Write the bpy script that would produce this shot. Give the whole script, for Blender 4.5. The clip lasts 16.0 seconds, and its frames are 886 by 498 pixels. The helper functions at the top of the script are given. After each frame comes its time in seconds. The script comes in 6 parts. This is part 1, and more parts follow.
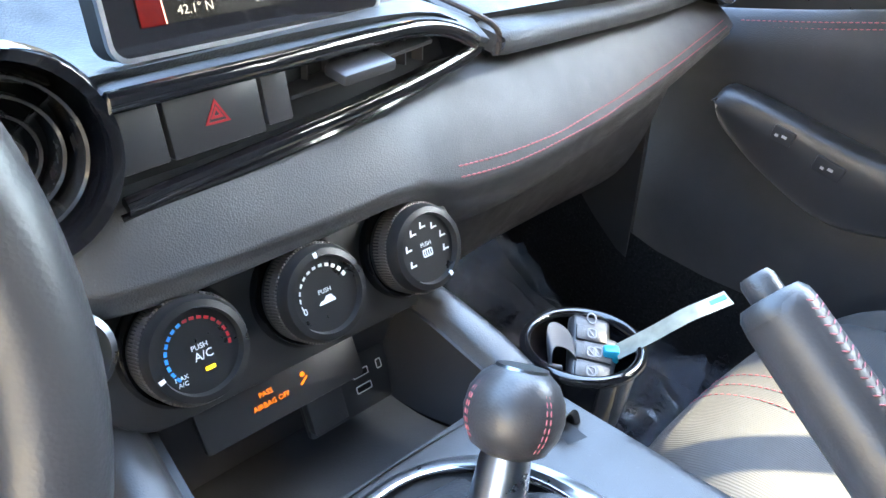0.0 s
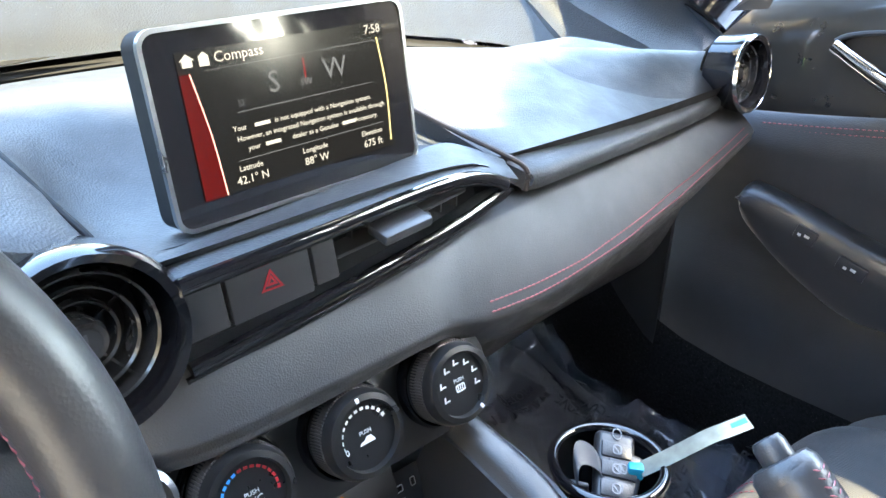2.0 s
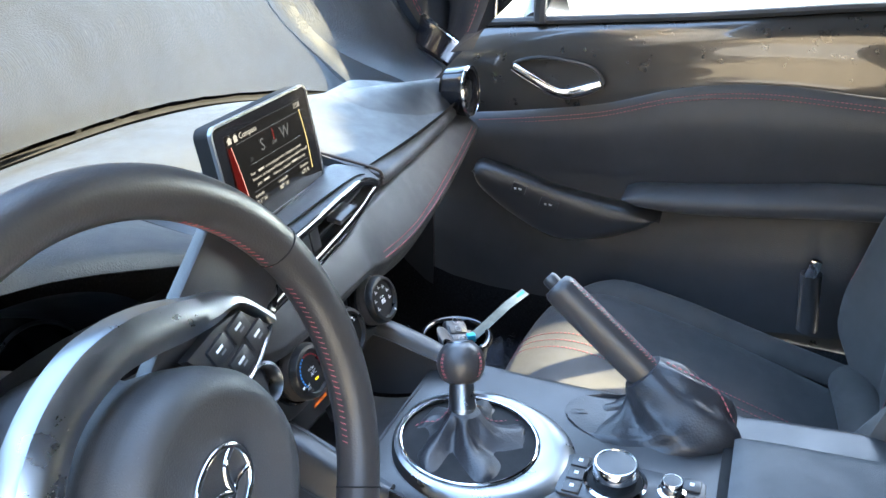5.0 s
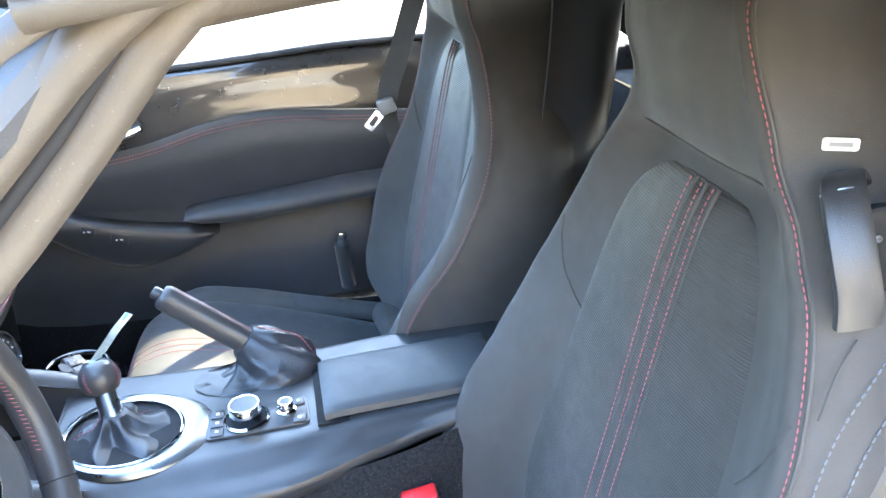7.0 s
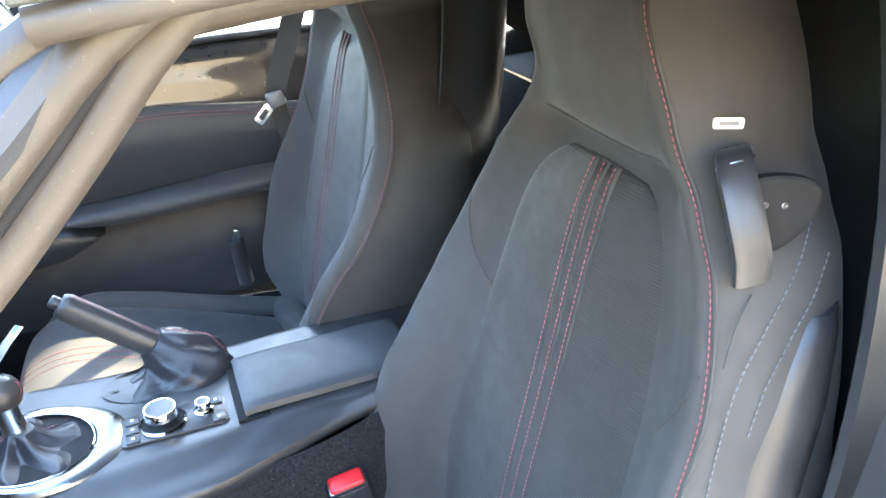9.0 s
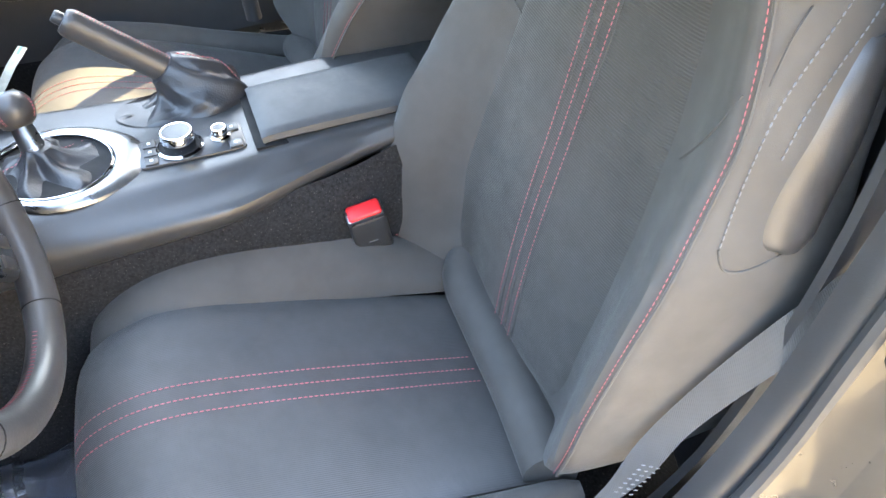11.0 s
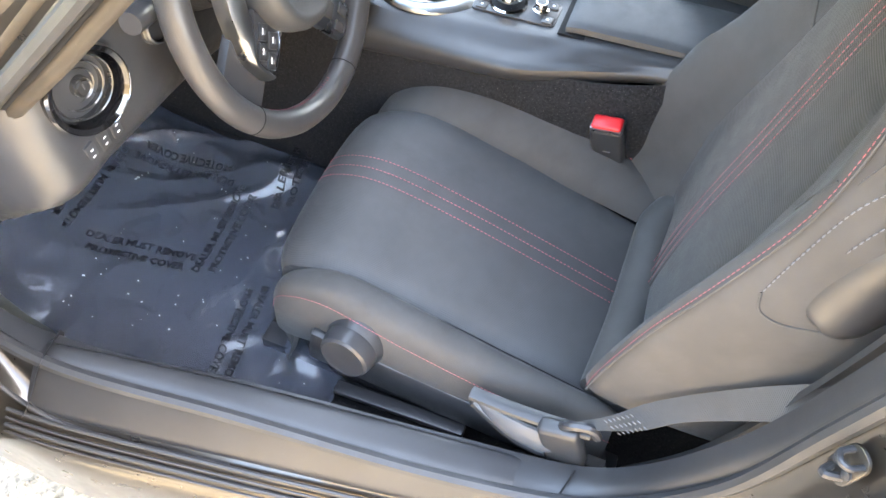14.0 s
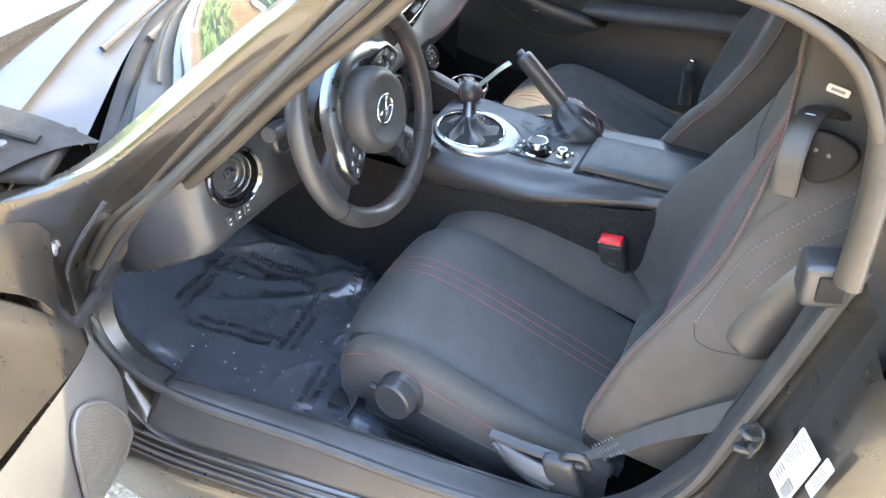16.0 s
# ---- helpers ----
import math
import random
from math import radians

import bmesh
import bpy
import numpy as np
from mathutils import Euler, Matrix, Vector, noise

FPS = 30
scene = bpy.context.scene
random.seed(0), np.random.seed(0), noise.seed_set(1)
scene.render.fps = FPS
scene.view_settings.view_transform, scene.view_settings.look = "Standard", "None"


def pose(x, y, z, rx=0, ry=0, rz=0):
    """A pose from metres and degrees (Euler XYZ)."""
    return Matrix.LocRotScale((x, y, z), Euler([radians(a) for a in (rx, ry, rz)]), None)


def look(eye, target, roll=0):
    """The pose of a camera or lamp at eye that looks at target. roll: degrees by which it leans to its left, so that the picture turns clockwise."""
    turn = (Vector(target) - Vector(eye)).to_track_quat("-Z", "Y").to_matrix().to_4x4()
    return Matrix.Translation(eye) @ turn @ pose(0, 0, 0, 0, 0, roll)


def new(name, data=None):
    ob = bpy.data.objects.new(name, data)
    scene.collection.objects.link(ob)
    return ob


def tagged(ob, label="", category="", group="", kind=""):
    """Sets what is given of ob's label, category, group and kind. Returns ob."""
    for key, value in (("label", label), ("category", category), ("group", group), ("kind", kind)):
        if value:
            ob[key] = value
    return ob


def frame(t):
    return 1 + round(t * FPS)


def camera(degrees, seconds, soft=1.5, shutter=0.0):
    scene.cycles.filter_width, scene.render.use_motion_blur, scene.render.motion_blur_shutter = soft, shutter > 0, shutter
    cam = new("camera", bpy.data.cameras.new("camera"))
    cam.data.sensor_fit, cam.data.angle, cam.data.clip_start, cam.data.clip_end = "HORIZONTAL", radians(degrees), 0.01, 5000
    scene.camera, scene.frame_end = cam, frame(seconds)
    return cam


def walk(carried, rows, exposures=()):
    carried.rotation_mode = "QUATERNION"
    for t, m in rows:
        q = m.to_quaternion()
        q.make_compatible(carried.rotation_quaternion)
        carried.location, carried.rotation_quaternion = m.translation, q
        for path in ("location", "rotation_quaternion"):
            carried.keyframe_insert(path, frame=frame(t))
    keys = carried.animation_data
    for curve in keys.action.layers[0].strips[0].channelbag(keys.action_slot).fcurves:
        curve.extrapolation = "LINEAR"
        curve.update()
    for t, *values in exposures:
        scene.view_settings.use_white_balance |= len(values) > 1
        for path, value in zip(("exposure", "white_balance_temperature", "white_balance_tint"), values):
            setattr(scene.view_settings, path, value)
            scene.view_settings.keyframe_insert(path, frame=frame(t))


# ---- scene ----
cam = camera(60.1, 16.0)
PATH = [
    (0, (-0.201, 0.3, 0.859), (1.029, 1.527, -0.133), 1.8),
    (0.5, (-0.193, 0.311, 0.895), (1.028, 1.56, -0.079), 1.6),
    (1, (-0.196, 0.315, 0.92), (1.015, 1.589, -0.034), 1.3),
    (1.5, (-0.203, 0.309, 0.931), (1.005, 1.606, 0.006), 1.1),
    (2, (-0.205, 0.301, 0.929), (1.002, 1.62, 0.033), 0.9),
    (2.5, (-0.208, 0.296, 0.928), (1.005, 1.623, 0.053), 0.8),
    (3, (-0.241, 0.27, 0.93), (0.997, 1.578, 0.061), 0.5),
    (3.2, (-0.265, 0.259, 0.933), (0.992, 1.548, 0.064), 0.5),
    (5.3, (-0.638, 0.237, 1.082), (1.075, 0.762, 0.193), 0.6),
    (5.5, (-0.67, 0.237, 1.092), (1.076, 0.638, 0.203), 0.9),
    (6, (-0.738, 0.247, 1.111), (1.058, 0.342, 0.236), 1.0),
    (6.5, (-0.802, 0.241, 1.134), (0.995, 0.055, 0.276), 0.9),
    (7, (-0.851, 0.237, 1.164), (0.917, -0.17, 0.323), 0.9),
    (7.5, (-0.863, 0.261, 1.186), (0.872, -0.295, 0.359), 0.7),
    (8, (-0.86, 0.26, 1.187), (0.85, -0.38, 0.372), 0.7),
    (8.2, (-0.863, 0.266, 1.19), (0.84, -0.402, 0.38), 0.8),
    (10.3, (-0.864, 0.288, 1.135), (0.647, -0.386, 0.011), 2.8),
    (10.5, (-0.862, 0.284, 1.134), (0.605, -0.358, -0.064), 2.8),
    (11, (-0.865, 0.302, 1.125), (0.482, -0.29, -0.229), 4.3),
    (11.5, (-0.862, 0.312, 1.119), (0.368, -0.203, -0.372), 5.4),
    (12, (-0.867, 0.319, 1.134), (0.305, -0.099, -0.431), 6.6),
    (12.5, (-0.891, 0.306, 1.156), (0.274, 0.041, -0.448), 7.8),
    (13, (-0.908, 0.245, 1.195), (0.253, 0.17, -0.432), 8.9),
    (13.5, (-0.948, 0.169, 1.238), (0.19, 0.278, -0.402), 9.3),
    (14, (-0.99, 0.111, 1.28), (0.134, 0.379, -0.352), 9.0),
    (14.5, (-1.044, 0.092, 1.314), (0.106, 0.474, -0.277), 7.8),
    (15, (-1.108, 0.045, 1.346), (0.127, 0.517, -0.154), 6.5),
    (15.5, (-1.189, -0.003, 1.353), (0.14, 0.541, -0.039), 5.4),
    (16, (-1.268, -0.04, 1.398), (0.116, 0.544, 0.078), 4.8),
]
walk(cam, [(t, look(eye, target, roll)) for t, eye, target, roll in PATH], [(0.0, 5.55, 6600, 4), (3.2, 4.98, 6600, 4), (5.5, 4.75, 6400, 4), (7.0, 5.4, 6200, 4), (8.0, 5.25, 6200, 4), (10.5, 5.45, 7700, 6), (12.0, 5.3, 8300, 8), (13.5, 5.28, 8500, 9), (14.5, 5.1, 8500, 9), (16.0, 4.73, 7300, 7)])

# ---------------------------------------------------------------- light
SUN = Vector((0.62, -0.88, 1.0)).normalized()
world = bpy.data.worlds.new("sky")
scene.world = world
world.use_nodes = True
wn = world.node_tree.nodes
sky = wn.new("ShaderNodeTexSky")
sky.sky_type = "NISHITA"
sky.sun_disc = False
sky.sun_elevation = math.asin(SUN.z)
sky.sun_rotation = math.atan2(SUN.x, SUN.y)
sky.dust_density = 2.0
wn["Background"].inputs["Strength"].default_value = 0.15
world.node_tree.links.new(sky.outputs[0], wn["Background"].inputs["Color"])
lamp = bpy.data.lights.new("sun", "SUN")
lamp.energy, lamp.angle, lamp.color = 1.32, radians(0.5), (1.0, 0.87, 0.60)
new("sun", lamp).matrix_world = look(SUN * 20, (0, 0, 0))


# ---------------------------------------------------------------- materials
def ramp(nt, fac, lo, hi, a, b):
    """A colour that goes from a to b while fac goes from lo to hi."""
    n = nt.nodes.new("ShaderNodeValToRGB")
    n.color_ramp.elements[0].position, n.color_ramp.elements[1].position = lo, hi
    n.color_ramp.elements[0].color, n.color_ramp.elements[1].color = (*a, 1), (*b, 1)
    nt.links.new(fac, n.inputs[0])
    return n.outputs[0]


def noise_tex(nt, scale, detail=4.0, rough=0.6, stretch=None, kind="ShaderNodeTexNoise"):
    co = nt.nodes.new("ShaderNodeTexCoord").outputs["Object"]
    if stretch:
        mp = nt.nodes.new("ShaderNodeMapping")
        mp.inputs["Scale"].default_value = stretch
        nt.links.new(co, mp.inputs[0])
        co = mp.outputs[0]
    n = nt.nodes.new(kind)
    n.inputs["Scale"].default_value = scale
    if kind == "ShaderNodeTexNoise":
        n.inputs["Detail"].default_value, n.inputs["Roughness"].default_value = detail, rough
    nt.links.new(co, n.inputs["Vector"])
    return n.outputs["Fac"] if kind == "ShaderNodeTexNoise" else n.outputs["Distance"]


def mat(name, colour, rough=0.5, metal=0.0, spec=0.5, grain=0.0, grain_scale=900.0, cells=False, vary=0.12, vary_scale=14.0,
        coat=0.0, dust=0.0, sheen=0.0, rough_vary=0.08, weave=None):
    """A surface: base colour with blotches at a large scale, relief at a small one, a little dust and uneven gloss."""
    m = bpy.data.materials.new(name)
    m.use_nodes = True
    nt = m.node_tree
    b = nt.nodes["Principled BSDF"]
    big = noise_tex(nt, vary_scale, 3.0)
    c = tuple(colour)
    out = ramp(nt, big, 0.3, 0.7, tuple(v * (1 - vary) for v in c), tuple(min(1, v * (1 + vary)) for v in c))
    if dust:
        fine = noise_tex(nt, 420, 2.0, 0.8)
        specks = ramp(nt, fine, 0.66, 0.72, (0, 0, 0), (dust, dust, dust))
        mx = nt.nodes.new("ShaderNodeMix")
        mx.data_type = "RGBA"
        nt.links.new(specks, mx.inputs[0])
        nt.links.new(out, mx.inputs[6])
        mx.inputs[7].default_value = (0.45, 0.42, 0.38, 1)
        out = mx.outputs[2]
    nt.links.new(out, b.inputs["Base Color"])
    mr = nt.nodes.new("ShaderNodeMapRange")
    nt.links.new(noise_tex(nt, vary_scale * 2.7, 5.0), mr.inputs["Value"])
    mr.inputs["From Min"].default_value, mr.inputs["From Max"].default_value = 0.3, 0.7
    mr.inputs["To Min"].default_value, mr.inputs["To Max"].default_value = max(0.02, rough - rough_vary), min(1, rough + rough_vary)
    nt.links.new(mr.outputs[0], b.inputs["Roughness"])
    b.inputs["Metallic"].default_value, b.inputs["Specular IOR Level"].default_value = metal, spec
    b.inputs["Coat Weight"].default_value, b.inputs["Coat Roughness"].default_value = coat, 0.04
    b.inputs["Sheen Weight"].default_value, b.inputs["Sheen Roughness"].default_value = sheen, 0.4
    if grain:
        bump = nt.nodes.new("ShaderNodeBump")
        bump.inputs["Strength"].default_value, bump.inputs["Distance"].default_value = grain, 0.0006
        if weave:
            h = nt.nodes.new("ShaderNodeTexWave")
            h.wave_type, h.bands_direction = "BANDS", weave
            h.inputs["Scale"].default_value, h.inputs["Distortion"].default_value = grain_scale, 0.6
            nt.links.new(nt.nodes.new("ShaderNodeTexCoord").outputs["Object"], h.inputs["Vector"])
            h = h.outputs["Fac"]
        else:
            h = noise_tex(nt, grain_scale, 2.0, 0.5, kind="ShaderNodeTexVoronoi" if cells else "ShaderNodeTexNoise")
        nt.links.new(h, bump.inputs["Height"])
        nt.links.new(bump.outputs[0], b.inputs["Normal"])
    return m


def glow(name, colour, strength):
    m = bpy.data.materials.new(name)
    m.use_nodes = True
    b = m.node_tree.nodes["Principled BSDF"]
    b.inputs["Base Color"].default_value = (0, 0, 0, 1)
    b.inputs["Roughness"].default_value = 0.15
    b.inputs["Emission Color"].default_value = (*colour, 1)
    b.inputs["Emission Strength"].default_value = strength * 0.05
    return m


def glass(name, tint=(1, 1, 1), rough=0.0):
    """Thin clear glass: a see-through sheet with a mirror's gloss at a slant."""
    m = bpy.data.materials.new(name)
    m.use_nodes = True
    nt = m.node_tree
    nt.nodes.remove(nt.nodes["Principled BSDF"])
    t, g, mix, f = (nt.nodes.new("ShaderNode" + k) for k in ("BsdfTransparent", "BsdfGlossy", "MixShader", "Fresnel"))
    t.inputs[0].default_value = (*tint, 1)
    g.inputs["Roughness"].default_value = rough
    f.inputs["IOR"].default_value = 1.5
    nt.links.new(f.outputs[0], mix.inputs[0])
    nt.links.new(t.outputs[0], mix.inputs[1])
    nt.links.new(g.outputs[0], mix.inputs[2])
    nt.links.new(mix.outputs[0], nt.nodes["Material Output"].inputs[0])
    return m


VINYL = mat("soft_black_vinyl", (0.042, 0.043, 0.046), 0.5, grain=0.28, grain_scale=1000, cells=True, dust=0.05)
VINYL_TOP = mat("dashboard_top_vinyl", (0.045, 0.0485, 0.054), 0.55, grain=0.5, grain_scale=700, cells=True, dust=0.08)
DOORTRIM = mat("soft_black_door_trim", (0.044, 0.046, 0.051), 0.46, grain=0.35, grain_scale=700, cells=True, dust=0.04)
PLASTIC = mat("black_moulded_plastic", (0.030, 0.030, 0.032), 0.36, grain=0.3, grain_scale=1000, dust=0.04, spec=0.6)
SMOOTH = mat("smooth_black_plastic", (0.036, 0.036, 0.039), 0.32, vary=0.08, rough_vary=0.025, grain=0.05, grain_scale=1500)
PIANO = mat("piano_black", (0.006, 0.006, 0.007), 0.07, coat=0.6, rough_vary=0.03)
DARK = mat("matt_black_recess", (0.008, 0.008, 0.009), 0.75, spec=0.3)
CHROME = mat("chrome", (0.75, 0.76, 0.78), 0.1, 1.0, vary=0.03, rough_vary=0.05)
SATIN = mat("satin_silver", (0.276, 0.284, 0.2967), 0.32, 1.0, vary=0.05)
LEATHER = mat("black_leather", (0.040, 0.038, 0.039), 0.38, grain=0.14, grain_scale=620, cells=True)
BOOT = mat("gaiter_leather", (0.0248, 0.0248, 0.0279), 0.38, grain=0.35, grain_scale=420, cells=True)
CLOTH = mat("seat_cloth", (0.054, 0.051, 0.049), 0.74, grain=0.6, grain_scale=1500, sheen=0.08, vary=0.12, spec=0.4)
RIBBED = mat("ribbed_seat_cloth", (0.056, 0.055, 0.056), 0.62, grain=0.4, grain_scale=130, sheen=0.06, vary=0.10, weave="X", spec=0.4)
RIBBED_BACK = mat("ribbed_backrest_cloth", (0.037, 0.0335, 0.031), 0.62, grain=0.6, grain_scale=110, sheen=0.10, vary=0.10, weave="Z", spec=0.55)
CARPET = mat("black_carpet", (0.016, 0.016, 0.0175), 0.95, grain=1.0, grain_scale=380, vary=0.55, vary_scale=260, sheen=0.06, spec=0.2, dust=0.22)
THREAD = mat("red_thread", (0.36, 0.10, 0.115), 0.7)
GREY_THREAD = mat("grey_thread", (0.126, 0.133, 0.147), 0.7)
RED = mat("red_plastic", (0.65, 0.02, 0.025), 0.35)
PAINT = mat("dark_metallic_paint", (0.062, 0.056, 0.050), 0.30, 0.75, coat=1.0, vary=0.08, rough_vary=0.04)
VENT = mat("vent_plastic", (0.024, 0.024, 0.025), 0.22, coat=0.5)
BROWN = mat("brown_black_trim", (0.040, 0.031, 0.029), 0.5, grain=0.2, grain_scale=900)
PANEL_BLACK = mat("black_panel", (0.024, 0.024, 0.025), 0.38, grain=0.12, grain_scale=1200)
KNOB_FACE = mat("knob_face", (0.010, 0.010, 0.0105), 0.33, vary=0.1)
KNURL = mat("dark_satin_knurl", (0.27, 0.245, 0.23), 0.34, 0.85, vary=0.1)
RUBBER = mat("rubber_seal", (0.0341, 0.0341, 0.03565), 0.5, grain=0.2, grain_scale=900, dust=0.05)
# black rubber with the sun's tan cast put into its colour; specks are dust
SEAL = mat("warm_lit_dusty_rubber", (0.046, 0.037, 0.028), 0.45, grain=0.25, grain_scale=700, vary=0.2, dust=0.08)
ROOFCLOTH = mat("soft_top_cloth", (0.10, 0.095, 0.088), 0.9, grain=1.0, grain_scale=600, vary=0.25, dust=0.5)
WEB = mat("seat_belt_webbing", (0.050, 0.046, 0.043), 0.6, grain=0.6, grain_scale=260, weave="Y")
WHITE = mat("white_print", (0.75, 0.76, 0.78), 0.6, vary=0.04)
GREY_PRINT = mat("grey_print", (0.17, 0.17, 0.18), 0.6, vary=0.04)
PALE_PRINT = mat("pale_grey_print", (0.20, 0.20, 0.21), 0.6, vary=0.04)
RED_PRINT = mat("red_print", (0.4, 0.02, 0.03), 0.5)
BLUE_PRINT = mat("blue_print", (0.03, 0.25, 0.7), 0.5)
PAPER = mat("white_sticker", (0.55, 0.55, 0.53), 0.5, vary=0.05)
INK = mat("black_ink", (0.015, 0.015, 0.02), 0.5)
MESHGRILLE = mat("speaker_mesh", (0.05, 0.05, 0.048), 0.5, grain=1.0, grain_scale=500, cells=True)
GLASS = glass("window_glass", (0.88, 0.91, 0.90))


# ---------------------------------------------------------------- building
def thing(name, label, category, at=(0, 0, 0), group="", kind=""):
    ob = new(name)
    ob.location = at
    ob.empty_display_size = 0.05
    return tagged(ob, label, category, group, kind)


def part(name, bm, material, parent=None, label="", smooth=True):
    """Links a bmesh, built in world coordinates, as one mesh object under a thing or part."""
    me = bpy.data.meshes.new(name)
    bmesh.ops.recalc_face_normals(bm, faces=bm.faces)
    bm.to_mesh(me)
    bm.free()
    me.materials.append(material)
    if smooth:
        me.polygons.foreach_set("use_smooth", [True] * len(me.polygons))
        me.set_sharp_from_angle(angle=radians(38))
    ob = new(name, me)
    if parent:
        ob.parent = parent
        up, m = parent, Matrix.Identity(4)
        while up:
            m = up.matrix_basis @ m
            up = up.parent
        ob.matrix_basis = Matrix.Identity(4)
        me.transform(m.inverted())
    if label:
        ob["label"] = label
    return ob


def solo(name, bm, material, label, category, group="", kind="", smooth=True):
    return tagged(part(name, bm, material, None, "", smooth), label, category, group, kind)


def spline(pts, n, closed=False):
    """n points evenly spread along a smooth curve through pts (tuples of any size)."""
    P = np.array(pts, float)
    k = len(P)
    if k == 2:
        s = np.linspace(0, 1, n)[:, None]
        return P[0] * (1 - s) + P[1] * s
    segs = k if closed else k - 1
    fine = []
    for i in range(segs):
        if closed:
            a, b, c, d = P[(i - 1) % k], P[i], P[(i + 1) % k], P[(i + 2) % k]
        else:
            a, b, c, d = P[max(i - 1, 0)], P[i], P[i + 1], P[min(i + 2, k - 1)]
        for s in np.linspace(0, 1, 12, endpoint=False):
            fine.append(0.5 * (2 * b + (c - a) * s + (2 * a - 5 * b + 4 * c - d) * s * s + (3 * b - a - 3 * c + d) * s ** 3))
    fine.append(P[0] if closed else P[-1])
    fine = np.array(fine)
    d = np.r_[0, np.cumsum(np.linalg.norm(np.diff(fine, axis=0), axis=1))]
    want = np.linspace(0, d[-1], n, endpoint=not closed)
    return np.stack([np.interp(want, d, fine[:, j]) for j in range(P.shape[1])], 1)


def grid(bm, G, close_u=False, close_v=False):
    """Faces over an array of points G[v][u]. Returns the vertices."""
    V = [[bm.verts.new(p) for p in row] for row in G]
    nv, nu = len(V), len(V[0])
    for j in range(nv if close_v else nv - 1):
        for i in range(nu if close_u else nu - 1):
            bm.faces.new((V[j][i], V[j][(i + 1) % nu], V[(j + 1) % nv][(i + 1) % nu], V[(j + 1) % nv][i]))
    return V


def surface(sections, nu, nv):
    """A smooth sheet of points through rows of control points: G[v][u]."""
    rows = [spline(s, nu) for s in sections]
    cols = np.array(rows)
    return np.stack([spline(cols[:, i], nv) for i in range(nu)], 1)


def normals(G):
    du, dv = np.gradient(G, axis=1), np.gradient(G, axis=0)
    n = np.cross(du, dv)
    return n / np.maximum(np.linalg.norm(n, axis=2, keepdims=True), 1e-9)


def pad(sections, nu=24, nv=32, edge=0.012, depth=0.03, puff=0.0, flip=False):
    """An upholstered pad over a smooth sheet: its rim rolls under, its middle swells by puff."""
    G = surface(sections, nu, nv)
    N = normals(G) * (-1 if flip else 1)
    u, v = np.linspace(0, 1, nu), np.linspace(0, 1, nv)
    G = G + N * (puff * np.sin(np.pi * u)[None, :, None] ** 0.6 * np.sin(np.pi * v)[:, None, None] ** 0.6)
    rim = np.minimum.reduce(np.broadcast_arrays(np.arange(nu)[None, :], np.arange(nu)[::-1][None, :], np.arange(nv)[:, None], np.arange(nv)[::-1][:, None]))
    drop = np.select([rim == 0, rim == 1, rim == 2], [edge, edge * 0.35, edge * 0.07], 0.0)
    G = G - N * drop[:, :, None]
    bm = bmesh.new()
    V = grid(bm, G)
    ring = [(0, i) for i in range(nu)] + [(j, nu - 1) for j in range(1, nv)] + [(nv - 1, i) for i in range(nu - 2, -1, -1)] + [(j, 0) for j in range(nv - 2, 0, -1)]
    low = [bm.verts.new(G[j, i] - N[j, i] * depth) for j, i in ring]
    for k, (j, i) in enumerate(ring):
        j2, i2 = ring[(k + 1) % len(ring)]
        bm.faces.new((V[j][i], low[k], low[(k + 1) % len(ring)], V[j2][i2]))
    return bm


def solid(sections, nu=32, nv=24, close=True):
    """A body through closed cross-sections, with its ends capped."""
    rows = [spline(s, nu, closed=True) for s in sections]
    cols = np.array(rows)
    G = np.stack([spline(cols[:, i], nv) if len(sections) > 2 else spline(cols[:, i], nv) for i in range(nu)], 1)
    bm = bmesh.new()
    V = grid(bm, G, close_u=True)
    if close:
        bm.faces.new(V[0])
        bm.faces.new(V[-1])
    return bm


def tube(pts, r, n=10, closed=False, count=None, flat=1.0, up=(0, 0, 1), bm=None, taper=None):
    """A rod along a smooth curve. flat: its breadth along up, over that across; taper: factors along it."""
    P = spline(pts, count or max(8, 6 * len(pts)), closed) if len(pts) > 2 or count else np.array(pts, float)
    m = len(P)
    T = np.roll(P, -1, 0) - np.roll(P, 1, 0) if closed else np.gradient(P, axis=0)
    T /= np.linalg.norm(T, axis=1, keepdims=True)
    fac = np.interp(np.linspace(0, 1, m), np.linspace(0, 1, len(taper)), taper) if taper else np.ones(m)
    rows, ref = [], np.array(up, float)
    for p, t, f in zip(P, T, fac):
        a = np.cross(t, ref)
        a /= max(np.linalg.norm(a), 1e-9)
        b = np.cross(a, t)
        rows.append([p + f * r * (a * math.cos(w) + flat * b * math.sin(w)) for w in np.linspace(0, 2 * math.pi, n, endpoint=False)])
    bm = bm or bmesh.new()
    V = grid(bm, rows, close_u=True, close_v=closed)
    if not closed:
        bm.faces.new(V[0])
        bm.faces.new(V[-1])
    return bm


def box(size, m=None, bevel=0.003, seg=2, bm=None):
    """A block with rounded edges, centred at the pose m."""
    own = bmesh.new()
    bmesh.ops.create_cube(own, size=1)
    bmesh.ops.scale(own, vec=size, verts=own.verts)
    if bevel:
        bmesh.ops.bevel(own, geom=own.edges[:], offset=min(bevel, min(size) * 0.49), segments=seg, affect="EDGES", profile=0.5)
    if m is not None:
        bmesh.ops.transform(own, matrix=m, verts=own.verts)
    return join(own, bm)


def join(own, bm):
    if bm is None:
        return own
    me = bpy.data.meshes.new("scratch")
    own.to_mesh(me)
    own.free()
    bm.from_mesh(me)
    bpy.data.meshes.remove(me)
    return bm


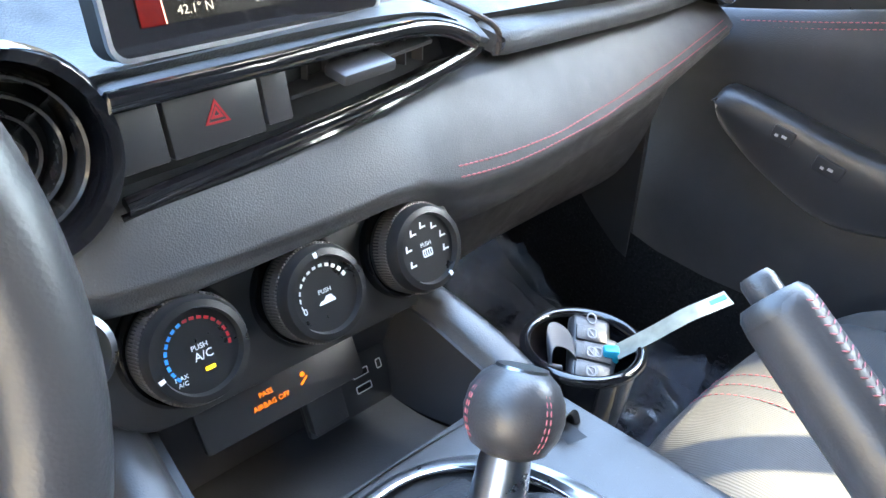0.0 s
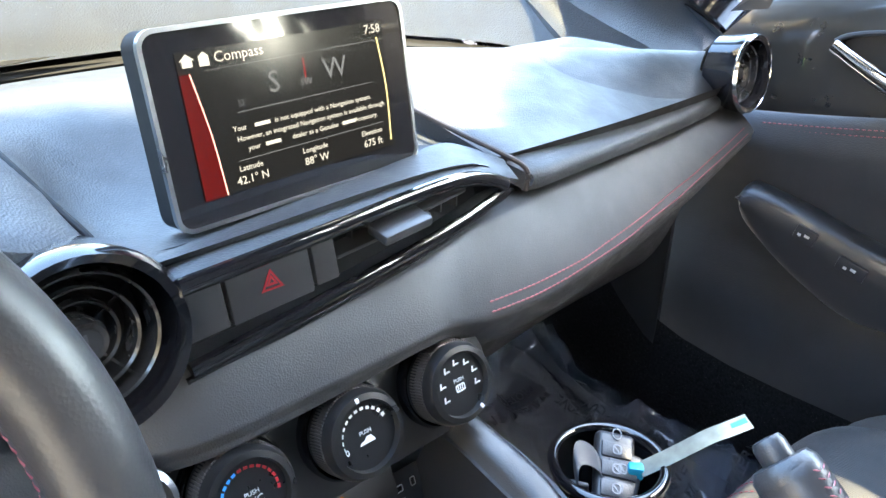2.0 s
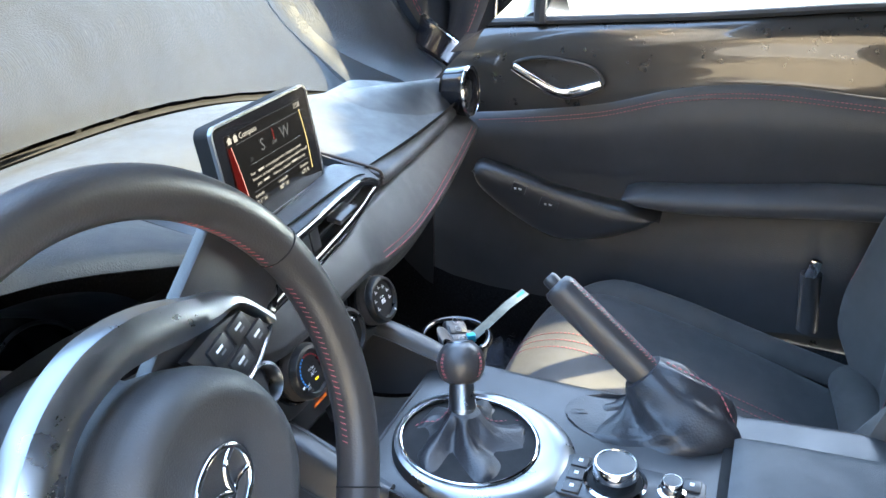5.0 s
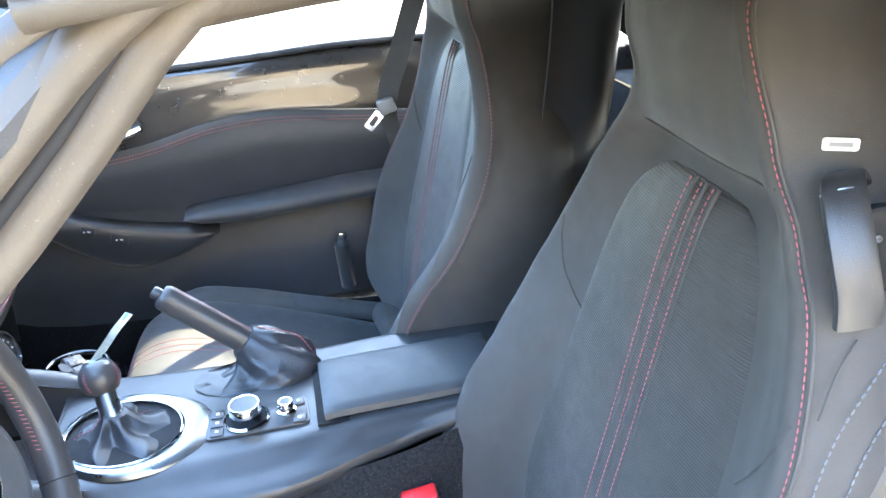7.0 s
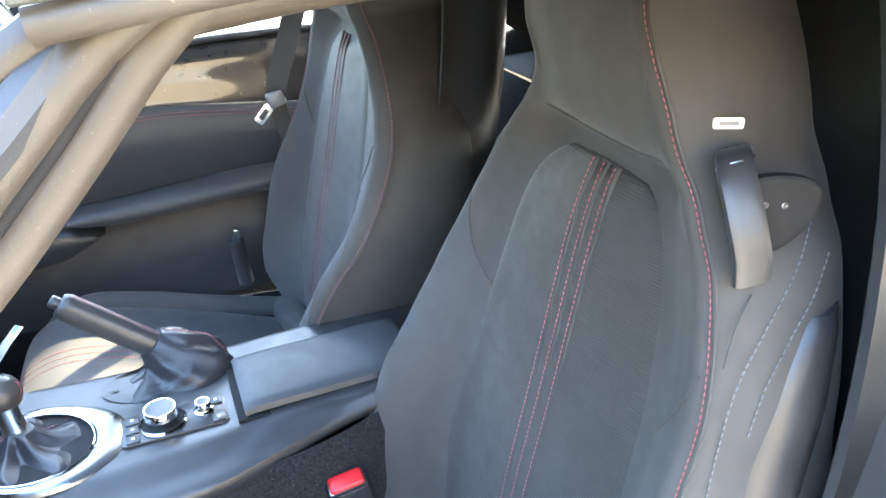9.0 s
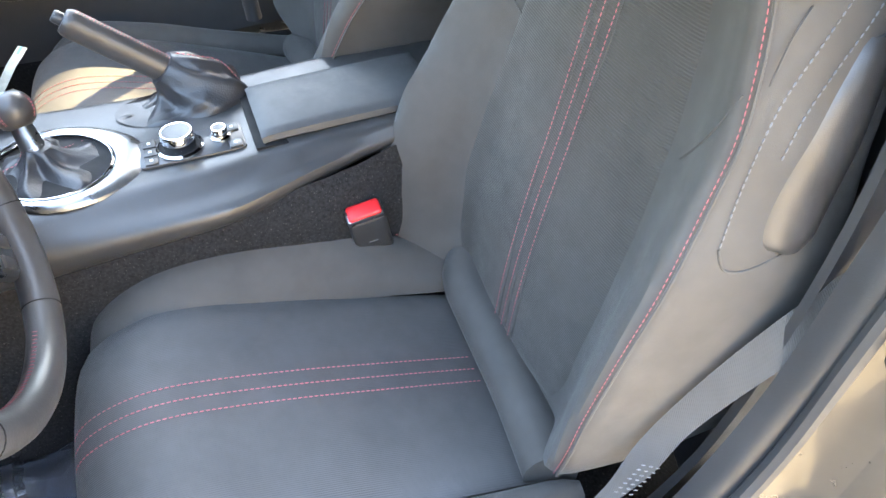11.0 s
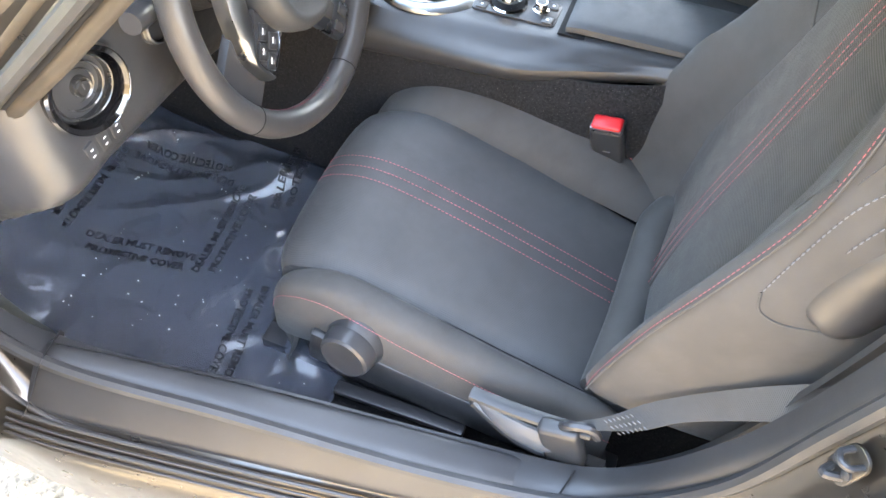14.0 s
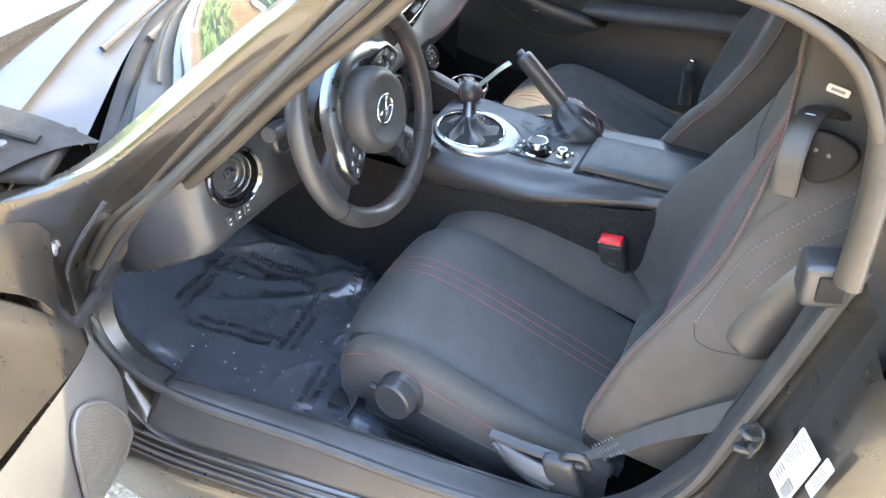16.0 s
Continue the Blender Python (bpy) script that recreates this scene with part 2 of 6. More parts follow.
def lathe(profile, m, n=32, bm=None):
    """A turned body: profile rows of (radius, height) about the z axis of the pose m."""
    own = bmesh.new()
    V = []
    for r, h in profile:
        V.append([own.verts.new(m @ Vector((max(r, 1e-4) * math.cos(a), max(r, 1e-4) * math.sin(a), h))) for a in np.linspace(0, 2 * math.pi, n, endpoint=False)])
    for a, b in zip(V, V[1:]):
        for i in range(n):
            own.faces.new((a[i], a[(i + 1) % n], b[(i + 1) % n], b[i]))
    if len(V) > 2 and min(profile[0][0], profile[-1][0]) > 0.001:  # a ring: its section closes on itself
        for i in range(n):
            own.faces.new((V[-1][i], V[-1][(i + 1) % n], V[0][(i + 1) % n], V[0][i]))
    else:
        own.faces.new(V[0])
        own.faces.new(V[-1])
    return join(own, bm)


def plate(outline, thick, m, bevel=0.0, bm=None):
    """A flat piece: a 2D outline in the xy plane of the pose m, with a thickness along its z."""
    own = bmesh.new()
    f = own.faces.new([own.verts.new((x, y, 0)) for x, y in outline])
    up = bmesh.ops.extrude_face_region(own, geom=[f])
    vs = [g for g in up["geom"] if isinstance(g, bmesh.types.BMVert)]
    bmesh.ops.translate(own, verts=vs, vec=(0, 0, thick))
    if bevel:
        es = [e for e in own.edges if all(abs(v.co.z - thick) < 1e-6 for v in e.verts)]
        bmesh.ops.bevel(own, geom=es, offset=bevel, segments=2, affect="EDGES", profile=0.5)
    bmesh.ops.transform(own, matrix=m, verts=own.verts)
    return join(own, bm)


def ring(outline_out, outline_in, thick, m, bm=None):
    """A flat frame between two outlines of as many points."""
    own = bmesh.new()
    rows = []
    for out, z in ((outline_in, 0), (outline_out, 0), (outline_out, thick), (outline_in, thick)):
        rows.append([own.verts.new(m @ Vector((x, y, z))) for x, y in out])
    n = len(outline_out)
    for k in range(4):
        a, b = rows[k], rows[(k + 1) % 4]
        for i in range(n):
            own.faces.new((a[i], a[(i + 1) % n], b[(i + 1) % n], b[i]))
    return join(own, bm)


def round_rect(w, h, r, k=5):
    pts = []
    for cx, cy, a0 in ((w / 2 - r, h / 2 - r, 0), (-w / 2 + r, h / 2 - r, 90), (-w / 2 + r, -h / 2 + r, 180), (w / 2 - r, -h / 2 + r, 270)):
        for i in range(k):
            a = radians(a0 + 90 * i / (k - 1))
            pts.append((cx + r * math.cos(a), cy + r * math.sin(a)))
    return pts


def circle(r, n=32, ry=None):
    return [(r * math.cos(a), (ry or r) * math.sin(a)) for a in np.linspace(0, 2 * math.pi, n, endpoint=False)]


def stitches(pts, step=0.0062, length=0.0044, r=0.00085, bm=None, lift=(0, 0, 0)):
    """A seam's stitches: short raised threads along a curve."""
    P = spline(pts, 200) + np.array(lift)
    d = np.r_[0, np.cumsum(np.linalg.norm(np.diff(P, axis=0), axis=1))]
    bm = bm or bmesh.new()
    for s in np.arange(0, d[-1] - length, step):
        a, b = (np.array([np.interp(w, d, P[:, j]) for j in range(3)]) for w in (s, s + length))
        t = Vector(b - a).normalized()
        x = t.orthogonal().normalized()
        y = t.cross(x)
        V = [[bm.verts.new(Vector(c) + (x * math.cos(w) + y * math.sin(w)) * rr) for w in (0, 1.57, 3.14, 4.71)] for c, rr in ((a, r * 0.5), ((a + b) / 2, r), (b, r * 0.5))]
        for q, w in zip(V, V[1:]):
            for i in range(4):
                bm.faces.new((q[i], q[(i + 1) % 4], w[(i + 1) % 4], w[i]))
    return bm


def writing(name, text, size, m, material, parent, align="CENTER", bold=0.0, label=""):
    """Raised print in the built-in font, in the xy plane of the pose m."""
    cu = bpy.data.curves.new(name, "FONT")
    cu.body, cu.size, cu.align_x, cu.align_y, cu.extrude, cu.offset = text, size, align, "CENTER", 0.00005, bold
    cu.resolution_u = 2
    tmp = bpy.data.objects.new(name, cu)
    me = bpy.data.meshes.new_from_object(tmp)
    bpy.data.objects.remove(tmp)
    bm = bmesh.new()
    bm.from_mesh(me)
    bpy.data.meshes.remove(me)
    bmesh.ops.transform(bm, matrix=m, verts=bm.verts)
    return part(name, bm, material, parent, label, smooth=False)


def facing(p, normal, up=(0, 0, 1)):
    """The pose at p whose z points along normal and whose y points as near up as it can."""
    z = Vector(normal).normalized()
    x = Vector(up).cross(z).normalized()
    y = z.cross(x)
    return Matrix.Translation(p) @ Matrix((x, y, z)).transposed().to_4x4()


# ---------------------------------------------------------------- surroundings
def ground():
    bm = bmesh.new()
    bmesh.ops.create_grid(bm, x_segments=60, y_segments=60, size=150)
    m = mat("sunlit_aggregate_paving", (0.36, 0.325, 0.27), 0.9, grain=1.0, grain_scale=90, vary=0.55, vary_scale=95, cells=True)
    solo("ground", bm, m, "light exposed-aggregate paving round the parked car", "ground", kind="structure")
    rng = random.Random(4)
    bm = bmesh.new()
    for _ in range(2600):
        x, y, s = rng.uniform(-1.7, -0.72), rng.uniform(0.1, 1.5), rng.uniform(0.003, 0.008)
        bmesh.ops.create_icosphere(bm, subdivisions=1, radius=s, matrix=pose(x, y, s * 0.15, rng.uniform(0, 90), rng.uniform(0, 90), 0))
    solo("gravel", bm, mat("pale_pebbles", (0.36, 0.33, 0.29), 0.85, vary=0.5, vary_scale=60), "small pale pebbles bedded in the paving", "gravel", kind="stuff")


ground()


# ---------------------------------------------------------------- car body
def mirror(pts):
    return [(-x, y, z) for x, y, z in pts]


TRIM_IN = [(-.590, -.168, .95), (-.592, -.155, .75), (-.597, -.120, .56), (-.602, -.030, .394), (-.620, .15, .362), (-.652, .40, .362), (-.688, .62, .362), (-.688, .765, .368), (-.670, .803, .46), (-.652, .747, .575), (-.63, .66, .69), (-.578, .49, .880), (-.552, .372, 1.014), (-.525, .288, 1.090)]
TRIM_OUT = [(-.632, -.188, .95), (-.630, -.164, .72), (-.632, -.132, .52), (-.646, -.030, .386), (-.675, .15, .364), (-.702, .40, .364), (-.728, .64, .362), (-.712, .785, .378), (-.695, .812, .46), (-.678, .752, .577), (-.662, .665, .70), (-.625, .495, .895), (-.607, .362, 1.045), (-.568, .292, 1.118)]
JAMB = [(-.665, -.208, .93), (-.675, -.190, .70), (-.680, -.155, .48), (-.690, -.03, .335), (-.704, .15, .308), (-.744, .40, .308), (-.776, .62, .308), (-.764, .745, .380), (-.752, .775, .48), (-.742, .785, .585), (-.69, .725, .705), (-.632, .525, .915), (-.612, .385, 1.06), (-.573, .315, 1.128)]
SKIN = [(-.725, -.238, .90), (-.745, -.235, .72), (-.755, -.215, .50), (-.742, -.10, .28), (-.745, .15, .262), (-.782, .40, .262), (-.812, .62, .262), (-.80, .80, .30), (-.79, .83, .48), (-.76, .85, .64), (-.698, .758, .722), (-.631, .552, .928), (-.609, .407, 1.066), (-.569, .329, 1.131)]
SKIN2 = [(-.79, -.40, .88), (-.82, -.40, .72), (-.83, -.40, .50), (-.77, -.25, .16), (-.76, .15, .15), (-.79, .40, .15), (-.82, .62, .15), (-.81, .90, .20), (-.80, .92, .48), (-.78, .92, .66), (-.672, .790, .732), (-.616, .574, .934), (-.596, .424, 1.067), (-.556, .337, 1.132)]


def strip_between(a, b, n=64, rows=6, mid=None):
    bm = bmesh.new()
    A, B = spline(a, n), spline(b, n)
    if mid:
        M = spline(mid, n)
        G = [spline([A[i], M[i], B[i]], rows) for i in range(n)]
    else:
        G = [np.linspace(A[i], B[i], rows) for i in range(n)]
    grid(bm, G)
    return bm


car = thing("convertible_car", "dark grey metallic two-seat soft-top car, driver's door open", "car")
for side, flip in (("left", False), ("right", True)):
    f = mirror if flip else (lambda p: p)
    stop = 4 if flip else 11
    crown = [((a[0] + b[0]) / 2 - (.004 if k < 4 else 0), (a[1] + b[1]) / 2 + (.004 if k < 4 else 0), (a[2] + b[2]) / 2 + (.004 if k < 4 else .001)) for k, (a, b) in enumerate(zip(TRIM_IN, TRIM_OUT))]
    part("door_opening_trim", strip_between(f(TRIM_IN[:stop]), f(TRIM_OUT[:stop]), 80, 10, mid=f(crown[:stop])), PLASTIC, car, "black plastic sill and pillar trim")
    end = 7 if flip else 14
    if not flip:
        part("pillar_trim", strip_between(TRIM_IN[10:], TRIM_OUT[10:], 30), PLASTIC, car)
    deep = [((a[0] + b[0]) / 2 + (.012 if k in (7, 8, 9) else .004), (a[1] + b[1]) / 2 + (.022 if k in (7, 8, 9) else 0), (a[2] + b[2]) / 2 - (.008 if k < 7 else 0)) for k, (a, b) in enumerate(zip(TRIM_OUT, JAMB))]
    part("door_jamb", strip_between(f(TRIM_OUT[:end]), f(JAMB[:end]), 96, 8, mid=f(deep[:end])), PAINT, car)
    part("sill_panel", strip_between(f(JAMB[:end]), f(SKIN2[:end]), 96, 10, mid=f(SKIN[:end])), PAINT, car)
    if flip:
        continue
    part("jamb_flange", tube([(x - .002, y, z) for x, y, z in JAMB[5:11]], 0.0035, 8, count=60), RUBBER, car)
    part("door_seal", tube([(x - .004 * (1 if not flip else -1), y + .004, z + .006) for x, y, z in f(TRIM_OUT)], 0.009, 8, count=120), RUBBER, car)
for dx, dz, r, mt in ((0, 0, .0032, RUBBER), (-.008, -.010, .0018, SMOOTH), (-.014, -.019, .0032, RUBBER), (-.020, -.028, .0018, SMOOTH)):
    part("sill_seal", tube([(-.688 + dx, -.03, .325 + dz), (-.710 + dx, .15, .312 + dz), (-.750 + dx, .40, .312 + dz), (-.780 + dx, .60, .312 + dz), (-.790 + dx, .69, .318 + dz)], r, 8, count=40), mt, car)
cover = []
for y in (.668, .655, .4, .15, .03):
    z = .372 if .1 < y < .66 else .368
    xi, xo, xl = (float(np.interp(y, (.03, .15, .4, .66), v)) for v in ((-.604, -.622, -.654, -.698), (-.655, -.674, -.701, -.733), (-.690, -.702, -.742, -.782)))
    cover.append([(xi, y, z - .022), (xi - .006, y, z - .003), ((xi + xo) / 2, y, z), (xo, y, z - .004), (xo * .55 + xl * .45, y, z - .026), (xl, y, .312)])
part("sill_cover", pad(cover, 26, 40, .005, .012, 0, False), PLASTIC, car, "black plastic sill cover")
for z in (.47, .60):
    part("hinge_plate", box((.045, .02, .06), pose(-.775, .80, z, 0, 0, 20), .004), PAINT, car)
    part("hinge_bolt", lathe([(.012, 0), (.012, .004), (.008, .010), (.0005, .011)], facing((-.782, .788, z + .01), (-.5, -.85, .1)), 6), SMOOTH, car)
part("trim_joint", tube([(-.614, -.004, .388), (-.68, .014, .379), (-.715, .02, .36)], 0.0012, 6, count=12), DARK, car)

# floor pan, bulkheads and tunnel
bm = bmesh.new()
grid(bm, surface([[(-.64, -.5, .22), (0, -.5, .22), (.64, -.5, .22)], [(-.70, .3, .185), (0, .3, .185), (.64, .3, .185)], [(-.70, .8, .19), (0, .8, .19), (.64, .8, .19)], [(-.64, .98, .26), (0, .98, .26), (.64, .98, .26)], [(-.64, 1.08, .45), (0, 1.08, .45), (.64, 1.08, .45)], [(-.64, 1.1, .78), (0, 1.1, .78), (.64, 1.1, .78)]], 12, 40))
part("floor_carpet", bm, CARPET, car, "black carpeted floor pan")
part("side_carpet", strip_between([(.625, -.5, .36), (.63, .3, .36), (.63, .78, .37), (.62, 1.08, .6)], [(.62, -.5, .19), (.62, .3, .18), (.62, .8, .18), (.6, 1.08, .25)], 24), CARPET, car)
part("side_carpet", strip_between([(-.60, -.5, .36), (-.64, .3, .36), (-.69, .62, .36), (-.67, .78, .37), (-.63, 1.08, .6)], [(-.58, -.5, .19), (-.63, .3, .18), (-.68, .62, .18), (-.66, .8, .18), (-.62, 1.08, .25)], 24), CARPET, car)
part("rear_bulkhead", strip_between([(-.66, -.30, .22), (0, -.30, .22), (.66, -.30, .22)], [(-.64, -.42, .84), (0, -.42, .84), (.64, -.42, .84)], 20, 6), CARPET, car)
part("rear_shelf", strip_between([(-.68, -.42, .84), (0, -.42, .85), (.68, -.42, .84)], [(-.66, -.85, .88), (0, -.85, .88), (.66, -.85, .88)], 20, 6), CARPET, car)

# bonnet, wings and scuttle
bm = bmesh.new()
grid(bm, surface([[(-.62, .96, .735), (-.3, 1.06, .775), (0, 1.09, .785), (.3, 1.06, .775), (.62, .96, .735)], [(-.66, 1.2, .73), (-.35, 1.25, .775), (0, 1.27, .785), (.35, 1.25, .775), (.66, 1.2, .73)], [(-.66, 1.7, .68), (-.35, 1.75, .715), (0, 1.78, .72), (.35, 1.75, .715), (.66, 1.7, .68)], [(-.55, 2.15, .52), (-.3, 2.25, .54), (0, 2.3, .545), (.3, 2.25, .54), (.55, 2.15, .52)]], 28, 32))
part("bonnet", bm, PAINT, car, "dark metallic bonnet glaring in the sun")
for s in (-1, 1):
    bm = bmesh.new()
    grid(bm, surface([[(s * .63, .93, .72), (s * .74, .95, .71), (s * .83, 1.0, .60), (s * .85, 1.02, .40), (s * .83, 1.02, .2)], [(s * .67, 1.3, .73), (s * .76, 1.3, .745), (s * .85, 1.3, .66), (s * .86, 1.3, .55), (s * .86, 1.3, .50)], [(s * .665, 1.7, .685), (s * .74, 1.7, .69), (s * .82, 1.7, .58), (s * .84, 1.7, .45), (s * .83, 1.7, .35)]], 16, 20))
    part("front_wing", bm, PAINT, car)
for s in (-1, 1):
    bm = bmesh.new()
    grid(bm, surface([[(s * .600, .815, .722), (s * .66, .84, .735), (s * .74, .87, .728), (s * .80, .90, .69)], [(s * .61, .90, .738), (s * .67, .91, .744), (s * .75, .93, .736), (s * .815, .95, .69)], [(s * .63, 1.0, .748), (s * .69, 1.0, .752), (s * .77, 1.01, .742), (s * .835, 1.02, .69)]], 14, 12))
    part("cowl_side", bm, DARK, car, "black plastic cowl corner")
    part("bonnet_hinge", tube([(s * .66, .87, .742), (s * .68, .94, .758), (s * .67, 1.03, .762)], .010, 8, count=16, flat=.5), DARK, car)
    part("cowl_bolt", lathe([(.010, 0), (.010, .006), (.0005, .008)], pose(s * .70, .90, .742), 6), SMOOTH, car)
part("scuttle", strip_between([(-.60, .86, .70), (-.3, .98, .76), (0, 1.01, .77), (.3, .98, .76), (.60, .86, .70)], [(-.62, .98, .728), (-.3, 1.08, .765), (0, 1.11, .775), (.3, 1.08, .765), (.62, .98, .728)], 30, 4), PLASTIC, car, "black plastic scuttle under the windscreen")
for s in (-1, 1):
    bm = bmesh.new()
    grid(bm, surface([[(s * .60, -.42, .85), (s * .70, -.30, .90), (s * .79, -.35, .88), (s * .84, -.4, .72), (s * .86, -.4, .4), (s * .82, -.4, .15)], [(s * .60, -.9, .86), (s * .66, -.9, .89), (s * .78, -.9, .86), (s * .86, -.9, .70), (s * .87, -.9, .45), (s * .84, -.9, .3)], [(s * .5, -1.5, .80), (s * .6, -1.5, .80), (s * .7, -1.5, .74), (s * .76, -1.5, .6), (s * .76, -1.5, .4), (s * .7, -1.5, .3)]], 18, 14))
    part("rear_wing", bm, PAINT, car)
bm = bmesh.new()
grid(bm, surface([[(-.62, -.85, .87), (0, -.85, .90), (.62, -.85, .87)], [(-.5, -1.5, .80), (0, -1.55, .82), (.5, -1.5, .80)]], 10, 6))
part("boot_lid", bm, PAINT, car)

# windscreen
WS_LOW = [(-.615, .80, .70), (-.3, .965, .755), (0, 1.0, .765), (.3, .965, .755), (.615, .80, .70)]
WS_MID = [(-.60, .575, .925), (-.3, .715, .962), (0, .755, .97), (.3, .715, .962), (.60, .575, .925)]
WS_TOP = [(-.545, .33, 1.12), (-.3, .385, 1.14), (0, .40, 1.145), (.3, .385, 1.14), (.545, .33, 1.12)]
bm = bmesh.new()
grid(bm, surface([WS_LOW, WS_MID, WS_TOP], 24, 18))
screen_glass = tagged(part("windscreen", bm, GLASS, None, "curved clear windscreen"), "curved clear windscreen in a dark frame", "windscreen", kind="structure")
screen_glass.visible_shadow = False
part("windscreen_band", tube([(x, y + .004, z + .004) for x, y, z in WS_LOW], 0.014, 8, count=40, flat=0.4), DARK, car)

# soft top
soft = thing("soft_top", "black cloth soft top, raised and latched", "car roof", kind="")
ROOF = [[(-.603, .312, 1.138), (-.598, .312, 1.153), (-.560, .314, 1.168), (-.2, .372, 1.186), (0, .382, 1.188), (.2, .372, 1.186), (.560, .314, 1.168), (.598, .312, 1.153), (.603, .312, 1.138)],
        [(-.608, .17, 1.156), (-.604, .17, 1.176), (-.560, .17, 1.200), (-.2, .16, 1.234), (0, .16, 1.238), (.2, .16, 1.234), (.560, .17, 1.200), (.604, .17, 1.176), (.608, .17, 1.156)],
        [(-.614, -.08, 1.152), (-.610, -.09, 1.176), (-.565, -.12, 1.204), (-.2, -.15, 1.236), (0, -.15, 1.24), (.2, -.15, 1.236), (.565, -.12, 1.204), (.610, -.09, 1.176), (.614, -.08, 1.152)],
        [(-.65, -.31, 1.02), (-.63, -.34, 1.06), (-.56, -.41, 1.12), (-.25, -.48, 1.175), (0, -.48, 1.18), (.25, -.48, 1.175), (.56, -.41, 1.12), (.63, -.34, 1.06), (.65, -.31, 1.02)],
        [(-.68, -.55, .88), (-.66, -.62, .90), (-.60, -.78, .93), (-.3, -.86, .95), (0, -.87, .955), (.3, -.86, .95), (.60, -.78, .93), (.66, -.62, .90), (.68, -.55, .88)]]
bm = bmesh.new()
G = surface(ROOF, 64, 48)
grid(bm, G)
rc = part("roof_cloth", bm, ROOFCLOTH, soft)
md = rc.modifiers.new("thickness", "SOLIDIFY")
md.thickness = 0.006
bm = bmesh.new()
grid(bm, surface([[(x * (.93 if y > -.2 else .97), y - .012, z - .018) for x, y, z in row] for row in ROOF], 30, 30))
part("headliner", bm, DARK, soft, "black cloth roof lining")
RAIL = [(-.560, .305, 1.118), (-.567, .266, 1.126), (-.570, .211, 1.136), (-.572, .145, 1.143), (-.575, .067, 1.149), (-.578, .008, 1.147), (-.582, -.041, 1.143), (-.586, -.092, 1.132), (-.598, -.137, 1.100), (-.625, -.160, 1.04), (-.655, -.175, .94)]
RAIL = [(x, y, z + (.009 if y > -.1 else .004)) for x, y, z in RAIL]
LIP = [(-.594, .308, 1.130), (-.597, .282, 1.1355), (-.600, .233, 1.1445), (-.602, .181, 1.151), (-.604, .116, 1.156), (-.606, .03, 1.158), (-.608, -.05, 1.150), (-.612, -.11, 1.122), (-.622, -.150, 1.07)]
for f in ((lambda p: p), mirror):
    part("roof_rail_seal", tube(f(RAIL), 0.0115, 14, count=80, flat=1.35), SEAL, soft, "black rubber weatherstrip along the roof rail")
    part("roof_rail_gutter", strip_between(f([(x - .004, y, z + .008) for x, y, z in RAIL[:9]]), f(LIP), 60, 4), DARK, soft, "dark gutter between the seals")
    part("roof_rail_lip", tube(f(LIP), 0.0052, 10, count=70, flat=1.25), SEAL, soft, "dusty outer roof seal, warm sunlight put into its colour")
part("rail_joint", tube([(-.575 + .0130 * math.cos(a), .075 + .004 * math.sin(a), 1.157 + .0170 * math.sin(a)) for a in np.linspace(0, 6.283, 16, endpoint=False)], .0018, 6, True, 32), DARK, soft)
part("header_rail", tube([(-.55, .297, 1.13), (-.3, .355, 1.15), (0, .370, 1.155), (.3, .355, 1.15), (.55, .297, 1.13)], 0.020, 10, count=40, flat=0.7), PLASTIC, soft)
part("roof_seam", stitches([tuple(G[j, 5] + np.array((-.001, 0, .0042))) for j in range(1, 30, 3)], 0.005, 0.004, 0.0009), DARK, soft)
for f in ((lambda p: p), mirror):
    for dy, dx, r, fl, mt in ((.0, .004, .0085, 1.1, SEAL), (.012, .000, .0050, 1.0, DARK), (.026, -.010, .0084, 1.1, SEAL), (.040, -.002, .0055, 1.0, DARK), (.054, -.009, .0075, 1.1, SEAL)):
        part("pillar_seal", tube(f([(-.570, .225 + dy * .3, 1.142), (-.573 + dx * .3, .262 + dy * .7, 1.130), (-.579 + dx, .304 + dy, 1.080), (-.589 + dx, .345 + dy, 1.034), (-.608 + dx, .44 + dy, .940), (-.632 + dx, .545 + dy, .82), (-.650 + dx * 1.4, .64 + dy * .8, .718), (-.668 + dx * 1.8, .70 + dy * .7, .655), (-.684 + dx * 2, .757 + dy * .5, .572)][:(9 if f is not mirror else 4)]), r, 10, count=40, flat=fl), mt, soft)
    part("quarter_frame", tube(f([(-.60, -.17, 1.10), (-.61, -.22, 1.0), (-.62, -.24, .93)]), 0.012, 8, count=16), PLASTIC, soft)


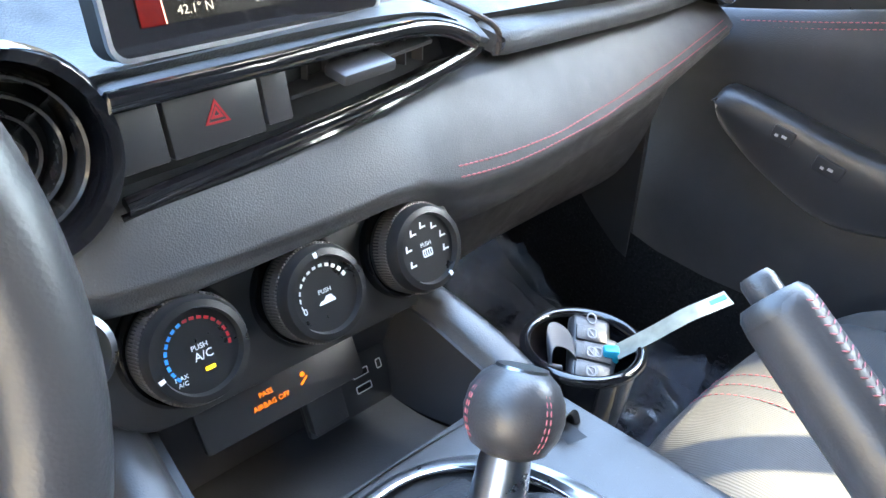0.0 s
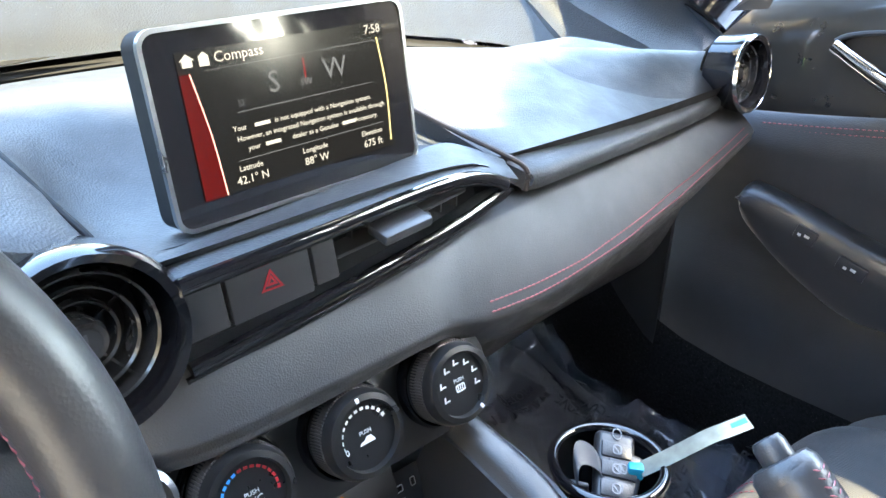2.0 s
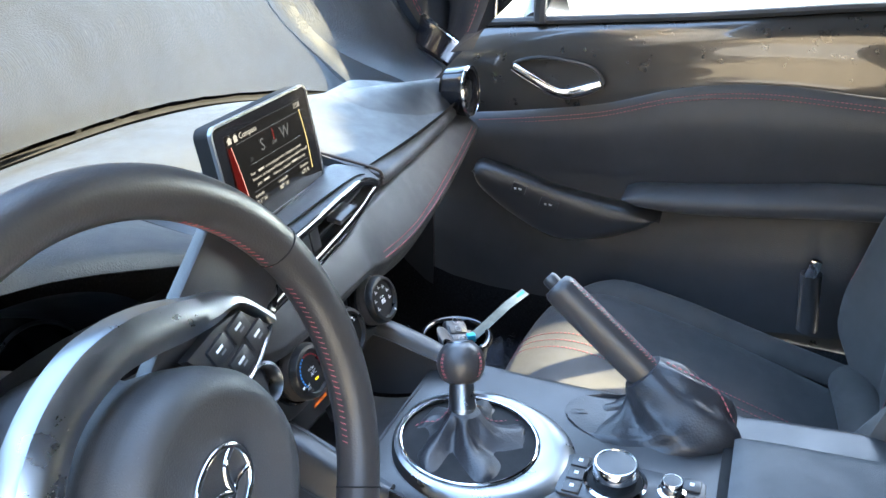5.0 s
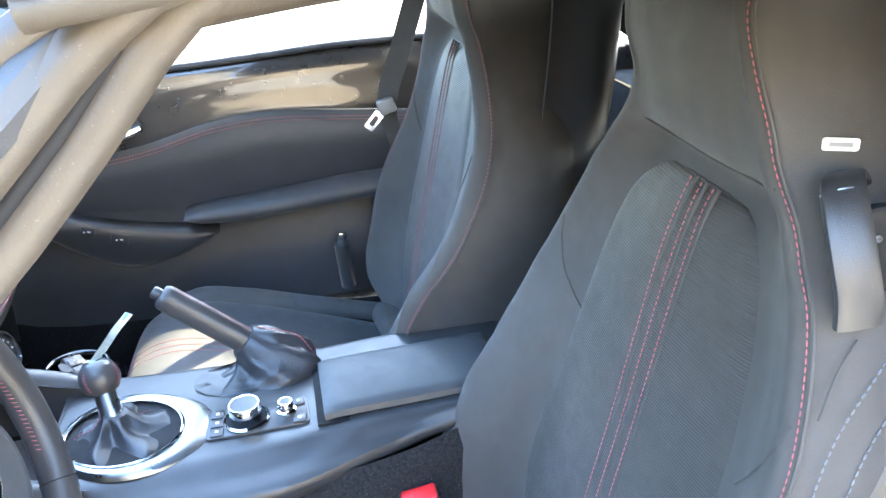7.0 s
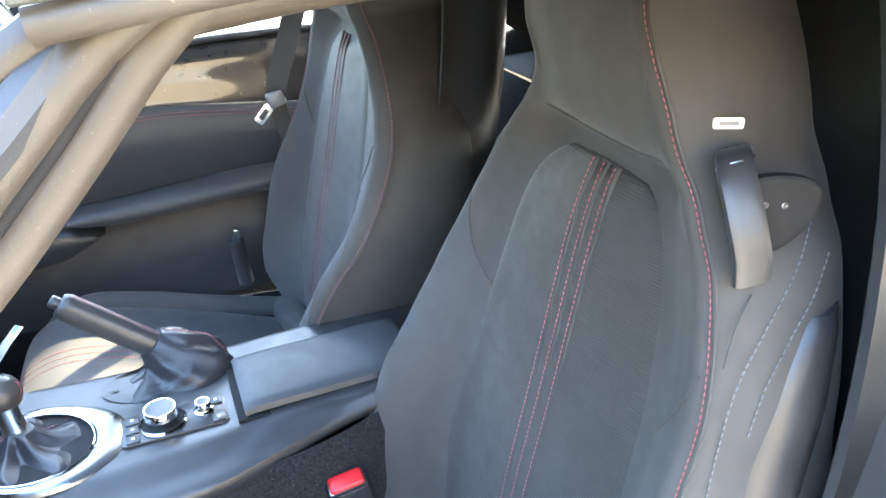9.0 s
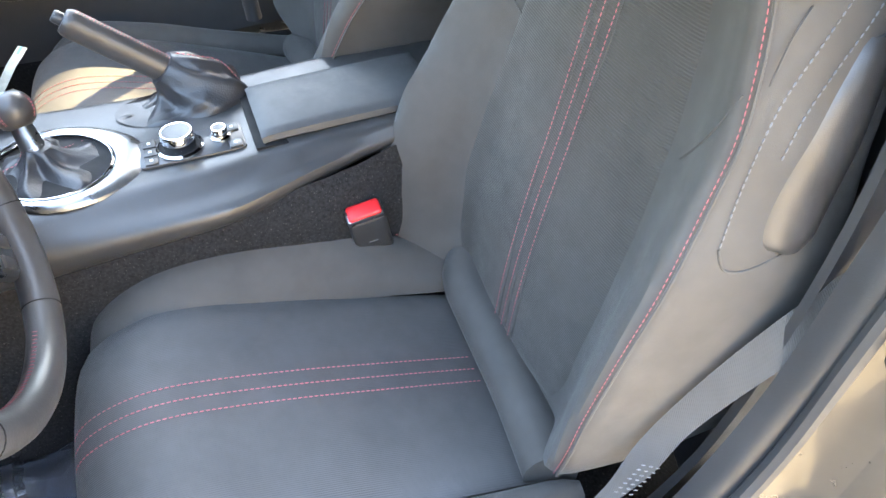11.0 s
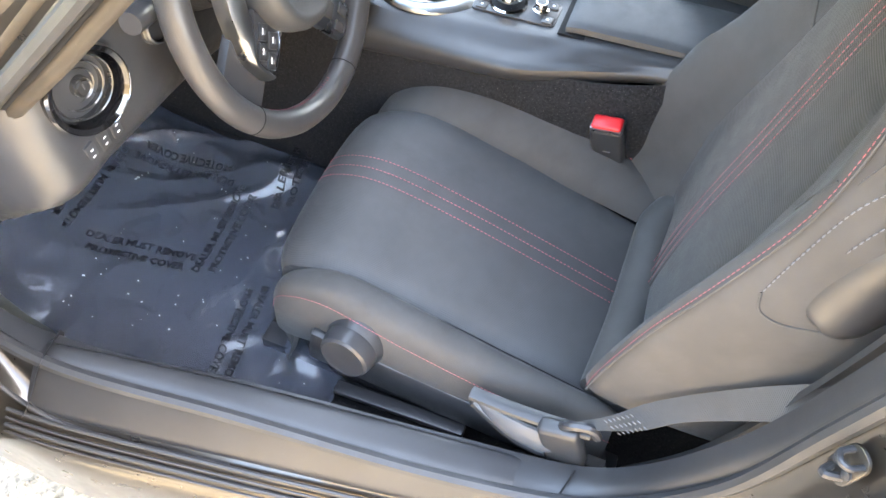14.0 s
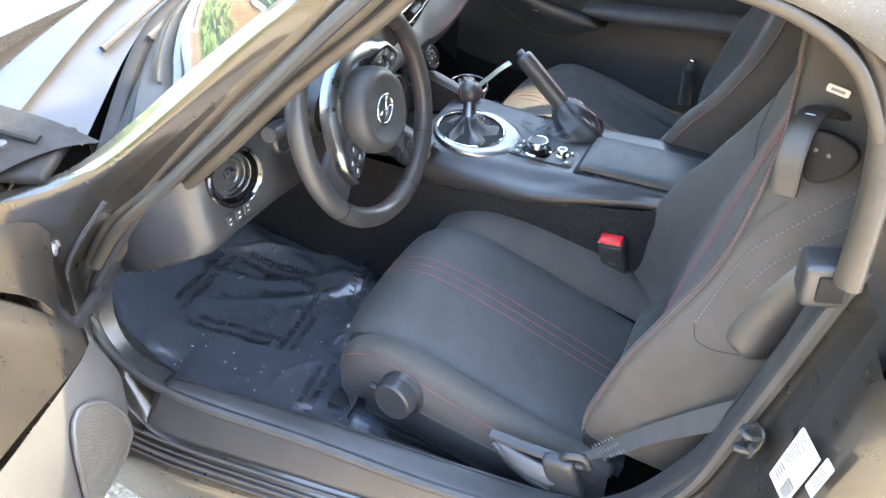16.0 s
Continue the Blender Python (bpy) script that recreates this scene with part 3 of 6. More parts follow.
# ---------------------------------------------------------------- seats
def seat(name, xc, s, label, y0=0.0):
    """A bucket seat about the line x = xc. s: -1 where the outer side is the car's left, 1 for its right."""
    st = thing(name, label, "car seat", (xc, .15 + y0, .2))

    def P(u, y, z):
        return (xc + s * u, y + y0, z)  # u: towards the outside of the car

    flip = s > 0
    # cushion: middle panel, wrapping over the front edge
    mid = [(.435, .27, .285), (.468, .335, .345), (.463, .395, .40), (.425, .428, .43), (.36, .438, .437), (.24, .417, .415), (.11, .383, .377), (.0, .352, .352), (-.05, .345, .345)]
    rows = []
    for i, (y, z, _) in enumerate(mid):
        wo, wi = (.162, .135) if i > 3 else (.168, .145)
        wo, wi = wo + .012 * max(0, 3 - abs(i - 4)) / 3, wi
        rows.append([P(-wi, y - .008, z + (.012 if i > 3 else 0)), P(-wi * .6, y, z + .002), P(0, y + .003, z), P(wo * .6, y, z), P(wo, y - .008, z + (.004 if i > 3 else 0))])
    part("cushion_panel", pad(rows, 22, 56, 0.010, 0.03, 0.004, flip), RIBBED, st, "ribbed charcoal cloth seat panel")
    # inner bolster, high and rounded
    rows = []
    for y, zs, h, w in ((.44, .30, .0, .05), (.455, .36, .0, .05), (.43, .41, .006, .062), (.36, .435, .022, .08), (.26, .425, .047, .098), (.16, .402, .066, .102), (.08, .385, .060, .088), (.02, .375, .044, .07), (-.04, .365, .042, .06)):
        rows.append([P(-.128, y - .006, zs + .002), P(-.137 - w * .35, y, zs + h * .70), P(-.137 - w * .72, y, zs + h * .92), P(-.137 - w, y - .004, zs + h * .45), P(-.137 - w * 1.02, y - .006, zs - .06), P(-.137 - w * .95, y - .008, .25)])
    part("inner_bolster", pad(rows, 26, 36, 0.008, 0.02, 0, not flip), CLOTH, st)
    # outer bolster, low and worn
    rows = []
    for y, zs, h, w in ((.43, .285, .0, .03), (.452, .345, .0, .035), (.43, .40, .004, .045), (.36, .434, .012, .055), (.25, .414, .018, .062), (.13, .382, .022, .06), (.02, .355, .028, .052), (-.04, .345, .03, .05)):
        rows.append([P(.166, y - .006, zs + .002), P(.166 + w * .4, y, zs + h), P(.166 + w * .85, y, zs + h * .7), P(.166 + w * 1.15, y - .004, zs - .03), P(.166 + w * 1.15, y - .006, zs - .065), P(.166 + w, y - .01, .30 if y < .4 else .27)])
    part("outer_bolster", pad(rows, 26, 36, 0.008, 0.02, 0, flip), CLOTH, st)
    seam = [tuple(np.array(r[2]) * .55 + np.array(r[3]) * .45) for r in rows[1:]]
    part("seam_stitching", stitches(seam, .0056, .004, .0006, lift=(s * .0045, 0, .0045)), THREAD, st, "red stitching")
    bm = bmesh.new()
    for du in (-.022, -.002, .018):
        stitches([P(du, y + (.004 if z < .42 else 0), z + .005) for y, z, _ in mid[1:8]], bm=bm)
    part("panel_stitching", bm, THREAD, st, "three rows of red stitching")
    stitch_in = [P(-.137 - w * .82, y, z) for y, z, w in ((.43, .425, .065), (.36, .464, .085), (.26, .475, .10), (.14, .455, .098), (.04, .422, .075))]
    part("bolster_stitching", stitches(stitch_in, lift=(0, 0, .003)), THREAD, st)
    # roll of padding between cushion and backrest
    part("rear_roll", tube([P(-.150, -.040, .398), P(-.118, -.024, .393), P(-.05, -.022, .386), P(.06, -.020, .378), P(.165, -.012, .370)], .031, 16, count=36), CLOTH, st, "rolled cloth edge behind the cushion")

    # backrest and integral headrest: one padded shell with side bolsters; per height: middle's y, panel and edge half-widths, edge's y, outer then inner
    BACK = ((.33, -.045, .10, .13, -.04, .13, -.04), (.38, -.042, .115, .17, -.02, .165, .02), (.41, -.038, .125, .192, 0, .198, .046), (.45, -.040, .135, .220, .018, .221, .055), (.50, -.043, .138, .229, .017, .230, .058), (.55, -.048, .14, .228, .008, .237, .048), (.63, -.060, .14, .230, -.008, .246, .014), (.70, -.072, .138, .226, -.031, .254, -.028), (.77, -.083, .134, .212, -.059, .250, -.060),
            (.82, -.090, .128, .204, -.074, .238, -.078), (.87, -.098, .115, .190, -.083, .216, -.088), (.92, -.107, .094, .172, -.087, .184, -.090), (.948, -.116, .078, .152, -.088, .160, -.090), (.964, -.118, .075, .142, -.088, .146, -.089), (.976, -.106, .072, .134, -.087, .134, -.088), (.988, -.088, .070, .124, -.085, .122, -.085), (1.005, -.078, .070, .112, -.082, .108, -.082), (1.03, -.073, .070, .102, -.078, .100, -.078), (1.065, -.067, .070, .099, -.072, .100, -.072),
            (1.10, -.068, .065, .088, -.074, .090, -.074), (1.14, -.088, .050, .070, -.095, .072, -.095), (1.165, -.116, .035, .050, -.122, .052, -.122), (1.176, -.15, .02, .03, -.155, .03, -.155))

    def lean(z):
        return float(np.interp(z, (.9, 1.0, 1.03, 1.07, 1.1), (-.012, -.006, -.006, -.022, -.03)))

    rows = []
    for z, yc, wp, *ends in BACK:
        c = lean(z)
        row = []
        for sign, (w, y) in ((-1, ends[2:]), (1, ends[:2])):
            half = [(w - .012, -.235), (w + .006, -.19), (w + .013, (y - .19) / 2), (w + .008, y - .020), (w, y - .002), (w - .012, y + .003), (wp + .55 * (w - wp), yc + .66 * (y - yc)), (wp + .12 * (w - wp), yc + .10 * (y - yc) - .002), (wp * .6, yc + .001)]
            half = [P(c + sign * a, b, z) for a, b in half]
            row += half + [P(c, yc + .002, z)] if sign < 0 else half[::-1]
        rows.append(row)
    part("backrest", pad(rows, 128, 130, 0.006, 0.01, 0.0, flip), CLOTH, st, "charcoal cloth backrest with side bolsters and headrest")
    sheet = surface(rows, 180, 200)
    U, Z = (sheet[:, :, 0] - xc) * s, sheet[:, :, 2]
    middle = np.vectorize(lambda z: float(np.interp(z, [r[0] for r in BACK], [r[1] for r in BACK])))(Z)
    front = sheet[:, :, 1] - y0 > middle - .012

    def on_back(u, z, lift=.001):
        """The point of the backrest's face at u, z."""
        d = np.where(front, (U - u) ** 2 + (Z - z) ** 2, 9) + 1e-7
        k = np.argsort(d, axis=None)[:5]
        y = float(np.average(sheet[:, :, 1].flat[k], weights=1 / d.flat[k]))
        return (xc + s * u, y + lift, z)

    def on_side(y, z, lift=.001):
        """The point of the backrest's outer flank at y, z."""
        d = np.where((U > .02) & ~front | (U > .2), (sheet[:, :, 1] - y0 - y) ** 2 + (Z - z) ** 2, 9) + 1e-7
        k = np.argsort(d, axis=None)[:5]
        u = float(np.average(U.flat[k], weights=1 / d.flat[k]))
        return (xc + s * (u + lift), y + y0, z)

    rows = []
    for z, w in ((.40, .120), (.46, .138), (.55, .145), (.63, .146), (.70, .144), (.77, .139), (.84, .128), (.89, .112), (.92, .094), (.94, .072), (.952, .048)):
        rows.append([on_back((w * k if k > 0 else (w + .016) * k) + lean(z), z, .0015 + .005 * (1 - k * k)) for k in (-1, -.8, -.4, 0, .4, .8, 1)])
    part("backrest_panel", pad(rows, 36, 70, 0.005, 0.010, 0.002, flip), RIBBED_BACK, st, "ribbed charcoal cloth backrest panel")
    bm = bmesh.new()
    for du in (-.019, 0, .019):
        line = [on_back(du * (1 if z < .93 else .9) + lean(z), z, .0100) for z in (.42, .5, .6, .7, .8, .88, .93, .952)]
        stitches(line, .0060, .0042, .00065, bm)
        part("panel_groove", tube([(x + s * .0035, y - .0032, z) for x, y, z in line], .0022, 6, count=60), CLOTH, st)
    part("backrest_stitching", bm, THREAD, st, "three rows of red stitching")
    for sign in (-1, 1):
        red = []
        for z, yc, wp, *ends in BACK[3:-2]:
            w, y = ends[:2] if sign > 0 else ends[2:]
            red.append(P(lean(z) + sign * (w + (.002 if sign > 0 else .009)), y + (.001 if sign > 0 else -.016), z))
        part("edge_stitching", stitches(red, .0058, .0042, .0006), THREAD, st, "red edge stitching")
        part("edge_seam", tube([(x + sign * s * .0035, y - .002, z) for x, y, z in red], .0016, 6, count=80), CLOTH, st)
        fold = [on_back(sign * u, z, .0006) for u, z in (((.180, .850), (.172, .82), (.156, .79), (.138, .766)) if sign > 0 else ((.232, .835), (.224, .81), (.204, .782), (.180, .762), (.158, .750)))]
        part("bolster_seam", tube(fold, .0011, 6, count=24), CLOTH, st)
    part("headrest_seam", tube([on_back(u + lean(.975), z, .0006) for u, z in ((-.122, .990), (-.09, .982), (-.05, .975), (0, .973), (.05, .975), (.09, .982), (.118, .990))], .0012, 6, count=50), CLOTH, st)
    # shell behind
    rows = []
    for z, w, y in ((.30, .22, -.03), (.5, .245, -.08), (.75, .24, -.12), (.95, .20, -.15), (1.1, .14, -.17), (1.16, .10, -.18)):
        rows.append([P(-w, y - .04, z), P(-w, y - .13, z), P(-w * .7, y - .17, z), P(0, y - .18, z), P(w * .7, y - .17, z), P(w, y - .13, z), P(w, y - .04, z)])
    part("backrest_shell", pad(rows, 30, 26, 0.004, 0.01, 0, flip), PLASTIC, st)
    # base frame and side cover
    part("seat_base", box((.40, .42, .10), pose(xc, .20 + y0, .275), .01), DARK, st)
    part("side_cover", box((.018, .36, .075), pose(xc + s * .232, .20 + y0, .315, 6, 0, 0), .008), PLASTIC, st)
    for u in (-.18, .19):
        part("seat_rail", box((.035, .56, .025), pose(xc + s * u, .20 + y0, .21), .003), SMOOTH, st)
    st_side[name + str(s)] = on_side
    return st


st_side = {}
driver = seat("bucket_seat", -.325, -1, "charcoal cloth bucket seat with red stitching and integral headrest")
flank = st_side["bucket_seat-1"]
passenger = seat("bucket_seat", .365, 1, "charcoal cloth bucket seat with a patch of sunlight on its cushion", .05)


# ---------------------------------------------------------------- dashboard
dash = thing("dashboard", "black moulded dashboard with red-stitched padded roll", "dashboard", (0, .75, .7))
TOP = [[(-.615, .80, .705), (-.45, .88, .735), (-.3, .95, .757), (-.13, .98, .766), (0, .985, .768), (.15, .98, .766), (.3, .95, .757), (.45, .88, .735), (.615, .80, .705)],
       [(-.625, .74, .745), (-.45, .79, .80), (-.3, .83, .803), (-.14, .84, .788), (0, .85, .776), (.16, .845, .775), (.3, .83, .768), (.45, .80, .760), (.62, .755, .742)],
       [(-.625, .67, .762), (-.45, .70, .842), (-.3, .70, .840), (-.13, .72, .790), (-.075, .74, .746), (.125, .74, .744), (.22, .73, .738), (.45, .725, .728), (.615, .715, .722)],
       [(-.62, .625, .758), (-.45, .650, .846), (-.3, .655, .838), (-.12, .645, .775), (-.085, .648, .749), (.125, .658, .746), (.22, .678, .712), (.42, .690, .706), (.59, .708, .700)],
       [(-.615, .615, .735), (-.45, .640, .832), (-.3, .645, .824), (-.12, .632, .762), (-.085, .632, .757), (.125, .642, .754), (.22, .668, .702), (.42, .682, .697), (.585, .704, .694)]]
bm = bmesh.new()
grid(bm, surface(TOP, 60, 40))
part("upper_pad", bm, VINYL_TOP, dash, "grained dark vinyl upper pad, sunlit near the windscreen")
TOP_SHEET = surface(TOP, 120, 90).reshape(-1, 3)


def on_top(x, y):
    """The point of the upper pad over x, y."""
    d = (TOP_SHEET[:, 0] - x) ** 2 + (TOP_SHEET[:, 1] - y) ** 2 + 1e-7
    k = np.argsort(d)[:4]
    return (x, y, float(np.average(TOP_SHEET[k, 2], weights=1 / d[k])))


# per station: upper edge, stitched edge, lower edge, underside (y, z)
ROLL = [(-.130, (.640, .692), (.620, .668), (.628, .648), (.645, .640)), (-.09, (.620, .699), (.602, .668), (.606, .652), (.628, .645)), (0, (.620, .700), (.600, .668), (.606, .653), (.63, .648)),
        (.07, (.624, .703), (.601, .668), (.608, .654), (.63, .645)), (.10, (.630, .705), (.606, .660), (.618, .640), (.64, .62)), (.14, (.640, .705), (.609, .649), (.628, .615), (.650, .597)), (.22, (.652, .703), (.613, .646), (.632, .608), (.655, .590)),
        (.34, (.668, .697), (.630, .648), (.643, .618), (.665, .600)), (.46, (.684, .690), (.650, .656), (.658, .635), (.680, .622)), (.56, (.698, .691), (.666, .667), (.672, .652), (.690, .645)), (.605, (.706, .692), (.676, .670), (.680, .656), (.70, .65))]
rows = []
for x, T, E, L, V in ROLL:
    T, E, L, V = (np.array(p) for p in (T, E, L, V))
    rows.append([(x, *p) for p in (T + (.03, .006), T + (.004, .001), T * .93 + E * .07, (T + E) / 2 + (-.001, .001), T * .07 + E * .93, E * .92 + L * .08, (E + L) / 2, E * .08 + L * .92, V)])
bm = bmesh.new()
SHEET_R = surface(rows, 60, 90)
grid(bm, SHEET_R)
part("padded_roll", bm, VINYL, dash, "soft grained vinyl roll")
out = normals(SHEET_R)
out = out * np.where(out[:, :, 1:2] > 0, -1, 1)
xs = [r[0] for r in ROLL]
for off in (.003, .0105):
    line = []
    for j in range(90):
        x = SHEET_R[j, 30, 0]
        if x < .104:
            continue
        T, E = (np.array([np.interp(x, xs, [r[k][c] for r in ROLL]) for c in (0, 1)]) for k in (1, 2))
        q = E + (T - E) / np.linalg.norm(T - E) * off
        i = int(np.argmin(np.hypot(SHEET_R[j, :, 1] - q[0], SHEET_R[j, :, 2] - q[1])))
        line.append(SHEET_R[j, i] + out[j, i] * .0010)
    line = np.array(line)
    line = [tuple(line[max(0, k - 4):k + 5].mean(0)) for k in range(len(line))]
    part("roll_stitching", stitches(line[::4] + line[-1:], .0052, .0042, .00075), THREAD, dash, "red stitching along the roll")
part("dash_end", plate([(.77, .30), (1.08, .30), (1.08, .72), (.80, .745), (.77, .70)], .008, Matrix(((0, 0, 1, .628), (1, 0, 0, 0), (0, 1, 0, 0), (0, 0, 0, 1)))), PLASTIC, dash)
# dark body behind the pad and roll, glovebox, driver's knee panel
bm = strip_between([(-.61, .63, .745), (-.35, .61, .80), (-.15, .66, .752), (.3, .67, .735), (.60, .705, .72)], [(-.61, .65, .70), (-.35, .64, .70), (-.12, .66, .69), (.3, .69, .70), (.60, .72, .69)], 40)
part("dash_core", bm, DARK, dash)
bm = bmesh.new()
grid(bm, surface([[(.10, .665, .635), (.22, .685, .640), (.40, .705, .655), (.61, .725, .665)], [(.10, .70, .57), (.22, .715, .56), (.40, .735, .56), (.61, .745, .57)], [(.10, .75, .48), (.22, .77, .45), (.40, .79, .45), (.61, .79, .46)], [(.10, .85, .40), (.22, .88, .38), (.40, .88, .38), (.61, .88, .38)]], 20, 16))
part("glovebox", bm, PLASTIC, dash, "black plastic glovebox lid")
KNEE = [[(-.64, .76, .752), (-.655, .68, .768), (-.638, .612, .775), (-.56, .600, .778), (-.48, .585, .79), (-.35, .59, .77), (-.22, .62, .73), (-.125, .645, .70)],
        [(-.65, .775, .70), (-.672, .69, .71), (-.650, .600, .71), (-.57, .590, .70), (-.49, .577, .71), (-.35, .595, .69), (-.22, .607, .68), (-.125, .615, .67)],
        [(-.655, .78, .63), (-.678, .69, .645), (-.657, .586, .65), (-.57, .582, .645), (-.49, .580, .64), (-.35, .60, .61), (-.22, .595, .62), (-.125, .60, .625)],
        [(-.655, .785, .56), (-.680, .695, .595), (-.662, .605, .628), (-.57, .62, .600), (-.49, .635, .585), (-.35, .63, .565), (-.22, .61, .56), (-.125, .61, .57)],
        [(-.65, .79, .515), (-.672, .73, .548), (-.655, .66, .590), (-.57, .70, .54), (-.49, .71, .53), (-.35, .71, .52), (-.22, .68, .51), (-.125, .66, .50)],
        [(-.62, .80, .50), (-.63, .80, .51), (-.63, .78, .525), (-.57, .82, .50), (-.49, .83, .49), (-.35, .82, .48), (-.22, .80, .46), (-.125, .78, .45)]]
bm = bmesh.new()
grid(bm, surface(KNEE, 44, 40))
part("knee_panel", bm, PLASTIC, dash, "black plastic lower panel below the column")


def round_vent(at, normal, r, chrome=False):
    m = facing(at, normal)
    ob = part("air_vent", lathe([(r * .98, -.03), (r * 1.04, -.004), (r * 1.06, .004), (r * 1.0, .010), (r * .90, .008), (r * .84, -.004), (r * .82, -.03)], m, 48), PIANO, dash, "round air vent with gloss black ring")
    part("vent_throat", lathe([(r * .86, -.036), (r * .84, -.034)], m, 32), DARK, ob)
    if chrome:
        part("chrome_ring", lathe([(r * 1.03, .004), (r * 1.07, .007), (r * 1.03, .0105), (r * 1.00, .008)], m, 48), CHROME, ob)
    part("vent_cone", lathe([(r * .84, .002), (r * .80, -.014), (r * .74, -.030)], m, 48), PIANO, ob)
    for rr, h in ((.78, -.002), (.60, -.006), (.42, -.010)):
        part("vent_ring", lathe([(r * rr, h - .014), (r * rr, h - .001), (r * (rr - .02), h + .0015), (r * (rr - .05), h + .0005), (r * (rr - .075), h - .014)], m, 48), VENT, ob)
    hub = part("vent_hub", lathe([(r * .25, -.024), (r * .25, -.006), (r * .22, -.001), (r * .17, -.002), (r * .155, .0), (.0005, .0)], m, 28), VENT, ob)
    part("hub_mark", box((r * .03, r * .14, .0006), m @ pose(0, r * .04, .0003), 0), SMOOTH, hub)
    for a in (35, 125, 215, 305):
        part("vent_vane", box((r * .52, .0014, .004), m @ pose(0, 0, -.013, 0, 0, a) @ pose(r * .5, 0, 0), 0), VENT, ob)


round_vent((-.128, .622, .733), (0, -1, .12), .045)
round_vent((-.580, .586, .733), (-.22, -1, .18), .044, True)
round_vent((.601, .697, .730), (.04, -1, .10), .040, True)

# strip with the hazard button and the middle vent
loop = [(-.086, .614, .750), (0, .621, .750), (.06, .628, .750), (.105, .632, .749), (.140, .638, .741), (.167, .641, .727), (.150, .640, .721), (.115, .634, .717), (.05, .627, .711), (-.085, .618, .700)]
part("vent_bezel", tube(loop, .0034, 10, count=110, flat=1.5), PIANO, dash, "gloss black teardrop vent surround")
part("vent_recess", strip_between([(x, y + .016, z) for x, y, z in loop[:5]], [(x, y + .016, z) for x, y, z in [loop[9], loop[8], loop[8], loop[7], loop[6]]], 20), DARK, dash)
part("lower_bezel", tube([(-.088, .618, .695), (-.02, .620, .700), (.05, .625, .706), (.115, .634, .713), (.160, .643, .722)], .0022, 8, count=40), PIANO, dash)
slab = []
for dy, dz, left in ((.010, -.020, .200), (.001, -.013, .203), (.001, -.002, .205), (.010, .003, .200), (.040, .013, .186), (.085, .029, .172), (.125, .043, .166), (.165, .053, .164)):
    row = []
    for f in (0, .02, .06, .2, .45, .75, 1):
        x = left + (.575 - left) * f
        y, z = (float(np.interp(x, (.16, .21, .34, .46, .575), v)) for v in ((.640, .646, .664, .682, .702), (.729, .727, .719, .712, .708)))
        row.append((x, y + dy, z + dz))
    slab.append(row)
part("passenger_pad", pad(slab, 60, 40, .004, .014, 0, False), VINYL_TOP, dash, "raised grained pad before the passenger")
part("pad_piping", tube([(.160, .80, .774), (.164, .745, .762), (.172, .70, .752), (.184, .665, .742), (.196, .650, .731), (.197, .650, .714)], .0022, 8, count=40), BROWN, dash, "brownish edge trim round the pad")
part("pad_groove", tube([on_top(x, y) for x, y in ((-.120, .78), (-.116, .74), (-.112, .70), (-.108, .67), (-.104, .650))], .0020, 8, count=30), DARK, dash)
part("top_ledge", pad([[(-.084, .612, .7545), (-.045, .617, .7550), (.012, .623, .7550), (.057, .628, .7550), (.105, .632, .754), (.140, .639, .747), (.166, .643, .736), (.183, .644, .729)], [(-.086, .655, .7500), (-.045, .662, .7500), (.012, .670, .7505), (.072, .679, .7510), (.120, .688, .752), (.150, .690, .752), (.170, .682, .746), (.184, .662, .739)]], 70, 12, .0015, .004, 0, False), VINYL_TOP, dash, "grained ledge over the middle vent")
strip_m = facing((-.033, .628, .732), (0, -1, .14))
hz = part("hazard_button", box((.050, .031, .010), strip_m @ pose(0, -.002, 0, 0, 0, 3), .0012), SMOOTH, dash, "black button with red hazard triangle")
tri_o, tri_i = [(-.0068, -.005), (.0068, -.005), (0, .0068)], [(-.0048, -.0039), (.0048, -.0039), (0, .0046)]
part("hazard_triangle", ring(tri_o, tri_i, .0004, strip_m @ pose(0, -.001, .0052)), RED_PRINT, hz, smooth=False)
part("hazard_triangle", ring([(x * .5, y * .5) for x, y in tri_o], [(x * .3, y * .3) for x, y in tri_i], .0004, strip_m @ pose(0, -.001, .0052)), RED_PRINT, hz, smooth=False)
part("blank_button", box((.028, .031, .010), strip_m @ pose(-.0405, -.004, -.001, 0, 0, 3), .0012), SMOOTH, dash)
part("blank_button", box((.015, .029, .011), strip_m @ pose(.034, .001, 0, 0, 0, 3), .0012), SMOOTH, dash)
for k, (x, y, z) in enumerate(((.05, .634, .731), (.085, .637, .737))):
    part("vent_louvre", box((.075, .016, .003), pose(x, y + .004, z, 12, -3, 3 + 4 * k), .001), SMOOTH, dash)
part("vent_slider", box((.038, .018, .007), pose(.056, .624, .737, 10, -3, 3), .002), SMOOTH, dash)
for i in range(7):
    part("vent_blade", box((.0015, .012, .016), pose(.028 + .015 * i, .643 + .001 * i, .733, 0, 0, 20), 0), SMOOTH, dash)

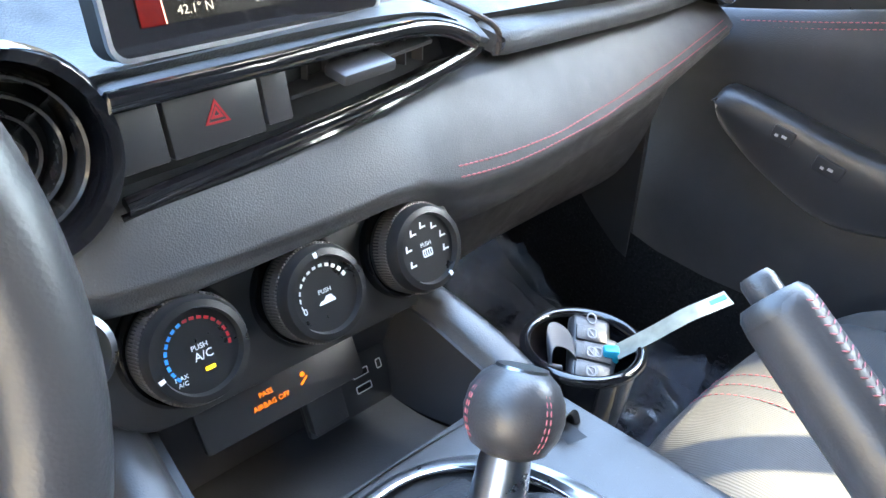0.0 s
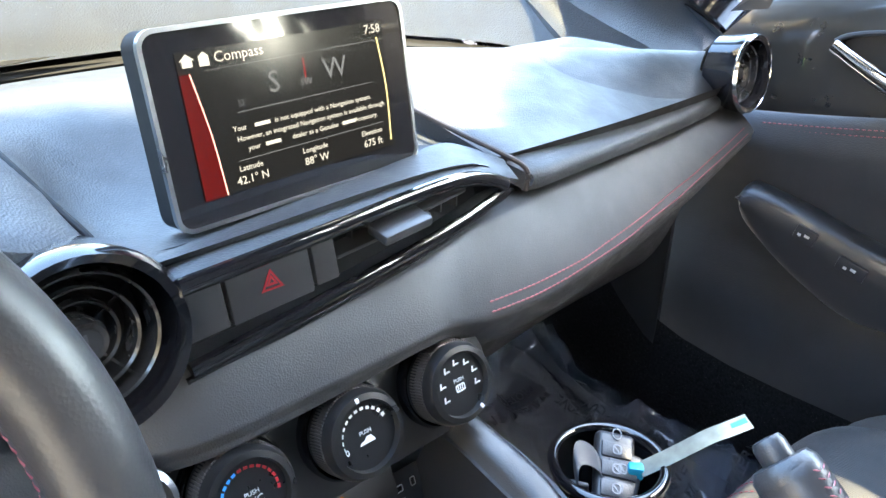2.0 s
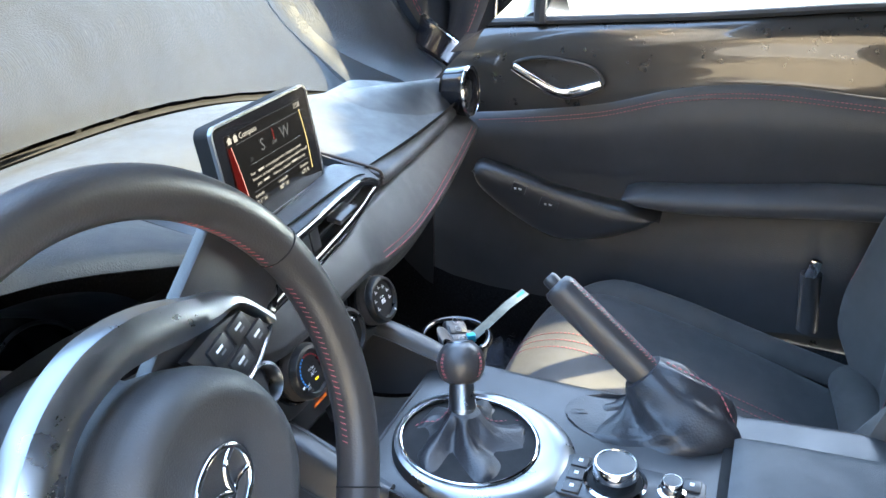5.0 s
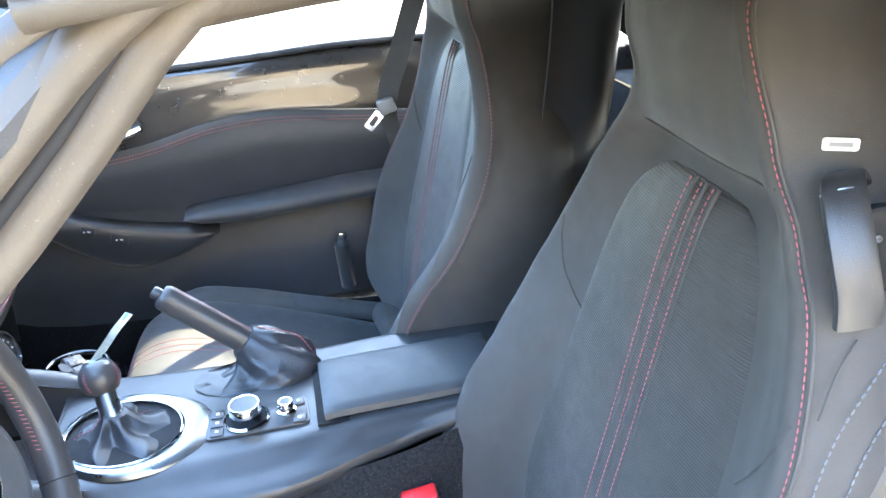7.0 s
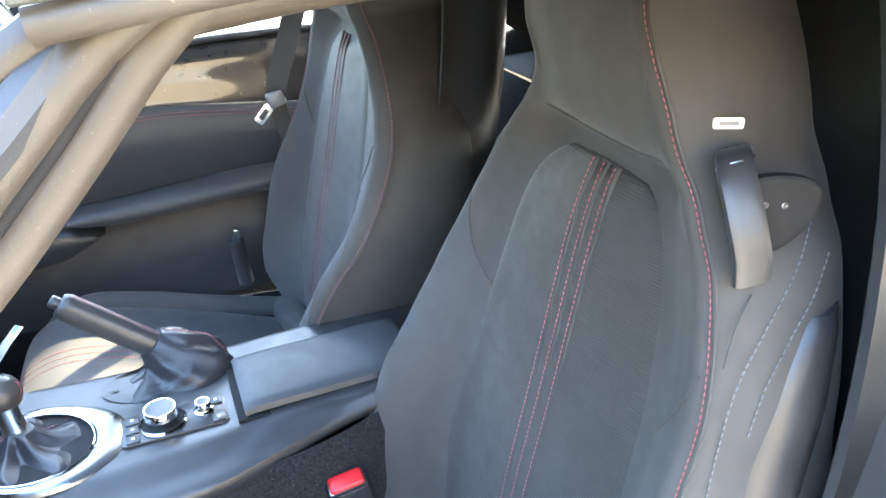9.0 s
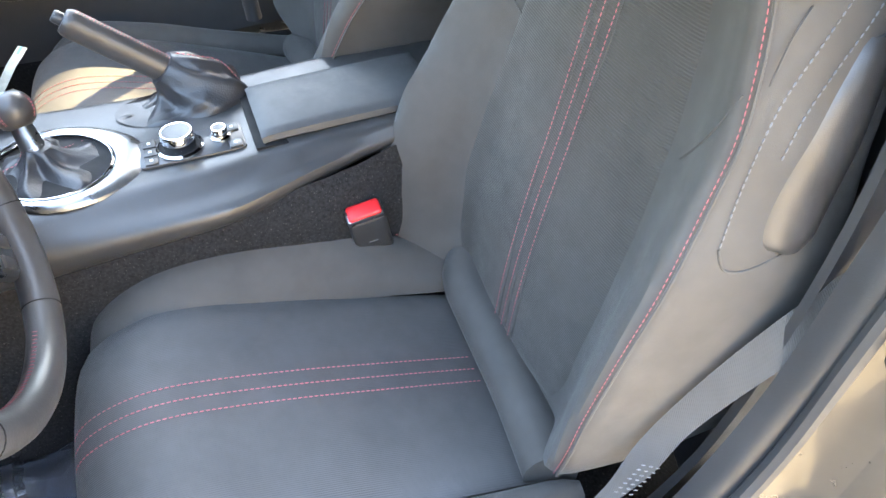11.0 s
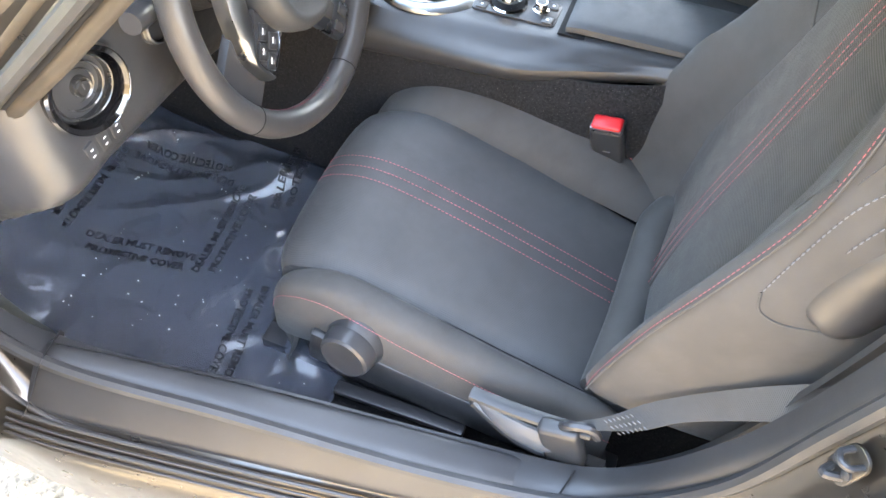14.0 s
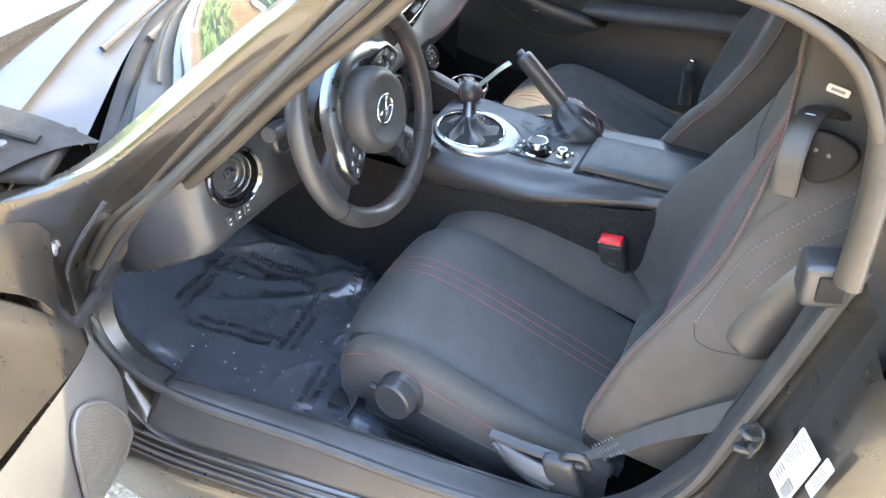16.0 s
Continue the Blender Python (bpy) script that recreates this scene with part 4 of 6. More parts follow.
# climate panel
PN = Vector((0, -.93, .36)).normalized()
cm = facing((0, .617, .616), PN)
clim = part("climate_panel", plate(round_rect(.245, .072, .034, 8), .006, cm, .003), PANEL_BLACK, dash, "black climate control panel")
for i, x in enumerate((-.075, 0, .075)):
    km = cm @ pose(x, .004, .006) @ Matrix.Diagonal((.88, .88, 1.12, 1))
    part("knob_collar", lathe([(.036, -.002), (.0365, .004), (.034, .007), (.031, .005)], km, 48), PIANO, clim)
    kb = part("climate_knob", lathe([(.031, .002), (.0318, .006), (.0305, .022), (.0285, .0255), (.0245, .0262), (.0236, .0225), (.0005, .0225)], km, 64), KNOB_FACE, clim, "knurled black rotary knob")
    part("knob_band", lathe([(.0312, .012), (.0316, .013), (.0311, .017), (.0306, .018)], km, 64), KNURL, kb)
    bm = bmesh.new()
    for a in range(0, 360, 4):
        box((.0013, .0012, .0105), km @ pose(0, 0, 0, 0, 0, a) @ pose(0, -.0314, .0135), 0, bm=bm)
    part("knob_knurl", bm, KNURL, kb, "fine knurled satin edge")
    mark = (200, 95, 300)[i] if i else 195
    part("knob_pointer", box((.0028, .0035, .0012), km @ pose(0, 0, .0256, 0, 0, mark - 90) @ pose(0, .0258, 0), .0004), WHITE, kb, "white pointer mark")
    fm = km @ pose(0, 0, .0227)
    if i == 0:
        for k in range(18):
            a = 215 - k * 13
            part("scale_mark", box((.0027, .0017, .0003), fm @ pose(.0185 * math.cos(radians(a)), .0185 * math.sin(radians(a)), 0, 0, 0, a + 90), 0), BLUE_PRINT if k < 9 else RED_PRINT, kb)
        writing("print", "PUSH", .0042, fm @ pose(.001, .002, 0), WHITE, kb)
        writing("print", "A/C", .0068, fm @ pose(.002, -.0035, 0), WHITE, kb)
        writing("print", "MAX\nA/C", .0036, fm @ pose(-.0135, -.0125, 0), WHITE, kb)
        part("indicator", box((.006, .0022, .0005), fm @ pose(.0035, -.0115, 0), .0004), glow("amber_light", (1, .55, .02), 2.2), kb, "lit amber indicator")
    elif i == 1:
        for k in range(12):
            a = 190 - k * 15
            part("scale_mark", box((.0026, .0006 + .00018 * k, .0003), fm @ pose(.018 * math.cos(radians(a)), .018 * math.sin(radians(a)), 0, 0, 0, a + 90), 0), WHITE, kb)
        writing("print", "PUSH", .004, fm @ pose(0, .002, 0), WHITE, kb)
        writing("print", "0", .006, fm @ pose(-.0165, -.006, 0), WHITE, kb)
        part("car_symbol", plate([(-.006, 0), (-.0045, .0016), (-.002, .002), (0, .0042), (.0035, .0042), (.005, .002), (.006, .0008), (.006, -.0004), (-.006, -.0004)], .0003, fm @ pose(0, -.0055, 0)), WHITE, kb, smooth=False)
    else:
        for k, a in enumerate((205, 165, 125, 90, 55, 20, -15)):
            c = fm @ pose(.0165 * math.cos(radians(a)), .0165 * math.sin(radians(a)), 0)
            part("airflow_symbol", box((.0012, .0045, .0003), c @ pose(-.001, 0, 0, 0, 0, -12), 0), WHITE, kb)
            part("airflow_symbol", box((.0042, .0011, .0003), c @ pose(.0012, -.0014, 0), 0), WHITE, kb)
        writing("print", "PUSH", .004, fm @ pose(0, .003, 0), WHITE, kb)
        part("heated_glass_symbol", ring(round_rect(.0085, .0055, .001, 3), round_rect(.007, .004, .0008, 3), .0003, fm @ pose(0, -.003, 0)), WHITE, kb, smooth=False)
        for dx in (-.002, 0, .002):
            part("heated_glass_symbol", box((.0007, .0036, .0003), fm @ pose(dx, -.003, 0), 0), WHITE, kb)
part("lamp_ring", lathe([(.020, -.01), (.021, .004), (.018, .007), (.015, .002), (.0145, -.01)], facing((-.128, .606, .646), (-.15, -.93, .36)), 32), SATIN, dash, "satin ring of a socket beside the climate panel")

# start button beside the column
sb = facing((-.475, .578, .735), (-.1, -1, .25))
part("start_button", lathe([(.019, -.004), (.019, .005), (.016, .008), (.015, .004), (.0005, .004)], sb, 32), SMOOTH, dash, "round black engine start button")
part("start_ring", lathe([(.0165, .006), (.0175, .009), (.0155, .010), (.0145, .007)], sb, 32), SATIN, dash)
# switches below the driver's vent
for i in range(3):
    part("dash_switch", box((.014, .004, .022), pose(-.605 + .020 * i, .582 - .0005 * i, .668, -4, 0, 4), .001), SMOOTH, dash, "small black switch with white print")
    for dz in (.004, -.005):
        part("switch_mark", box((.004, .0006, .0016), pose(-.605 + .020 * i, .5794 - .0005 * i, .668 + dz, -4, 0, 4), 0), WHITE, dash)
part("card_slot", box((.007, .004, .026), pose(-.545, .582, .675, 0, 8, 0), .002), PAPER, dash)

# ---------------------------------------------------------------- display
SN = Vector((.07, -1, .17)).normalized()
sm = facing((.029, .684, .8010), SN) @ Matrix.Diagonal((.985, .965, 1, 1))
disp = thing("infotainment_display", "free-standing touch display with silver edge, showing a compass page", "display", (.028, .69, .76))
part("display_case", plate(round_rect(.181, .111, .010, 6), -.016, sm @ pose(0, 0, -.003)), DARK, disp)
part("display_edge", ring(round_rect(.182, .112, .010, 6), round_rect(.177, .107, .008, 6), .004, sm @ pose(0, 0, -.003)), SATIN, disp, "satin silver edge")
part("display_glass", plate(round_rect(.177, .107, .008, 6), .002, sm @ pose(0, 0, -.002)), PIANO, disp)
part("display_foot", box((.12, .03, .03), pose(.028, .70, .752), .008), DARK, disp)
pagem = sm @ pose(0, 0, .0004)
PAGE = glow("display_page", (.014, .0125, .011), 1.0)
LIT = glow("display_lettering", (1, .9, .75), .75)
DIM = glow("display_dim_lettering", (.22, .215, .21), .8)
page = part("display_page", plate([(-.072, -.040), (.072, -.040), (.072, .042), (-.072, .042)], .0002, pagem), PAGE, disp, "dark compass page", smooth=False)
tm = pagem @ pose(0, 0, .0005)
writing("page_text", "Compass", .0085, tm @ pose(-.050, .0365, 0), LIT, page, "LEFT")
writing("page_text", "7:58", .0078, tm @ pose(.070, .0375, 0), LIT, page, "RIGHT")
writing("page_text", "S", .018, tm @ pose(-.015, .017, 0), DIM, page)
writing("page_text", "W", .018, tm @ pose(.030, .018, 0), DIM, page)
writing("page_text", "SW", .006, tm @ pose(.0075, .0135, 0), DIM, page)
writing("page_text", "SE", .005, tm @ pose(-.038, .009, 0), glow("faint_lettering", (.09, .09, .09), 1), page)
for k, pieces in enumerate(((("Your", -.0425), (9, -.0275), ("is not equipped with a Navigation system.", .0180)), (("However, an integrated Navigation system is available through", .010),), (("your", -.0355), (9, -.0225), ("dealer as a Genuine", .0085), (9, .0345), ("Accessory.", .0490)))):
    for text, x in pieces:
        if text == 9:
            part("brand_bar", box((.0105, .0022, .0002), tm @ pose(x, -.0045 - .0062 * k, 0), 0), LIT, page)
        else:
            writing("page_text", text, .0044, tm @ pose(x, -.0045 - .0062 * k, 0), LIT, page)
for x, a, b in ((-.040, "Latitude", "42.1° N"), (.006, "Longitude", "88° W"), (.052, "Elevation", "675 ft")):
    writing("page_text", a, .0048, tm @ pose(x, -.0275, 0), LIT, page)
    writing("page_text", b, .0068, tm @ pose(x, -.0345, 0), LIT, page)
for y, w in ((.0305, .13), (-.0228, .11), (.0045, .10)):
    part("page_line", box((w, .0004, .0002), tm @ pose(.008, y, 0), 0), DIM, page)
part("home_symbol", plate([(-.003, -.003), (-.003, .0005), (-.0045, .0005), (0, .0042), (.0045, .0005), (.003, .0005), (.003, -.003)], .0002, tm @ pose(-.066, .0365, 0)), LIT, page, smooth=False)
part("compass_symbol", plate([(-.003, -.0035), (-.003, .002), (0, .0042), (.003, .002), (.003, -.0035)], .0002, tm @ pose(-.056, .0365, 0)), LIT, page, smooth=False)
part("compass_needle", box((.0005, .012, .0002), tm @ pose(.0075, .022, 0), 0), glow("needle_red", (.5, .02, .02), 1), page)
REDG = glow("page_red_bar", (.10, .004, .003), 1.0)
part("red_bar", plate([(-.072, -.040), (-.058, -.040), (-.0605, 0), (-.066, .030), (-.072, .030)], .0002, tm), REDG, page, smooth=False)
part("bar_edge", tube([(tm @ Vector(p))[:] for p in ((-.058, -.040, 0), (-.0605, -.005, 0), (-.066, .030, 0))], .0005, 6, count=16), glow("bar_edge_light", (1, .45, .35), 1.5), page)
part("bar_edge", tube([(tm @ Vector(p))[:] for p in ((.0675, -.036, 0), (.069, 0, 0), (.066, .032, 0))], .0005, 6, count=16), glow("gold_edge_light", (.9, .7, .3), 1.2), page)
for s in (1, -1):
    part("back_arrow", box((.008, .001, .0002), tm @ pose(-.066, -.006 + s * .0018, 0, 0, 0, s * 28), 0), glow("arrow_red", (1, .12, .06), 2.5), page)

# ---------------------------------------------------------------- steering wheel
WT = radians(19.5)
WN = Vector((0, -math.cos(WT), math.sin(WT)))
WC = Vector((-.334, .507, .740))
wm = facing(WC, WN)
wheel = thing("steering_wheel", "black leather three-spoke steering wheel with silver spokes", "steering wheel", WC)


def on_wheel(x, y, z=0.0):
    return (wm @ Vector((x, y, z)))[:]


RIM = [on_wheel(.1745 * math.cos(radians(a)), .1745 * math.sin(radians(a))) for a in range(0, 360, 12)]
part("rim", tube(RIM, .0168, 16, True, 96, up=WN), LEATHER, wheel, "black leather rim")
wm2 = wm @ pose(0, 0, 0, 0, 0, 33)  # the wheel stands turned to the left


def on_turned(x, y, z=0.0):
    return (wm2 @ Vector((x, y, z)))[:]


for a in (-3, 183, 252, 288):
    part("rim_joint", tube([on_turned((.1745 + .0171 * math.cos(w)) * math.cos(radians(a)), (.1745 + .0171 * math.cos(w)) * math.sin(radians(a)), .0171 * math.sin(w)) for w in np.linspace(0, 6.283, 16, endpoint=False)], .0006, 5, True, 24), DARK, wheel)
for a0, a1 in ((-60, -12), (192, 240), (-3, 26), (154, 183)):
    bm = bmesh.new()
    for k, a in enumerate(np.arange(a0, a1, 1.7)):
        c = np.array(on_turned(.1578 * math.cos(radians(a)), .1578 * math.sin(radians(a)), 0))
        t = np.array(on_turned(.1578 * math.cos(radians(a + 1)), .1578 * math.sin(radians(a + 1)), 0)) - c
        stitches([tuple(c - t * .4 + np.array(WN) * .003), tuple(c + t * .5 - np.array(WN) * .003)], 1, .0052, .0006, bm)
    part("rim_stitching", bm, THREAD, wheel, "red baseball stitching inside the rim")
# airbag pad
prof = [(.062, -.05), (.069, -.01), (.070, .012), (.068, .027), (.062, .036), (.055, .0395), (.050, .0385), (.046, .036), (.0005, .0355)]
part("airbag_pad", lathe(prof, wm2, 64), VINYL, wheel, "round black airbag cover with a recessed middle")
em = wm2 @ pose(-.001, .003, .036)
part("emblem", tube([(em @ Vector((x, y, .001)))[:] for x, y in circle(.0245, 32, .019)], .0024, 10, True, 64, up=WN), CHROME, wheel, "chrome oval emblem")
part("emblem_wing", tube([(em @ Vector(p))[:] for p in ((-.0225, .006, .002), (-.012, .0065, .003), (-.004, .001, .003), (0, -.006, .003), (.004, .001, .003), (.012, .0065, .003), (.0225, .006, .002))], .0022, 8, count=30, flat=.6, up=WN), CHROME, wheel)
part("emblem_wing", tube([(em @ Vector(p))[:] for p in ((-.017, -.011, .002), (-.007, -.006, .002), (0, -.006, .003), (.007, -.006, .002), (.017, -.011, .002))], .0014, 8, count=30, up=WN), CHROME, wheel)
HALF_O = [(.127, -.016), (.121, .020), (.105, .042), (.086, .066), (.063, .086), (.035, .100), (0, .105)]
HALF_I = [(.118, -.021), (.114, .010), (.093, .024), (.073, .040), (.056, .056), (.034, .072), (0, .080)]
both = [[(x, y) for x, y in half] + [(-x, y) for x, y in half[-2::-1]] for half in (HALF_O, HALF_I)]
O, I = (spline(h, 90) for h in both)
bm = bmesh.new()
grid(bm, [[on_turned(*(o + (i - o) * k), h) for k, h in ((-.02, -.012), (0, .000), (.08, .006), (.4, .011), (.75, .012), (.96, .009), (1.0, .000), (1.0, -.010))] for o, i in zip(O, I)])
part("arch_trim", bm, SATIN, wheel, "satin silver trim arching over the hub to both spokes")
for s in (-1, 1):
    part("spoke", plate([(s * .050, .045), (s * .105, .046), (s * .163, .044), (s * .168, -.030), (s * .12, -.026), (s * .06, -.040)], .012, wm2 @ pose(0, 0, -.018), .004), LEATHER, wheel)
    pod = part("button_pod", plate([(s * x, y) for x, y in ((.064, .034), (.092, .023), (.113, .009), (.118, -.020), (.084, -.019), (.066, -.012))], .008, wm2 @ pose(0, 0, -.001), .002), SMOOTH, wheel, "black button cluster with white legends")
    for k, (bx, by) in enumerate(((.081, .014), (.101, .006), (.083, -.006), (.105, -.011))):
        b = part("button", box((.019, .014, .004), wm2 @ pose(s * bx, by, .0075, 0, 0, s * -18), .0012), PLASTIC, pod)
        part("button_mark", box((.007, .0018, .0004), wm2 @ pose(s * bx, by + .002, .0097, 0, 0, s * -18), 0), WHITE, pod)
        part("button_mark", box((.005, .0014, .0004), wm2 @ pose(s * bx, by - .002, .0097, 0, 0, s * -18), 0), GREY_PRINT, pod)
    part("pod_edge", tube([on_turned(s * x, y, .0068) for x, y in ((.119, -.012), (.118, -.021), (.085, -.0205), (.067, -.014))], .0016, 8, count=24), CHROME, wheel)
part("lower_spoke", plate([(-.038, -.050), (.038, -.050), (.028, -.095), (.024, -.150), (.014, -.158), (-.014, -.158), (-.024, -.150), (-.028, -.095)], .010, wm2 @ pose(0, 0, -.010), .004), SATIN, wheel, "silver lower spoke")
part("lower_infill", plate([(-.014, -.06), (.014, -.06), (.010, -.118), (-.010, -.118)], .003, wm2 @ pose(0, 0, -.001), .001), LEATHER, wheel)
for s in (-1, 1):
    part("lower_button", box((.013, .018, .004), wm2 @ pose(s * .011, -.138, .001), .001), SMOOTH, wheel)
part("column_shroud", solid([[(-.348 + .06 * math.cos(a), .56, .745 + .05 * math.sin(a)) for a in np.linspace(0, 6.28, 12, endpoint=False)], [(-.348 + .065 * math.cos(a), .60, .73 + .06 * math.sin(a)) for a in np.linspace(0, 6.28, 12, endpoint=False)], [(-.348 + .07 * math.cos(a), .68, .70 + .07 * math.sin(a)) for a in np.linspace(0, 6.28, 12, endpoint=False)]], 24, 8), PLASTIC, wheel)
for s in (-1, 1):
    part("stalk", tube([(-.348 + s * .05, .575, .75), (-.348 + s * .10, .57, .762), (-.348 + s * .155, .562, .775)], .007, 10, count=12), SMOOTH, wheel, "black column stalk")
    part("stalk_end", tube([(-.348 + s * .125, .566, .768), (-.348 + s * .150, .563, .774), (-.348 + s * .178, .558, .781)], .013, 14, count=10, taper=[.7, 1, 1, 1, .9]), SMOOTH, wheel)
# instrument hood and dials
clus = thing("instrument_cluster", "hooded round instrument dials behind the wheel", "instrument cluster", (-.35, .62, .78))
bm = bmesh.new()
A = [on_wheel(.155 * math.cos(radians(a)), .03 + .085 * math.sin(radians(a)), -.145) for a in range(-20, 201, 20)]
B = [on_wheel(.150 * math.cos(radians(a)), .02 + .085 * math.sin(radians(a)), -.245) for a in range(-20, 201, 20)]
part("hood", strip_between(A, B, 40, 6), VINYL_TOP, clus)
for dx in (-.095, 0, .095):
    r = .045 if dx else .055
    part("dial", lathe([(r, -.02), (r, .004), (r * .93, .006), (r * .9, -.004), (.0005, -.004)], wm @ pose(dx, .030, -.235), 40), PIANO, clus)
    part("dial_ring", lathe([(r * 1.0, .003), (r * 1.03, .006), (r * .97, .008), (r * .94, .005)], wm @ pose(dx, .030, -.235), 40), SATIN, clus)
    part("dial_needle", box((r * .8, .002, .001), wm @ pose(dx, .030, -.236, 0, 0, 210) @ pose(r * .4, 0, 0), 0), RED_PRINT, clus)
part("cluster_back", plate([(-.15, -.04), (.15, -.04), (.14, .06), (.08, .10), (-.08, .10), (-.14, .06)], .004, wm @ pose(0, .01, -.25)), DARK, clus)


# ---------------------------------------------------------------- centre console
console = thing("centre_console", "black moulded centre console between the seats", "console", (0, .2, .3))


def ztop(y):
    return float(np.interp(y, (-.35, -.1, 0, .1, .2, .3, .4, .52, .58), (.590, .588, .583, .575, .562, .553, .548, .546, .540)))


def zlow(y):
    return float(np.interp(y, (-.35, .06, .25, .47, .62), (.575, .555, .518, .485, .470)))


rows = []
for y in (.535, .515, .47, .36, .25, .15, .05, -.08, -.32):
    zt, zl = ztop(y), zlow(y)
    w = float(np.interp(y, (-.3, .1, .3, .5, .62), (.085, .080, .085, .098, .112)))
    e = float(np.interp(y, (-.32, .02, .12, .24), (.080, .088, .108, .137)))
    rows.append([(-e + .009, y, zl - .012), (-e, y, zl), (-e + .002, y, zl + (zt - zl) * .45), (-min(w + .020, e - .004), y, zt - .014), (-min(w, e - .012), y, zt - .001), (-w + .03, y, zt), (0, y, zt), (.10, y, zt), (.118, y, zt - .004), (.135, y, zt - .03), (.140, y, zt - .08)])
bm = bmesh.new()
grid(bm, surface(rows, 60, 70))
part("console_shell", bm, PLASTIC, console, "black grained console moulding")
bm = bmesh.new()
grid(bm, surface([[(-.120 + k, y, zlow(y) + .002), (-.135 + k, y, zlow(y) - .03), (-.145 + k * .4, y, .33), (-.165, y, .20)] for y, k in ((-.35, .045), (-.1, .045), (.0, .035), (.13, 0), (.3, 0), (.5, 0), (.7, 0), (.95, 0))], 14, 30))
part("tunnel_carpet", bm, CARPET, console, "black carpet on the tunnel side")
bm = bmesh.new()
grid(bm, surface([[(.125, y, ztop(min(y, .5)) - .03), (.14, y, .47), (.15, y, .33), (.17, y, .20)] for y in (-.35, -.1, .1, .3, .5, .7, .95)], 14, 30))
part("tunnel_carpet", bm, CARPET, console)
# armrest lid
lid_rows = [[(-.066, y, z - .004), (-.054, y, z + .003), (0, y, z + .005), (.054, y, z + .003), (.066, y, z - .004)] for y, z in ((.206, .565), (.196, .575), (.10, .584), (-.02, .594), (-.034, .590))]
part("armrest_lid", pad(lid_rows, 20, 30, .005, .02, .002, True), VINYL, console, "padded black armrest lid")
part("lid_well", plate([(-.069, -.040), (.069, -.040), (.069, .212), (-.069, .212)], .004, pose(0, 0, .562)), DARK, console)
part("rear_tray", plate(round_rect(.12, .16, .02), .004, pose(0, -.14, .588), .001), SMOOTH, console)
part("tray_clip", box((.022, .004, .006), pose(.06, -.10, .600), .001), CHROME, console)
# bin under the climate panel
for s, e in ((-1, .112), (1, .085)):
    part("bin_wall", strip_between([(s * e, .612, .585), (s * (e + .002), .575, .578), (s * (e + .004), .53, .562), (s * (e + .006), .47, .552)], [(s * (e - .014), .66, .50), (s * (e - .012), .60, .50), (s * (e - .010), .545, .515), (s * (e - .006), .48, .545)], 20), PLASTIC, console)
    part("bin_rail", pad([[(s * (e - .012), .622, .584), (s * (e - .008), .585, .578), (s * (e - .004), .53, .562), (s * (e + .002), .485, .552)], [(s * (e - .006), .620, .594), (s * (e - .002), .582, .588), (s * (e + .002), .53, .571), (s * (e + .006), .485, .558)], [(s * (e + .010), .620, .594), (s * (e + .014), .582, .587), (s * (e + .018), .53, .570), (s * (e + .012), .485, .550)], [(s * (e + .024), .622, .566), (s * (e + .030), .582, .560), (s * (e + .032), .53, .545), (s * (e + .016), .485, .530)]], 30, 24, .001, .004, 0, s > 0), PLASTIC, console, "rounded rim of the open bin")
bm = bmesh.new()
grid(bm, surface([[(-.11, .665, .482), (0, .668, .480), (.085, .665, .482)], [(-.11, .60, .485), (0, .60, .484), (.085, .60, .485)], [(-.11, .55, .505), (0, .55, .505), (.085, .55, .505)], [(-.11, .528, .545), (0, .532, .547), (.085, .528, .545)]], 14, 20))
part("bin_mat", bm, mat("grey_black_bin_rubber", (.055, .055, .058), .5, grain=.3, grain_scale=800), console, "ribbed rubber bin floor")
part("bin_back", strip_between([(-.118, .618, .585), (0, .618, .588), (.095, .618, .588)], [(-.11, .652, .475), (0, .654, .475), (.088, .652, .475)], 16), SMOOTH, console)
dm = facing((-.014, .620, .553), (0, -.90, .43))
ind = part("indicator_panel", plate(round_rect(.112, .030, .003), .003, dm, .001), SMOOTH, console, "black airbag indicator panel")
AMBER = glow("amber_lettering", (1, .20, .01), 1.1)
writing("print", "PASS", .0045, dm @ pose(-.012, .0040, .0035), AMBER, ind)
writing("print", "AIRBAG OFF", .0045, dm @ pose(-.010, -.0026, .0035), AMBER, ind)
part("airbag_symbol", lathe([(.0016, 0), (.0016, .0004)], dm @ pose(.014, .004, .003), 14), AMBER, ind)
part("airbag_symbol", box((.0065, .0011, .0004), dm @ pose(.014, .000, .0033, 0, 0, 35), 0), AMBER, ind)
um = facing((.040, .630, .517), (0, -.93, .36))
usb = part("socket_panel", plate(round_rect(.072, .040, .003), .004, um, .001), SMOOTH, console, "socket panel with card slot")
part("card_slot", box((.028, .026, .010), um @ pose(-.022, -.002, .006), .002), PLASTIC, usb)
for k in (0, 1):
    part("usb_socket", box((.013, .0055, .0006), um @ pose(.012, .007 - .011 * k, .0042), 0), DARK, usb)
    part("usb_mark", ring(round_rect(.013, .0055, .0008, 3), round_rect(.0115, .004, .0006, 3), .0006, um @ pose(.012, .007 - .011 * k, .0042)), WHITE, usb, smooth=False)
part("phone_mark", ring(round_rect(.0045, .007, .001, 3), round_rect(.0034, .0056, .0007, 3), .0005, um @ pose(.028, .007, .0042)), WHITE, usb, smooth=False)

